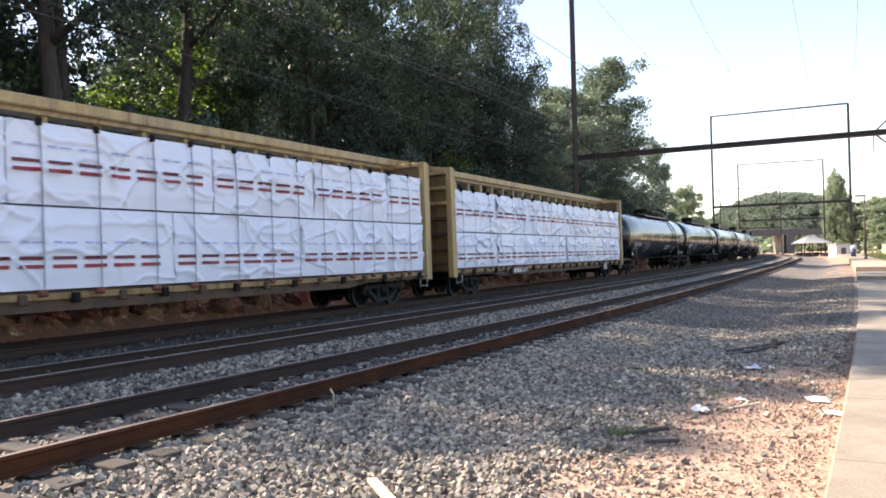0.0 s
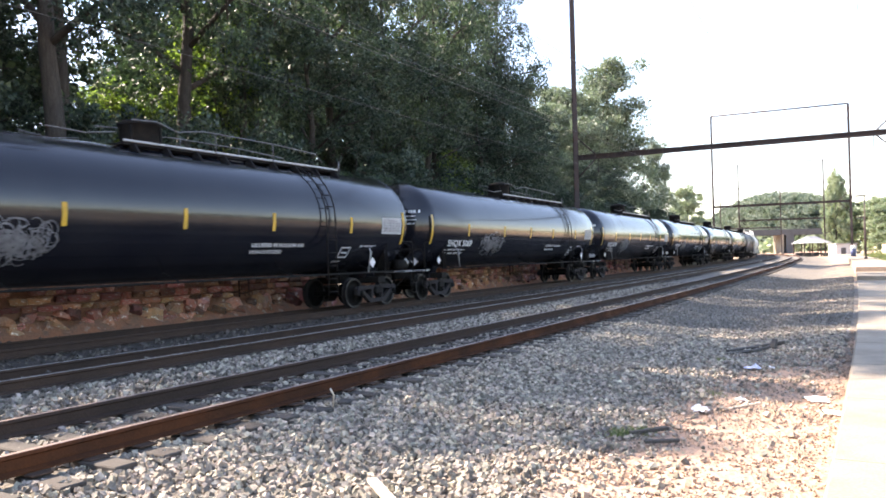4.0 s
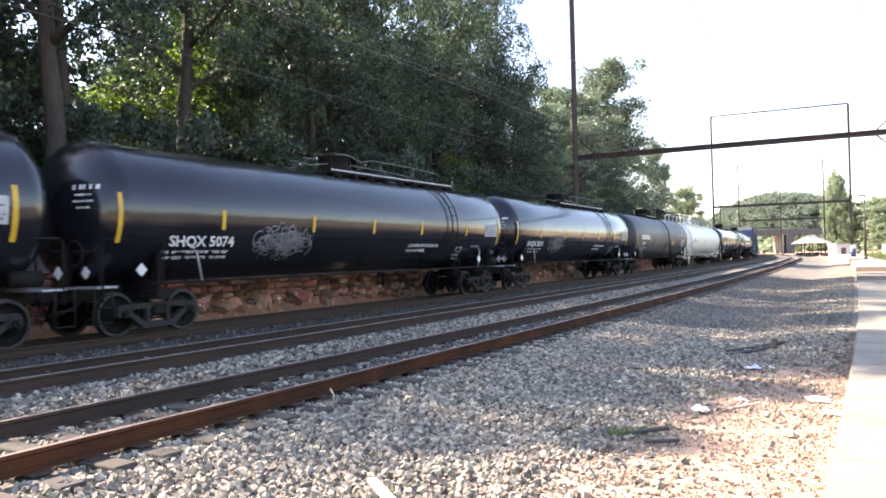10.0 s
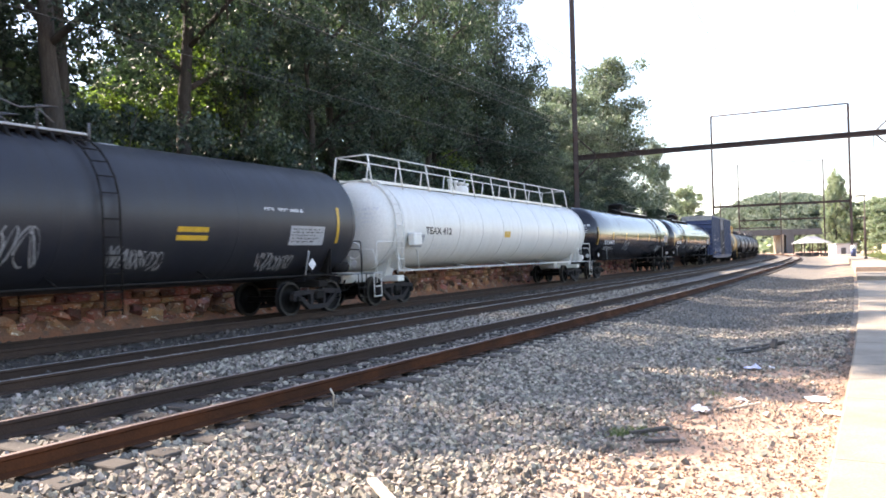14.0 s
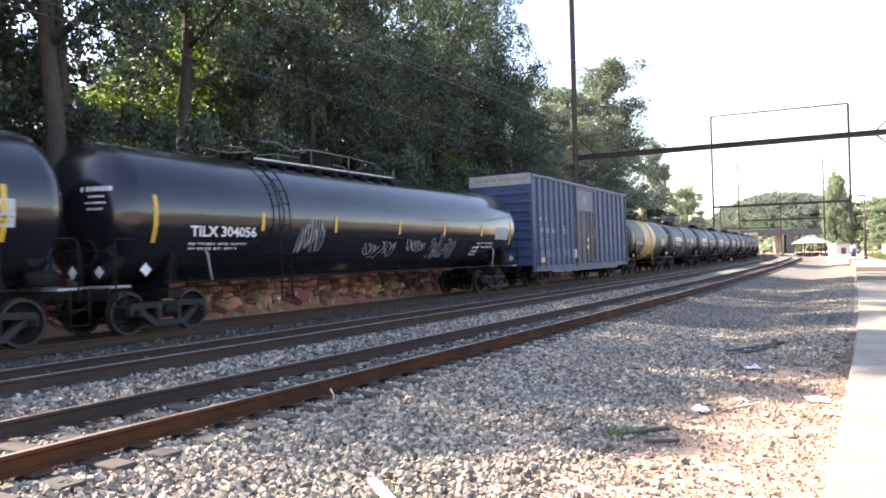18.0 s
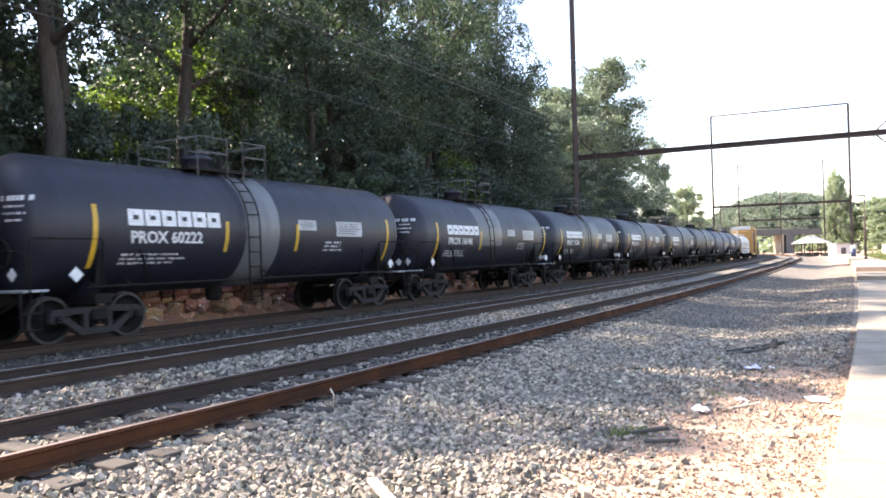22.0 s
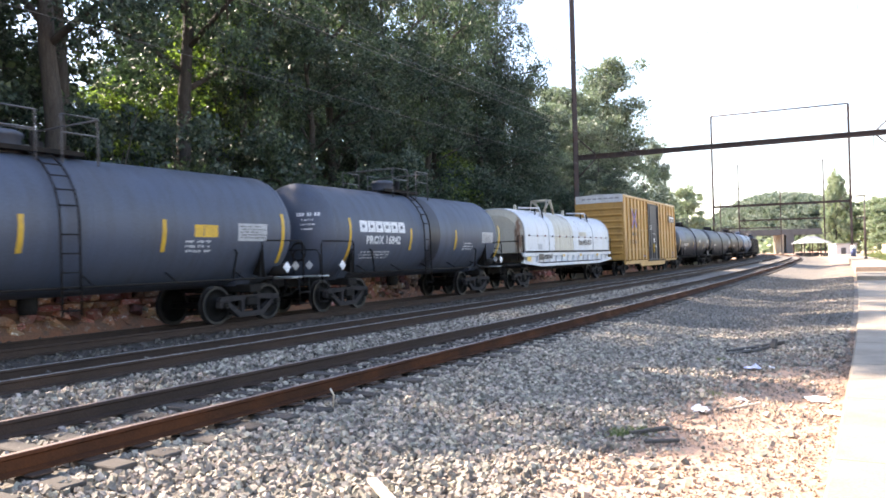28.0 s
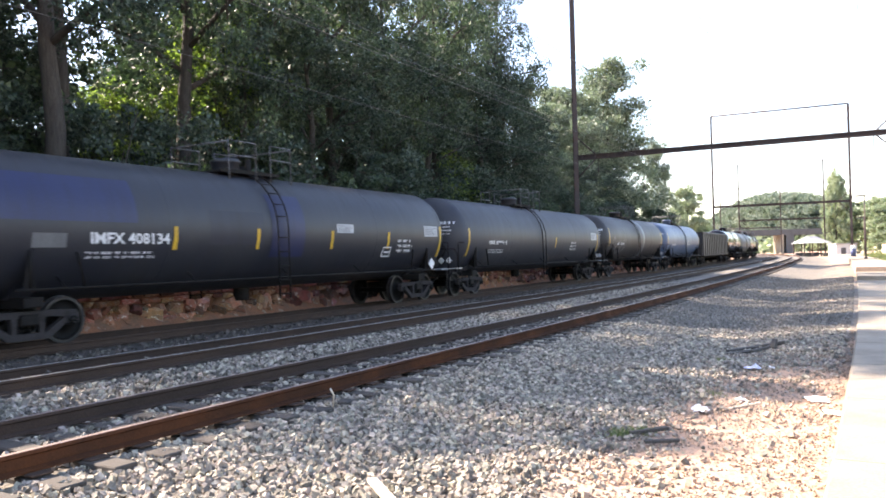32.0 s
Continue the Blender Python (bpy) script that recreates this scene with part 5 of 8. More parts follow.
def box_car(name, label, sig0, sig1, b0, b1, paint, end_paint, door_paint, style):
    """A boxcar body from b0 to b1 (in the train's own distance) with end ribs, posts, doors and a roof."""
    car = thing(name, label, "boxcar", "cars of the freight train")
    mid = (sig0 + sig1) / 2
    h = (sig1 - sig0) / 2
    x0, x1 = b0 - mid, b1 - mid
    tc = h - 3.2
    zs, zt, w = (0.74, 5.14, 1.54)
    common_underframe(car, h, tc, 0.95, STEEL_BLACK)
    body = Shape().box(((x0 + x1) / 2, 0, (zs + 0.25 + zt) / 2), (x1 - x0 - 0.06, 2 * w - 0.08, zt - zs - 0.25), 0.02)
    part("body", body, paint, car)
    n = 16
    roof_mat = surface("galvanised_roof", (0.42, 0.42, 0.42), (0.3, 0.27, 0.23), rough=0.5, scale=1, fine=20) if style == "yellow" else paint
    ridge = part("roof", Shape().box(((x0 + x1) / 2, 0, zt - 0.01), (x1 - x0, 2 * w, 0.02), 0.005), roof_mat, car)
    for i in range(n):
        xa, xb = x0 + (x1 - x0) * i / n, x0 + (x1 - x0) * (i + 1) / n
        part("roof_panel", Shape().prism([(-w - 0.02, zt), (w + 0.02, zt), (w + 0.02, zt + 0.03), (0, zt + 0.13), (-w - 0.02, zt + 0.03)], xa, xb - 0.05, "yz"), roof_mat, ridge)
        part("roof_rib", Shape().prism([(-w, zt + 0.02), (w, zt + 0.02), (w, zt + 0.06), (0, zt + 0.165), (-w, zt + 0.06)], xb - 0.07, xb - 0.01, "yz"), roof_mat, ridge)
    sill = Shape()
    for sd in (-1, 1):
        if style == "yellow":
            sill.prism([(x0, 0.95), (x0, 0.72), (x0 + 3.9, 0.72), (x0 + 4.3, 0.52), (x1 - 4.6, 0.52), (x1 - 4.2, 0.8), (x1, 0.8), (x1, 0.95)], sd * w - 0.03, sd * w + 0.03)
        else:
            sill.prism([(x0, 0.98), (x0, 0.72), (x0 + 2.1, 0.72), (x0 + 2.4, 0.62), (x1 - 2.4, 0.62), (x1 - 2.1, 0.74), (x1, 0.74), (x1, 0.98)], sd * w - 0.03, sd * w + 0.03)
        sill.box(((x0 + x1) / 2, sd * w, zt - 0.05), (x1 - x0, 0.09, 0.14), 0.02)
    part("side_sill", sill, paint, car)
    # door centre and width
    dc = (x0 + x1) / 2 - (0.32 if style == "blue" else 0.0)
    dw = 3.2
    # side posts
    nside = 8 if style == "blue" else 7
    for sd in (-1, 1):
        xs = [x0 + 0.05 + (dc - dw / 2 - x0 - 0.1) * i / nside for i in range(nside + 1)] + [dc + dw / 2 + 0.05 + (x1 - dc - dw / 2 - 0.1) * i / (nside - 1) for i in range(nside)]
        for xx in xs:
            edge = abs(xx - x0) < 0.2 or abs(xx - x1) < 0.2
            post = Shape()
            if style == "blue":
                post.prism([(xx - 0.1, sd * (w - 0.05)), (xx - 0.055, sd * (w + 0.05)), (xx + 0.055, sd * (w + 0.05)), (xx + 0.1, sd * (w - 0.05))], 0.78, zt - 0.05, "xy")
            else:
                post.box((xx, sd * w, (0.78 + zt) / 2 - 0.02), (0.11, 0.1, zt - 0.86), 0.01)
            part("side_post", post, paint, car)
        if style == "yellow":
            for z in (1.67, 2.97, 4.35):
                for a, b in ((x0 + 0.9, dc - dw / 2 - 0.1), (dc + dw / 2 + 0.1, x1 - 0.5)):
                    part("side_rib", Shape().box(((a + b) / 2, sd * w, z), (b - a, 0.07, 0.06), 0.01), paint, car)
    # doors
    for sd in (-1, 1):
        door = part("door", Shape().box((dc, sd * (w + 0.0), 2.95 if style == "blue" else 2.9), (dw, 0.08, 3.9), 0.02), door_paint, car, "plug door" if style == "blue" else "charcoal sliding door")
        fr = Shape()
        zz0, zz1 = (1.02, 4.92) if style == "blue" else (0.95, 4.85)
        for a in ((dc, zz0, dw + 0.1, 0.1), (dc, zz1, dw + 0.1, 0.1)):
            fr.box((a[0], sd * (w + 0.03), a[1]), (a[2], 0.1, a[3]), 0.015)
        for xx in (dc - dw / 2, dc + dw / 2):
            fr.box((xx, sd * (w + 0.03), (zz0 + zz1) / 2), (0.13, 0.14, zz1 - zz0), 0.015)
        part("door_frame", fr, PAINT_BLUEDOOR if style == "blue" else door_paint, door)
        rb = Shape()
        if style == "blue":
            part("door_panel", Shape().box((dc, sd * (w + 0.045), 2.35), (dw - 0.2, 0.02, 2.72), 0.005), PAINT_BLUEDOOR, door, "grimy lower door panel")
            for z, hh_ in ((3.73, 0.1), (2.77, 0.08), (2.39, 0.12), (1.12, 0.1)):
                rb.box((dc, sd * (w + 0.07), z), (dw - 0.1, 0.07, hh_), 0.01)
            for xx in (dc - 1.0, dc - 0.15, dc + 0.45, dc + 1.05):
                rb.tube([(xx, sd * (w + 0.11), 1.0), (xx, sd * (w + 0.11), 3.75)], 0.028, 6)
            part("handle", Shape().box((dc - 0.05, sd * (w + 0.13), 2.22), (0.16, 0.05, 0.2), 0.03), WHITE_INK, door, "pale door handle")
            part("handle", Shape().box((dc - 0.05, sd * (w + 0.13), 1.82), (0.13, 0.05, 0.24), 0.04), WHITE_INK, door, "pale door handle")
        else:
            for z in (1.6, 2.25, 2.9, 3.55, 4.2):
                rb.box((dc, sd * (w + 0.03), z), (dw - 0.15, 0.05, 0.05), 0.01)
            for xx, zt_ in ((dc - 1.15, 4.7), (dc - 0.3, 3.0), (dc + 0.25, 2.6), (dc + 1.2, 4.7)):
                rb.tube([(xx, sd * (w + 0.08), 1.0), (xx, sd * (w + 0.08), zt_)], 0.026, 6)
        part("locking_bar", rb, PAINT_BLUEDOOR if style == "blue" else door_paint, door)
        part("door_track", Shape().box((dc + 1.0, sd * (w + 0.05), zz0 - 0.08), (dw * 1.75, 0.12, 0.08), 0.01), paint if style == "blue" else STEEL_BLACK, door)
    # ends: horizontal pressed ribs
    for k, xe in ((-1, x0), (1, x1)):
        plate = Shape().box((xe, 0, (1.0 + zt) / 2), (0.06, 2 * w, zt - 1.0), 0.015)
        end = part("car_end", plate, end_paint, car)
        nr = 8
        for i in range(nr):
            zz = 1.45 + i * (zt - 0.85 - 1.45) / (nr - 1)
            rb = Shape()
            rb.prism([(xe, zz - 0.13), (xe + k * 0.1, zz - 0.03), (xe + k * 0.1, zz + 0.04), (xe, zz + 0.1)], -w + 0.1, w - 0.1)
            part("end_rib", rb, end_paint, end)
        part("end_band", Shape().box((xe + k * 0.035, 0, zt - 0.2), (0.05, 2 * w - 0.02, 0.5), 0.01), surface("pale_band", (0.6, 0.61, 0.62), (0.42, 0.42, 0.41), rough=0.5, scale=2, fine=30, bump=0.02) if style == "yellow" else surface("aluminium_band", (0.42, 0.42, 0.40), (0.26, 0.25, 0.23), rough=0.5, scale=2, fine=30, bump=0.05), end, "pale top band")
        sh = Shape()
        for q in range(7):
            yy = -1.3 + q * 0.36
            sh.add([(xe + k * 0.064, yy, zt - 0.22), (xe + k * 0.064, yy + 0.25, zt - 0.22), (xe + k * 0.064, yy + 0.25, zt - 0.14), (xe + k * 0.064, yy, zt - 0.14)], [(0, 1, 2, 3)])
        part("fine_print", sh, GREY_INK, end)
        part("end_platform", Shape().box((xe + k * 0.3, 0.2, 1.12), (0.5, 1.9, 0.05), 0.01), STEEL_BLACK, car)
        sh = Shape()
        for zz in (1.35, 1.75, 2.15):
            sh.tube([(xe + k * 0.14, -w + 0.1, zz), (xe + k * 0.14, -w + 0.6, zz)], 0.018, 5)
            sh.tube([(xe + k * 0.14, w - 0.6, zz), (xe + k * 0.14, w - 0.1, zz)], 0.018, 5)
        part("grab_iron", sh, paint, car)
        for sd in (-1, 1):
            car_ladder(car, xe - k * 0.32, sd * (w + 0.09), 0.85, 2.3 if style == "yellow" else 2.2, paint)
            st = Shape()
            st.tube([(xe - k * 0.55, sd * (w + 0.02), 0.78), (xe - k * 0.55, sd * (w + 0.02), 0.42), (xe - k * 0.1, sd * (w + 0.02), 0.42), (xe - k * 0.1, sd * (w + 0.02), 0.78)], 0.02, 5)
            part("step", st, STEEL_BLACK, car)
    part("brake_wheel", Shape().spin([(0.0, 0.26), (0.03, 0.29), (0.06, 0.26), (0.03, 0.23), (0.0, 0.26)], 16, "x", (x0 - 0.3, 0.45, 2.0)), STEEL_BLACK, car)
    part("brake_box", Shape().box((x0 - 0.16, 0.45, 1.75), (0.2, 0.3, 0.5), 0.03), end_paint, car)
    car["sig"], car["tc"] = mid, tc
    return car, x0, x1, w, dc, dw


def logo_cross(car, side, x, z, s, mats):
    """A crossed emblem as plain bars in its colours: blue diagonals, red chevrons between them."""
    def bar(p, q, w, mat, lift):
        dx, dz = q[0] - p[0], q[1] - p[1]
        n = math.hypot(dx, dz)
        ux, uz = -dz / n * w / 2, dx / n * w / 2
        pts = [(p[0] + ux, p[1] + uz), (q[0] + ux, q[1] + uz), (q[0] - ux, q[1] - uz), (p[0] - ux, p[1] - uz)]
        part("emblem_bar", Shape().add([side.at(x + a * s, z + b * s, lift) for a, b in pts], [(0, 1, 2, 3)]), mat, car, "painted emblem bar")
    for sx in (-1, 1):
        for sz in (-1, 1):
            bar((0.02 * sx, 0.02 * sz), (0.48 * sx, 0.5 * sz), 0.13, mats[0], 0.062)
            bar((0.13 * sx, 0.03 * sz), (0.5 * sx, 0.34 * sz), 0.15, mats[1], 0.058)


def blue_boxcar():
    car, x0, x1, w, dc, dw = box_car("boxcar", "faded blue ribbed boxcar with a plug door", 235.8, 254.2, 236.97, 253.13, PAINT_BLUE, PAINT_ENDBLUE, PAINT_BLUE, "blue")
    side = Flat(-w - 0.052)
    rng = random.Random(4)
    sh = Shape()
    for txt, xx, wd in (("57", 0.8, 0.45), ("01", 1.55, 0.4), ("06", 2.35, 0.4)):
        part("lettering", word(Shape(), side, txt, x0 + xx, 2.5, 0.22, wd), GREY_INK, car, "worn pale stencilled lettering")
    for px, pz, pw, ph, rows, lift in ((0.7, 3.05, 0.5, 0.17, 1, 0.01), (1.45, 3.05, 0.3, 0.17, 1, 0.01), (0.8, 2.15, 0.35, 0.07, 2, 0.01), (1.5, 2.15, 0.4, 0.07, 2, 0.01), (dc - x0 - 0.6, 4.42, 0.85, 0.08, 3, 0.03), (5.75, 3.2, 0.12, 0.1, 3, 0.01), (5.75, 2.65, 0.12, 0.1, 2, 0.01), (15.4, 1.75, 0.3, 0.12, 2, 0.01), (15.4, 1.2, 0.3, 0.08, 1, 0.01)):
        sh = Shape()
        fine_print(sh, side, x0 + px, pz, pw, ph, rows, rng, lift)
        part("fine_print", sh, GREY_INK, car, "small worn stencil")
    sh = Shape()
    for a, b, c, e in ((0, 0.36, 0, 0.04), (0, 0.36, 0.32, 0.36), (0, 0.04, 0.04, 0.32), (0.32, 0.36, 0.04, 0.32), (0.1, 0.26, 0.12, 0.24)):
        mark(sh, side, x0 + 3.95 + a, x0 + 3.95 + b, 2.5 + c, 2.5 + e, 0.012)
    part("stencil_frame", sh, GREY_INK, car, "pale framed stencil")
    part("data_board", mark(Shape(), side, x0 + 0.8, x0 + 1.3, 1.13, 1.36), YELLOW_BAR, car, "yellow data panel")
    for k in range(7):
        sh = Shape()
        smudge(sh, side, x0 + 0.8 + 0.75 * k, 1.3 + rng.uniform(-0.05, 0.05), rng.uniform(0.3, 0.62), rng.uniform(0.35, 0.55), rng, 22)
        tagged(part("scrubbed_patch", sh, DAB_INK, car, "faint scrubbed paint dabs"), kind="stuff")
    part("data_board", Shape().box((dc - dw / 2 - 0.35, -w - 0.03, 1.5), (0.5, 0.06, 0.45), 0.02), DECAL_GREY, car, "grey defect-card board")
    return car


def yellow_boxcar():
    car, x0, x1, w, dc, dw = box_car("boxcar", "yellow exterior-post boxcar with a charcoal sliding door", 390.6, 410.0, 392.42, 408.61, PAINT_YELLOW, PAINT_YELLOW, PAINT_DOOR, "yellow")
    side = Flat(-w - 0.052)
    rng = random.Random(9)
    logo_cross(car, side, x0 + 2.35, 3.68, 1.25, (BLUE_INK, RED_INK))
    sh = Shape()
    for txt, px, pz, pw in (("FB", 1.8, 2.55, 0.5), ("OX", 2.6, 2.55, 0.55), ("5", 1.2, 2.05, 0.2), ("02", 1.75, 2.05, 0.45), ("76", 2.5, 2.05, 0.45), ("3", 3.3, 2.05, 0.2)):
        part("lettering", word(Shape(), side, txt, x0 + px, pz, 0.24, pw), BLACK_INK, car, "black stencilled lettering")
    fine_print(sh, side, x0 + 0.95, 3.72, 0.5, 0.09, 2, rng)
    fine_print(sh, side, x0 + 3.6, 3.62, 0.5, 0.07, 2, rng)
    part("fine_print", sh, BLACK_INK, car)
    sh = Shape()
    fine_print(sh, side, x1 - 2.9, 3.45, 2.2, 0.12, 1, rng)
    fine_print(sh, side, x1 - 2.1, 3.1, 0.7, 0.12, 1, rng)
    part("fine_print", sh, surface("rust_red_print", (0.35, 0.16, 0.05), rough=0.6), car)
    part("owner_panel", mark(Shape(), side, x1 - 2.7, x1 - 0.6, 3.75, 4.25, 0.03), BLACK_INK, car, "black owner panel")
    sh = Shape()
    for i in range(3):
        xa = x1 - 2.55 + i * 0.63
        mark(sh, side, xa, xa + 0.5, 4.07, 4.19, 0.04)
        mark(sh, side, xa + 0.18, xa + 0.34, 3.81, 4.08, 0.04)
    part("owner_mark", sh, WHITE_INK, car)
    sh = Shape()
    fine_print(sh, side, x0 + 4.9, 1.12, 0.8, 0.16, 1, rng)
    fine_print(sh, side, x1 - 1.6, 1.3, 0.7, 0.16, 2, rng)
    part("data_board", sh, BLUE_INK, car)
    sd = Flat(-w - 0.1)
    sh = Shape()
    mark(sh, sd, dc - 0.2, dc + 0.1, 2.15, 2.45)
    fine_print(sh, sd, dc - 0.8, 2.75, 1.4, 0.05, 1, rng)
    fine_print(sh, sd, dc + 0.3, 1.9, 0.6, 0.06, 2, rng)
    fine_print(sh, sd, dc - 1.3, 3.3, 0.5, 0.07, 3, rng)
    part("fine_print", sh, WHITE_INK, car)
    part("door_handle", Shape().box((dc - 0.3, -w - 0.12, 1.75), (0.12, 0.06, 0.6), 0.02), YELLOW_BAR, car, "yellow door handle")
    return car


def coil_car():
    """White coil-steel car with a rounded lift-off hood."""
    car = thing("coil_car", "rust-streaked white coil car with a rounded hood", "coil car", "cars of the freight train")
    sig0, sig1 = 373.9, 390.6
    h = (sig1 - sig0) / 2
    X = lambda p: p - h
    tc = h - 2.7
    common_underframe(car, h, tc, 0.95, STEEL_BLACK)
    # hood in panels: upright side, rounded top, a flat arched face at each end
    x0, x1 = X(2.1), X(15.25)
    n = 18

    def arch(x, grow=0.0):
        ring = [(x, -1.42 - grow, 1.6), (x, -1.42 - grow, 2.37)]
        for i in range(1, n):
            a = math.pi * i / n
            ring.append((x, -(1.42 + grow) * math.copysign(abs(math.cos(a)) ** 0.85, math.cos(a)), 2.37 + (1.22 + grow) * math.sin(a) ** 0.8))
        return ring + [(x, 1.42 + grow, 2.37), (x, 1.42 + grow, 1.6)]
    m = n + 3
    hob = None
    for xa, xb, mat in ((x0, X(5.2), PAINT_WHITE_COIL), (X(5.2), X(6.0), PAINT_WHITE_COIL), (X(6.0), X(8.8), PAINT_CREAM_COIL), (X(8.8), X(12.2), PAINT_WHITE_COIL), (X(12.2), x1, PAINT_WHITE_COIL)):
        sh = Shape()
        vs = arch(xa + 0.004) + arch((xa + xb) / 2) + arch(xb - 0.004)
        sh.add(vs, [(i * m + j, i * m + j + 1, (i + 1) * m + j + 1, (i + 1) * m + j) for i in range(2) for j in range(m - 1)], True)
        if hob is None:
            hob = part("hood", sh, mat, car, "white hood with rust runs")
        else:
            part("hood_panel", sh, mat, hob, "cream repainted panel" if mat is PAINT_CREAM_COIL else "")
    for k, xe in ((-1, x0), (1, x1)):
        sh = Shape()
        rim, inner = arch(xe, 0.012), [(xe + k * 0.1, p[1] * 0.8, 1.6 + (p[2] - 1.6) * 0.86) for p in arch(xe)]
        sh.add(rim + inner, [(j, j + 1, m + j + 1, m + j) for j in range(m - 1)] + [tuple(m + j for j in range(m))], False)
        part("hood_end", sh, PAINT_CREAM_COIL, hob, "cream arched end of the hood with rust")
        part("end_rim", Shape().tube(arch(xe + k * 0.01, 0.015), 0.03, 6), PAINT_WHITE_COIL, hob)
    for xx in (X(5.2), X(12.2)):
        part("hood_band", Shape().tube(arch(xx, 0.008), 0.03, 6), PAINT_WHITE_COIL, hob)
    for xx in (X(6.0), X(6.75), X(8.8)):
        part("panel_seam", Shape().tube(arch(xx, -0.004), 0.014, 5), PAINT_CREAM_COIL, hob)
    for sd in (-1, 1):
        part("hood_seam", Shape().box(((x0 + x1) / 2, sd * 1.425, 2.37), (x1 - x0, 0.03, 0.03), 0.006), PAINT_WHITE_COIL, hob)
        # black rim draws the shadow line along the hood's lower edge
        part("hood_rim", Shape().box(((x0 + x1) / 2, sd * 1.45, 1.62), (x1 - x0 - 0.1, 0.06, 0.09), 0.01), STEEL_BLACK, hob, "lower rim coloured black as its shadow")
        for i in range(13):
            part("hood_clip", Shape().box((x0 + 0.5 + i * (x1 - x0 - 1.0) / 12, sd * 1.45, 2.36), (0.1, 0.05, 0.08), 0.015), RUST_WINCH if i % 3 else STEEL_BLACK, hob, "small rusty clip")
    part("top_beam", Shape().box((X(7.4), 0.15, 3.62), (8.0, 0.32, 0.16), 0.03), PAINT_WHITE_COIL, hob)
    # tall lifting frame in the middle, hooked brackets at the seams
    lf = Shape()
    for yy in (-0.42, 0.42):
        lf.tube([(X(7.45), yy, 3.5), (X(7.8), yy, 4.28), (X(8.3), yy, 4.28), (X(8.75), yy, 3.5)], 0.06, 6)
        lf.tube([(X(7.8), yy, 4.28), (X(8.2), yy * 0.2, 3.75), (X(8.3), yy, 4.28)], 0.04, 5)
    for xx in (X(7.8), X(8.3)):
        lf.tube([(xx, -0.42, 4.28), (xx, 0.42, 4.28)], 0.055, 6)
    part("lifting_bracket", lf, PAINT_CREAM_COIL, hob, "rusty cream lifting frame")
    for xx in (X(5.2), X(12.2)):
        hk = Shape()
        hk.tube([(xx, -1.05, 3.12), (xx - 0.06, -1.0, 3.72), (xx - 0.75, -0.2, 3.75)], 0.045, 5)
        part("hook_arm", hk, PAINT_WHITE_COIL, hob)
        hk = Shape()
        hk.tube([(xx + 0.03, -1.18, 2.95), (xx + 0.0, -1.08, 3.66)], 0.04, 5)
        hk.tube([(xx - 0.42, -0.92, 3.3), (xx - 0.3, -0.85, 3.7)], 0.035, 5)
        part("hook", hk, STEEL_BLACK, hob, "dark hook")
        part("hook_post", Shape().box((xx + 0.05, 0.3, 3.72), (0.14, 0.14, 0.5), 0.03), PAINT_CREAM_COIL, hob)
    # side frame with slanted braces
    for sd in (-1, 1):
        fr = Shape()
        fr.box(((x0 + x1) / 2, sd * 1.42, 1.5), (x1 - x0 + 0.6, 0.1, 0.16), 0.01)
        fr.prism([(x0 - 0.3, 1.12), (x0 + 2.0, 0.94), (x1 - 2.0, 0.94), (x1 + 0.3, 1.12), (x1 + 0.3, 1.24), (x1 - 2.0, 1.08), (x0 + 2.0, 1.08), (x0 - 0.3, 1.24)], sd * 1.42 - 0.06, sd * 1.42 + 0.06)
        fr.box(((x0 + x1) / 2, sd * 1.36, 1.3), (x1 - x0, 0.04, 0.34))
        part("side_frame_beam", fr, PAINT_WHITE_COIL, car)
        for i in range(15):
            xx = x0 + 0.6 + i * (x1 - x0 - 1.2) / 14
            part("brace", Shape().box((xx, sd * 1.44, 1.3), (0.06, 0.08, 0.34), 0.01, Matrix.Rotation(0.5, 3, "Y")), PAINT_WHITE_COIL, car)
    for k, xe in ((-1, x0 - 0.35), (1, x1 + 0.35)):
        part("end_platform", Shape().box((k * (h - 1.0), 0, 1.08), (1.5, 2.7, 0.08), 0.01), STEEL_BLACK, car)
        g = Shape()
        g.tube([(xe + k * 0.3, -1.38, 1.2), (xe + k * 0.3, -1.38, 2.35), (xe - k * 0.25, -1.38, 2.35), (xe - k * 0.25, -1.38, 1.2)], 0.025, 5)
        g.tube([(xe + k * 0.3, 1.38, 1.2), (xe + k * 0.3, 1.38, 2.35), (xe - k * 0.25, 1.38, 2.35), (xe - k * 0.25, 1.38, 1.2)], 0.025, 5)
        g.tube([(xe + k * 0.3, -1.38, 2.1), (xe + k * 0.3, 1.38, 2.1)], 0.025, 5)
        part("end_handrail", g, STEEL_BLACK, car)
        part("end_box", Shape().box((xe + k * 0.1, 0.35, 1.4), (0.35, 0.9, 0.5), 0.03), STEEL_BLACK, car)
    side = Flat(-1.47)
    rng = random.Random(2)
    sh = Shape()
    part("lettering", word(sh, side, "623847", X(4.35), 1.28, 0.22, 1.2), BLACK_INK, car, "black stencilled number")
    part("owner_panel", mark(Shape(), side, X(3.62), X(4.28), 1.24, 1.52, 0.014), BLACK_INK, car, "black owner panel")
    for px, pw, ph in ((14.0, 0.9, 0.14), (4.2, 0.6, 0.18)):
        sh = Shape()
        fine_print(sh, side, X(px), 1.3, pw, ph, 1, rng)
        part("fine_print", sh, BLACK_INK, car)
    side2 = Flat(-1.43)
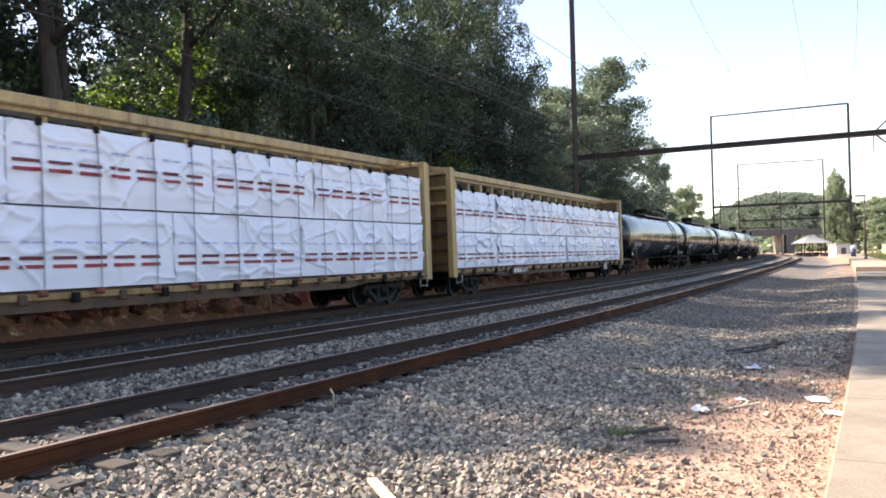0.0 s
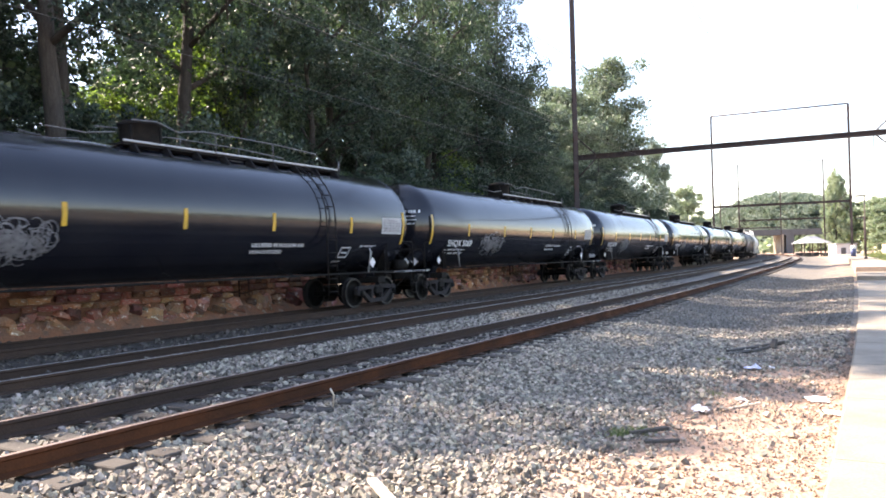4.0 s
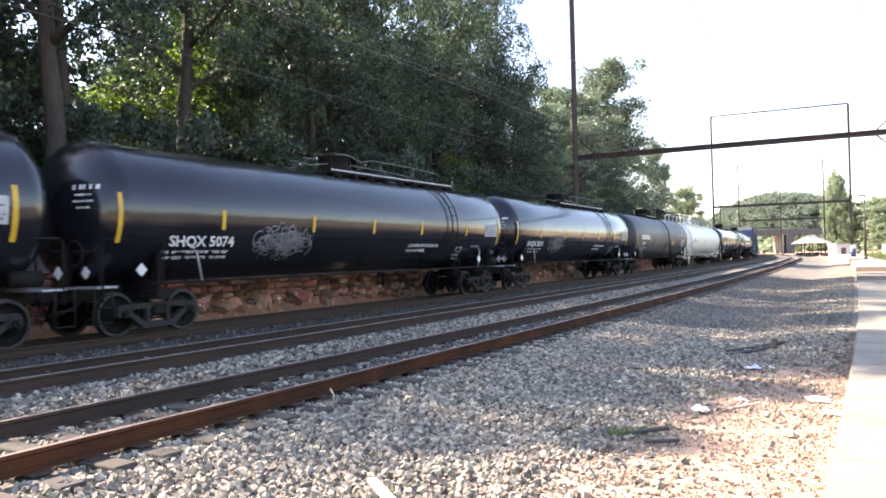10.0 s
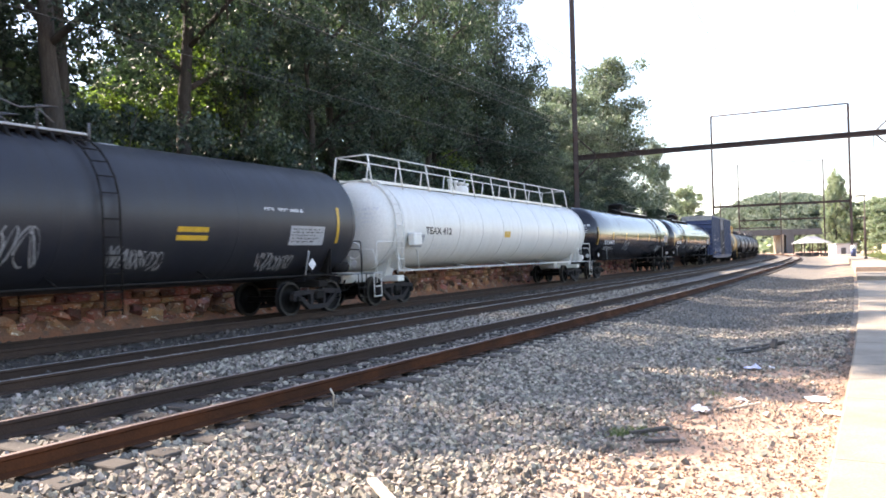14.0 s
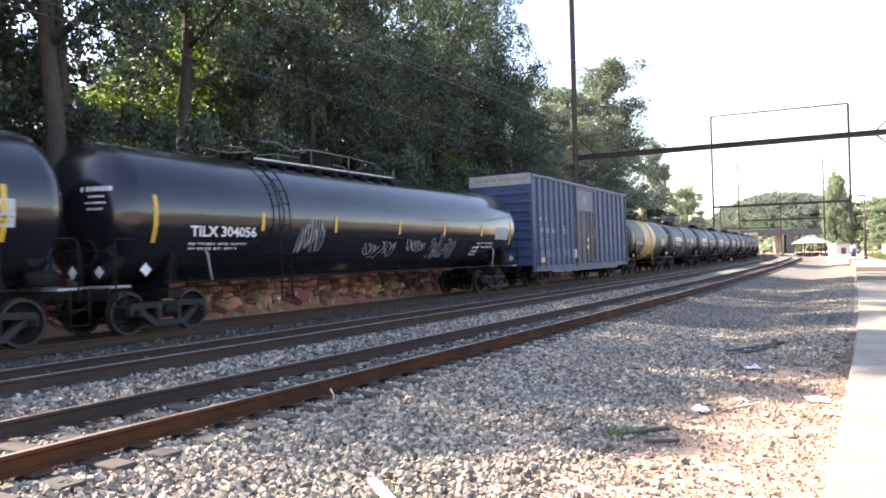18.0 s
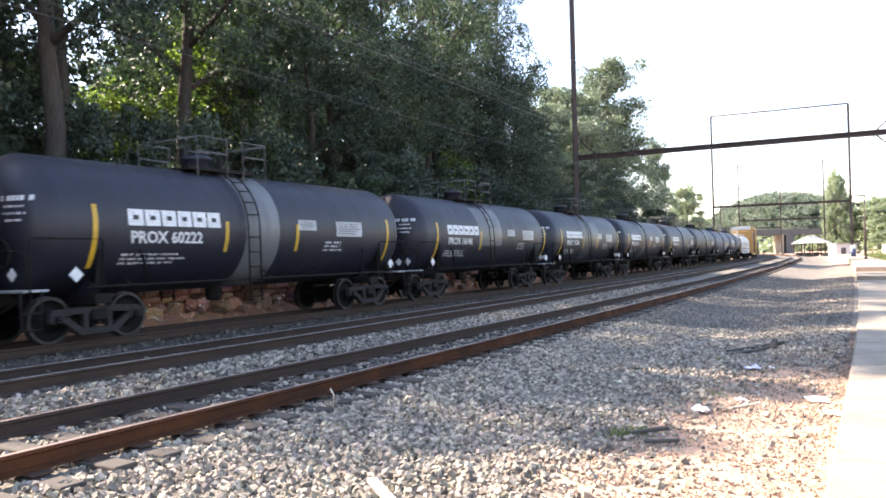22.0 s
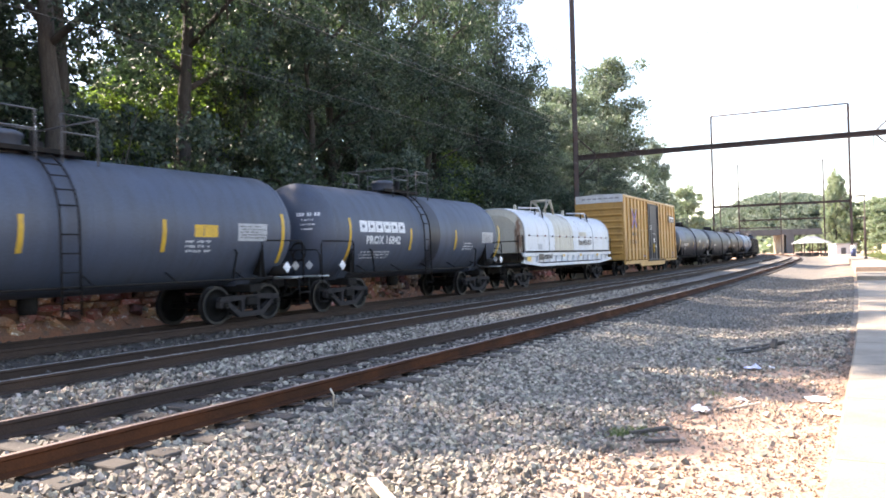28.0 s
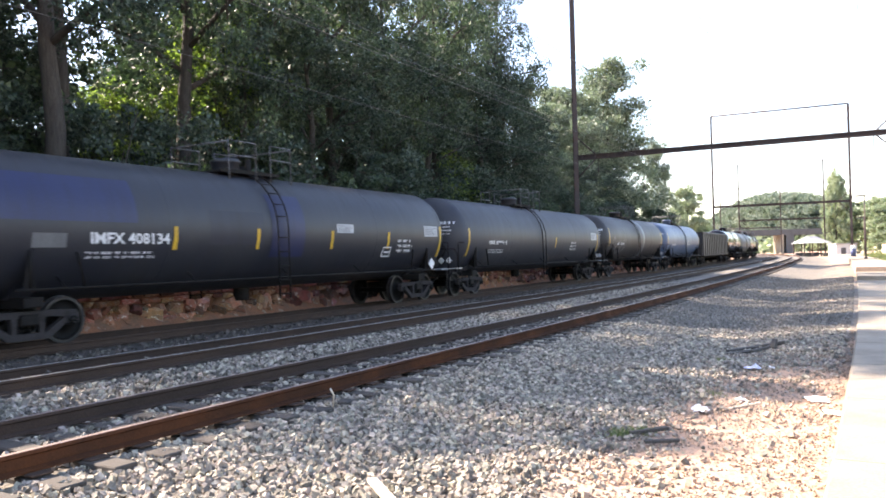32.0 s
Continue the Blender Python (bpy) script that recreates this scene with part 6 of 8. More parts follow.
    for i in range(10):
        hh_ = 0.27 if i in (0, 4, 5, 6, 7, 8, 9) else 0.2
        xa = X(9.65) + i * 0.225
        for u0, u1, v0, v1 in ((0.0, 0.05, 0.0, 1.0), (0.05, 0.16, 0.8, 1.0), (0.05, 0.16, 0.0, 0.2), (0.11, 0.16, 0.2, 0.8)):
            part("name_block", mark(Shape(), side2, xa + u0, xa + u1, 1.95 + v0 * hh_, 1.95 + v1 * hh_, 0.01), BLACK_INK, car, "black block of the maker's name")
    for px in (6.9, 9.6, 12.6):
        part("reflector", mark(Shape(), side, X(px), X(px + 0.38), 1.36, 1.48), YELLOW_BAR, car, "yellow reflector strip")
    part("repaint_patch", mark(Shape(), side2, X(9.7), X(11.0), 2.4, 2.62, 0.008), PAINT_CREAM_COIL, car, "cream repaint patch")
    part("repaint_patch", mark(Shape(), side2, X(3.7), X(4.25), 1.72, 1.98, 0.008), DECAL_GREY, car, "pale grey repaint patch")
    part("data_board", mark(Shape(), side, X(2.2), X(2.75), 1.15, 1.4), YELLOW_BAR, car, "yellow reflector panel")
    car["sig"], car["tc"] = (sig0 + sig1) / 2, tc
    return car


RUST_WINCH = surface("rusty_winch", (0.25, 0.07, 0.05), (0.1, 0.05, 0.04), rough=0.8, scale=8, fine=40)


def lumber_car(sig0, sig1, seed, tiers, back=0.95):
    """Centre-beam flat car with wrapped lumber on both sides."""
    car = thing("lumber_car", "ochre centre-beam lumber car loaded with white wrapped bundles", "flat car", "cars of the freight train")
    h = (sig1 - sig0) / 2
    tc = h - 3.1
    rng = random.Random(seed)
    x0, x1 = -h + 0.95, h - back
    common_underframe(car, h, tc, 0.85, STEEL_BLACK)
    deck = Shape().box((0, 0, 0.98), (x1 - x0, 2.7, 0.14), 0.01)
    part("deck", deck, PAINT_SILL, car)
    for sd in (-1, 1):
        part("side_sill", Shape().box((0, sd * 1.42, 0.94), (x1 - x0, 0.09, 0.13), 0.015), PAINT_OCHRE_WORN, car, "worn ochre side sill")
        part("lower_sill", Shape().prism([(x0, 0.872), (x0, 0.78), (x0 + 3.5, 0.78), (x0 + 4.4, 0.66), (x1 - 4.4, 0.66), (x1 - 3.5, 0.78), (x1, 0.78), (x1, 0.872)], sd * 1.36 - 0.03, sd * 1.36 + 0.03), PAINT_SILL, car, "rust-dark lower sill")
        for i in range(22):
            xx = x0 + 0.6 + i * (x1 - x0 - 1.2) / 21
            part("stake_pocket", Shape().box((xx, sd * 1.5, 0.9), (0.16, 0.1, 0.2), 0.02), STEEL_BLACK if i % 2 else PAINT_SILL, car)
    beam = Shape().box((0, 0, 4.78), (x1 - x0, 0.85, 0.24), 0.03)
    beam.box((0, 0, 4.62), (x1 - x0, 0.5, 0.12), 0.01)
    part("top_chord", beam, PAINT_OCHRE, car, "ochre top beam")
    for i in range(19):
        xx = x0 + 0.6 + i * (x1 - x0 - 1.2) / 18
        part("centre_post", Shape().box((xx, 0, 2.8), (0.16, 0.3, 3.6), 0.02), PAINT_OCHRE, car)
    for k, xe in ((-1, x0), (1, x1)):
        bulk = part("bulkhead", Shape().box((xe, 0, 2.8), (0.08, 2.9, 3.65), 0.02), PAINT_BULKHEAD, car, "rust-stained ochre end bulkhead")
        for sd in (-1, 1):
            part("corner_post", Shape().prism([(xe - 0.16, sd * 1.34), (xe + 0.16, sd * 1.34), (xe + 0.16, sd * 1.54), (xe - 0.16, sd * 1.54)], 0.75, 4.66, "xy"), PAINT_OCHRE, bulk)
        for i in range(7):
            part("bulkhead_rib", Shape().box((xe + k * 0.1, 0, 1.25 + i * 0.55), (0.2, 2.7, 0.12), 0.01), PAINT_OCHRE if i > 3 else PAINT_SILL, bulk)
        part("bulkhead_post", Shape().box((xe + k * 0.14, 0, 2.8), (0.2, 0.4, 3.65), 0.02), PAINT_OCHRE, bulk)
        part("bulkhead_cap", Shape().box((xe, 0, 4.66), (0.3, 3.05, 0.14), 0.02).prism([(0.42, 4.9), (-0.42, 4.9), (-1.5, 4.7), (1.5, 4.7)], xe - 0.1, xe + 0.1, "yz"), PAINT_OCHRE, bulk)
        for sd in (-1, 1):
            car_ladder(car, xe - k * 0.35, sd * 1.5, 0.5, 1.0, GALV)
    # wrapped bundles, two tiers on each side
    for sd in (-1, 1):
        for tier, (z0, z1) in enumerate(tiers):
            xx = x0 + 0.28
            while xx < x1 - 1.2:
                ln = min(rng.choice((3.66, 4.3, 4.9)), x1 - 0.25 - xx)
                if x1 - 0.25 - xx - ln < 1.5:
                    ln = x1 - 0.25 - xx
                wdt = 1.02
                y0 = sd * 0.44
                nx, nz = (max(8, int(ln / 0.042)), 36) if sd < 0 else (8, 3)
                vs, fs = [], []
                seed_v = rng.uniform(0, 50)
                for i in range(nx + 1):
                    for j in range(nz + 1):
                        u, v = i / nx, j / nz
                        px, pz = xx + 0.02 + u * (ln - 0.04), z0 + v * (z1 - z0)
                        warp = noise.noise((px * 0.8 + seed_v, pz * 0.9, sd))
                        f1 = 1 - abs(noise.noise((px * 0.42 - pz * 0.85 + warp * 0.7 + seed_v, px * 0.2 + pz * 0.2, sd * 3)))
                        f2 = 1 - abs(noise.noise((px * 0.5 + pz * 0.8 + warp * 0.8 - seed_v, px * 0.2 - pz * 0.2, sd * 5)))
                        f3 = 1 - abs(noise.noise((px * 0.3 - pz * 0.2 + warp * 0.6, pz * 0.9 + seed_v, sd * 7)))
                        e = 0.02 * warp + 0.1 * f1 ** 34 + 0.09 * f2 ** 34 + 0.05 * f3 ** 34 - 0.03
                        pin = min(1, 6 * min(u, 1 - u)) * min(1, 5 * min(v, 1 - v))
                        vs.append((px, sd * (1.46 + 0.03 * pin + e * 0.8), pz))
                m = nz + 1
                fs = [(i * m + j, i * m + j + 1, (i + 1) * m + j + 1, (i + 1) * m + j) for i in range(nx) for j in range(nz)]
                b = Shape().add(vs, fs, True)
                b.box((xx + ln / 2, sd * (0.44 + wdt / 2 - 0.02), (z0 + z1) / 2), (ln - 0.02, wdt - 0.06, z1 - z0 - 0.01), 0.03)
                bundle = part("lumber_pack", b, WRAP, car, "white plastic-wrapped pack of lumber")
                
                def lay(name, ink, a, b_, c, d):
                    n = 5
                    pts = []
                    for i in range(n + 1):
                        for zz in (c, d):
                            px = a + (b_ - a) * i / n
                            best = int(round((px - xx - 0.02) / (ln - 0.04) * nx))
                            bz = int(round((zz - z0) / (z1 - z0) * nz))
                            q = vs[max(0, min(nx, best)) * m + max(0, min(nz, bz))]
                            pts.append((px, q[1] + sd * 0.028, zz))
                    part(name, Shape().add(pts, [(2 * i, 2 * i + 1, 2 * i + 3, 2 * i + 2) for i in range(n)]), ink, bundle)
                q = xx + 0.1
                zr = z0 + (z1 - z0) * (0.5 if tier else 0.36)
                while sd < 0 and q < xx + ln - 0.5:
                    lay("printed_bar", MAROON_INK, q, q + 0.5, zr, zr + 0.065)
                    lay("printed_bar", RED_INK, q, q + 0.5, zr - 0.16, zr - 0.09)
                    lay("printed_line", FAINT_BLUE, q + 0.02, q + 0.2, zr + 0.3, zr + 0.35)
                    lay("printed_line", FAINT_BLUE, q + 0.25, q + 0.5, zr + 0.3, zr + 0.34)
                    q += 0.66
                xx += ln
        # straps
        q = x0 + 0.75
        while q < x1 - 0.3:
            sh = Shape()
            sh.add([(q + a, sd * y, z) for z, y in ((1.06, 1.54), (1.7, 1.555), (tiers[0][1], 1.54), (3.2, 1.555), (tiers[1][1] + 0.01, 1.5), (4.5, 0.46)) for a in (-0.015, 0.015)], [(2 * i, 2 * i + 1, 2 * i + 3, 2 * i + 2) for i in range(5)])
            part("strap", sh, STRAP, car)
            part("corner_protector", Shape().box((q, sd * 1.49, tiers[1][1]), (0.1, 0.12, 0.14), 0.02), STEEL_BLACK, car)
            part("winch", Shape().box((q, sd * 1.5, 1.0), (0.2, 0.12, 0.13), 0.04), RUST_WINCH, car, "rusty red strap winch")
            q += rng.choice((1.05, 1.2, 1.35))
    car["sig"], car["tc"] = (sig0 + sig1) / 2, tc
    return car


def gondola(sig0, sig1):
    car = thing("gondola", "black high-sided gondola car", "gondola", "cars of the freight train")
    h = (sig1 - sig0) / 2
    tc = h - 3.0
    common_underframe(car, h, tc, 0.9, STEEL_BLACK)
    x0, x1 = -h + 0.8, h - 0.8
    for sd in (-1, 1):
        part("side_wall", Shape().box(((x0 + x1) / 2, sd * 1.45, 2.1), (x1 - x0, 0.08, 2.3), 0.01).box(((x0 + x1) / 2, sd * 1.47, 3.25), (x1 - x0, 0.14, 0.14), 0.02), PAINT_BROWN, car)
        for i in range(15):
            part("side_post", Shape().box((x0 + 0.1 + (x1 - x0 - 0.2) * i / 14, sd * 1.52, 2.1), (0.14, 0.1, 2.25), 0.02), PAINT_BROWN, car)
    for xe in (x0, x1):
        part("end_wall", Shape().box((xe, 0, 2.1), (0.1, 2.9, 2.3), 0.01).box((xe, 0, 3.25), (0.16, 2.95, 0.14), 0.02), PAINT_BROWN, car)
    part("floor_plate", Shape().box((0, 0, 1.1), (x1 - x0, 2.8, 0.1)), STEEL_BLACK, car)
    car["sig"], car["tc"] = (sig0 + sig1) / 2, tc
    return car


SMUDGE_INK = surface("scrubbed_paint", (0.17, 0.175, 0.185), (0.07, 0.07, 0.078), rough=0.6, scale=6, fine=30, amount=0.9, bump=0.0)
def sill_plates(car):
    """The black number plate and the framed data board on a lumber car's sill."""
    end, mid_board = 11.90 - car["sig"], 23.86 - car["sig"]
    side = Flat(-1.58)
    plate = part("number_plate", Shape().box((end - 0.8, -1.53, 0.84), (1.7, 0.09, 0.27), 0.01), BLACK_INK, car, "black plate with white numerals")
    part("lettering", word(Shape(), side, "671", end - 0.55, 0.76, 0.17, 0.5, 0.004), WHITE_INK, plate, "white numerals")
    for k in range(3):
        part("plate_bar", mark(Shape(), side, end - 1.5 + 0.3 * k, end - 1.3 + 0.3 * k, 0.76, 0.93, 0.004), WHITE_INK, plate)
    board = part("data_board", Shape().box((mid_board, -1.53, 0.74), (0.62, 0.09, 0.36), 0.01), BLACK_INK, car, "framed data board on the sill")
    for a, b, c, e in ((-0.3, 0.3, 0.0, 0.03), (-0.3, 0.3, 0.31, 0.34), (-0.3, -0.27, 0.03, 0.31), (0.27, 0.3, 0.03, 0.31), (-0.22, 0.22, 0.08, 0.13), (-0.22, 0.22, 0.18, 0.24)):
        part("board_line", mark(Shape(), side, mid_board + a, mid_board + b, 0.57 + c, 0.57 + e, 0.004), WHITE_INK, board)


TRAIN = [lumber_car(-21.2, 4.1, 21, ((1.07, 2.6), (2.64, 4.16))), lumber_car(4.1, 29.05, 22, ((1.07, 2.37), (2.41, 3.97)), 1.25)]
sill_plates(TRAIN[1])
EDGES = (29.05, 49.5, 69.8, 90.05, 110.3, 130.5, 150.75)
NUMBERS = ("SHQX 5073", "SHQX 5069", "SHQX 5070", "SHQX 5068", "SHQX 5074", "SHQX 5071")
for i in range(6):
    TRAIN.append(tank_car("tank_car", "glossy black pressure tank car with yellow stripes and a top walkway", EDGES[i], EDGES[i + 1], 1.55, 2.62, PAINT_BLACK, bars=(0.75, 3.6, 6.95, 9.87, 12.75, 16.05, 18.87),
                          words=((NUMBERS[i], 2.1, 1.88, 0.25, 1.95), ("LIQUEFIED PETROLEUM GAS", 12.1, 1.86, 0.1, 2.0), ("NON-ODORIZED", 12.1, 1.7, 0.1, 1.2)),
                          prints=((1.95, 1.72, 2.2, 0.07, 2), (16.7, 1.85, 0.8, 0.06, 1), (15.7, 1.42, 0.5, 0.05, 1)), smudges=((4.6, 1.5, 2.6, 0.95),),
                          label_at=((17.65, 1.1, 2.25, 0.5),), placards=((17.2, 1.5, 0.16), (1.3, 1.5, 0.14)), seed=30 + i, hood=(9.05, 16.75), ladder_at=14.95, shift=0.42 if i == 0 else 0.0))
TRAIN.append(tank_car("tank_car", "dusty dark grey tank car with a white block name and graffiti", 150.75, 171.1, 1.61, 2.56, PAINT_COAL, bars=(1.2, 5.15, 18.6), names=((2.4, 2.36, 0.3, 2.45),), words=(("28840", 2.75, 1.98, 0.22, 0.95),),
                      prints=((2.2, 1.75, 2.2, 0.06, 2), (15.6, 2.75, 1.6, 0.09, 1)), scribbles=((4.2, 1.5, 5.6, 0.9, 12), (1.5, 1.7, 1.2, 0.6, 4), (11.3, 1.45, 1.4, 0.5, 5), (15.6, 1.3, 1.4, 0.45, 5)), patches=((12.9, 13.8, 2.0, 2.3, YELLOW_BAR),), label_at=((16.6, 1.4, 1.9, 0.5),), placards=((1.0, 1.5, 0.14), (17.6, 1.5, 0.16)), seed=40, hood=(8.5, 11.5)))
TRAIN.append(tank_car("tank_car", "white tank car with a full-length top handrail", 171.1, 193.3, 1.44, 2.60, PAINT_WHITE_TANK, seam=1.35, kind="full", ink=BLACK_INK, words=(("TEAX 412", 3.5, 2.3, 0.24, 1.9),), prints=((16.8, 2.45, 0.5, 0.2, 2), (4.0, 1.9, 1.6, 0.06, 2)), patches=((10.2, 10.8, 2.25, 2.5, YELLOW_BAR),), sill_paint=PAINT_WHITE_TANK, rail_mat=PAINT_WHITE_TANK, seed=41, label_at=((2.7, 0.75, 1.85, 0.42),)))
TRAIN.append(tank_car("tank_car", "shiny black tank car with yellow stripes", 193.3, 214.6, 1.57, 2.6, PAINT_BLACK, bars=(0.9, 4.0, 7.1, 10.1, 13.4, 16.6, 19.4), words=(("TILX 304075", 2.2, 2.0, 0.24, 2.2),), prints=((2.4, 1.8, 2.2, 0.06, 2), (16.2, 1.85, 1.4, 0.07, 3)), scribbles=((6.8, 1.65, 1.2, 0.6, 4),), label_at=((18.4, 1.2, 2.2, 0.5),), placards=((1.1, 1.5, 0.14),), seed=42, hood=(9.6, 16.8)))
TRAIN.append(tank_car("tank_car", "shiny black tank car with graffiti along the lower side", 214.6, 235.8, 1.57, 2.6, PAINT_BLACK, bars=(1.3, 4.6, 7.6, 11.0, 14.0, 17.0, 19.8), words=(("TILX 304056", 2.3, 2.1, 0.24, 2.1),), prints=((2.3, 1.9, 2.0, 0.06, 2), (16.8, 1.95, 1.6, 0.08, 2)), scribbles=((6.0, 1.75, 1.1, 1.0, 4), (9.2, 1.6, 1.7, 0.5, 4), (11.6, 1.7, 1.2, 0.4, 4), (13.2, 1.5, 1.8, 0.8, 6)), label_at=((18.3, 1.2, 2.15, 0.5),), placards=((1.1, 1.5, 0.14),), seed=43, hood=(5.4, 12.2), ladder_at=5.3, dome_at=8.8))
TRAIN.append(blue_boxcar())
TRAIN.append(tank_car("tank_car", "brown-black tank car with a stained yellow centre band", 254.2, 267.4, 1.45, 2.39, PAINT_BROWN, kind="short", hood=(5.95,), bars=(1.2, 9.7, 11.8), band=(4.45, 7.85, PAINT_BAND), patches=((4.6, 5.2, 2.2, 3.3, PAINT_CHALK), (6.55, 7.15, 1.85, 2.85, PAINT_CHALK), (7.25, 7.6, 1.7, 2.3, PAINT_CHALK)), words=(("TILX 135314", 2.15, 1.98, 0.26, 1.7),), prints=((2.15, 1.75, 1.7, 0.06, 3), (8.5, 1.9, 0.8, 0.06, 1)), label_at=((9.9, 1.2, 1.95, 0.5),), seed=44, rail_mat=PAINT_BAND, placards=((1.0, 1.4, 0.14),)))
PEDGE = (267.4, 281.1, 294.0, 307.1, 321.0, 334.0, 347.6, 361.0, 373.9)
PNUM = ("PROX 60222", "PROX 16146", "PROX 16296", "PROX 60212", "PROX 16570", "", "", "PROX 16842")
PSTYLE = ((PAINT_NAVY, (5.95, 7.15, PAINT_PATCH)), (PAINT_NAVY, None), (PAINT_NAVY, None), (PAINT_NAVY, (5.4, 6.6, PAINT_DPATCH)), (PAINT_GREY, None), (PAINT_GREY, None), (PAINT_SLATE, None), (PAINT_SLATE, None))
PLABEL = ("black tank car with a pale band and white block name", "black tank car with a grey patch and white block name", "black tank car with grey spill patches and white block name", "black tank car with a grey band and white block name", "grey tank car with yellow side arcs", "dull grey tank car with a small emblem", "slate-blue tank car with orange side arcs", "slate-blue tank car with white block name")
for i in range(8):
    pt, bd = PSTYLE[i]
    ptch = {1: ((5.1, 7.3, 1.9, 3.4, PAINT_PATCH),), 2: ((5.3, 6.6, 1.2, 3.3, PAINT_DPATCH), (6.9, 8.2, 1.9, 3.2, PAINT_DPATCH)), 4: ((5.6, 7.4, 1.8, 3.5, PAINT_SLATE),), 5: ((6.2, 8.2, 1.7, 3.2, PAINT_DPATCH),), 6: ((9.25, 9.95, 2.08, 2.36, YELLOW_BAR),), 7: ((6.4, 7.2, 1.2, 3.6, PAINT_NAVY),)}.get(i, ())
    TRAIN.append(tank_car("tank_car", PLABEL[i], PEDGE[i], PEDGE[i + 1], 1.44, 2.32, pt, kind="short", hood=(6.0,), bars=((1.75, 5.3, 7.85, 12.2) if i != 1 else (1.75, 5.3, 12.2)) if i < 4 else (1.75, 5.2, 8.4, 12.2), band=bd, patches=ptch, bar_z=(1.75, 2.45),
                          names=((2.52 if i < 4 else 2.25, 2.3, 0.34, 2.6),) if i not in (5, 6) else (), words=((PNUM[i], 2.6, 1.95, 0.25, 1.95),) if PNUM[i] else (), prints=((2.4, 1.68, 1.9, 0.05, 3), (9.0, 1.95, 0.9, 0.06, 3)), label_at=((9.55, 1.25, 2.15, 0.42), (7.9, 0.75, 2.3, 0.27)) if i < 4 else ((10.6, 1.0, 2.0, 0.42),),
                          placards=((1.3, 1.45, 0.15), (12.3, 1.45, 0.15)), seed=50 + i))
TRAIN.append(coil_car())
TRAIN.append(yellow_boxcar())
TRAIN.append(tank_car("tank_car", "long dark grey tank car with navy repaint patches", 410.0, 428.1, 1.49, 2.30, PAINT_COAL, kind="short", hood=(8.5,), bars=(1.2, 5.2, 7.8, 10.8, 13.7, 17.0), patches=((1.2, 4.2, 2.35, 3.25, PAINT_BLUEPATCH), (6.2, 8.0, 1.9, 2.7, PAINT_NAVY), (8.3, 9.6, 1.6, 3.2, PAINT_BLUEPATCH), (1.9, 2.6, 1.85, 2.12, PAINT_PATCH)), words=(("IMFX 408134", 3.1, 1.93, 0.22, 1.95),), prints=((3.0, 1.72, 1.8, 0.05, 2), (14.2, 2.0, 1.0, 0.09, 3)), label_at=((11.0, 0.8, 2.25, 0.25), (15.9, 0.9, 2.2, 0.35)), placards=((16.4, 1.4, 0.2),), seed=60, bar_z=(1.8, 2.3)))
TRAIN.append(tank_car("tank_car", "long grey tank car with faint white lettering", 428.1, 447.2, 1.49, 2.30, PAINT_GREY, kind="short", hood=(8.8,), bars=(1.2, 10.8, 17.6), prints=((3.0, 1.95, 2.0, 0.16, 1), (3.0, 1.7, 1.8, 0.05, 2), (13, 2.0, 1.0, 0.09, 3)), label_at=((16.4, 1.0, 2.2, 0.4),), seed=61, bar_z=(1.8, 2.3)))
TRAIN.append(tank_car("tank_car", "brown-black tank car with a pale ring", 447.2, 464.2, 1.45, 2.4, PAINT_BROWN, kind="short", hood=(8.0,), bars=(1.2, 15.6), band=(9.5, 10.2, PAINT_PATCH), scribbles=((2, 1.4, 3, 1.0, 5),), prints=((3.0, 1.95, 2.0, 0.16, 1),), seed=62))
TRAIN.append(tank_car("tank_car", "faded blue tank car with white marks", 464.2, 481.2, 1.45, 2.4, PAINT_BLUETANK, kind="short", hood=(8.2,), bars=(1.2, 15.6), prints=((3.0, 1.95, 2.0, 0.16, 1), (9, 2.2, 1.6, 0.12, 2)), seed=63))
TRAIN.append(gondola(481.2, 502.0))
for i in range(4):
    TRAIN.append(tank_car("tank_car", "far black tank car with a silver sheen", 502.0 + 17 * i, 519.0 + 17 * i, 1.5, 2.5, (PAINT_BLACK, PAINT_PATCH, PAINT_BLACK, PAINT_NAVY)[i], kind="short", hood=(8.2,), bars=(1.2, 8.0, 15.6), prints=((3.0, 1.95, 2.0, 0.16, 1),), seed=70 + i))
# ---- the wood beyond the far track, and other trees ----
def leaf_cloud(centers, radii, per, size, rng, flat=0.75, level=0.0):
    """Small leaf blades scattered in clumps, held more or less level: vertices and faces."""
    c = np.repeat(np.array(centers), per, axis=0)
    r = np.repeat(np.array(radii), per)
    n = len(c)
    d = rng.normal(size=(n, 3))
    d /= np.linalg.norm(d, axis=1)[:, None]
    d *= (rng.uniform(0.15, 1.0, n) ** 0.5)[:, None]
    d[:, 2] *= flat
    p = c + d * r[:, None]
    a = rng.normal(size=(n, 3))
    a[:, 2] *= 1 - level
    a /= np.linalg.norm(a, axis=1)[:, None]
    w = rng.normal(size=(n, 3)) * (1 - level) + np.array((0.0, 0.0, 2.0 * level))
    b = np.cross(a, w)
    b /= np.linalg.norm(b, axis=1)[:, None]
    s = size * rng.uniform(0.6, 1.4, n)
    a *= s[:, None]
    b *= (s * 0.55)[:, None]
    v = np.stack([p - a, p + b, p + a, p - b], 1).reshape(-1, 3)
    f = np.arange(n * 4).reshape(-1, 4)
    return v, f


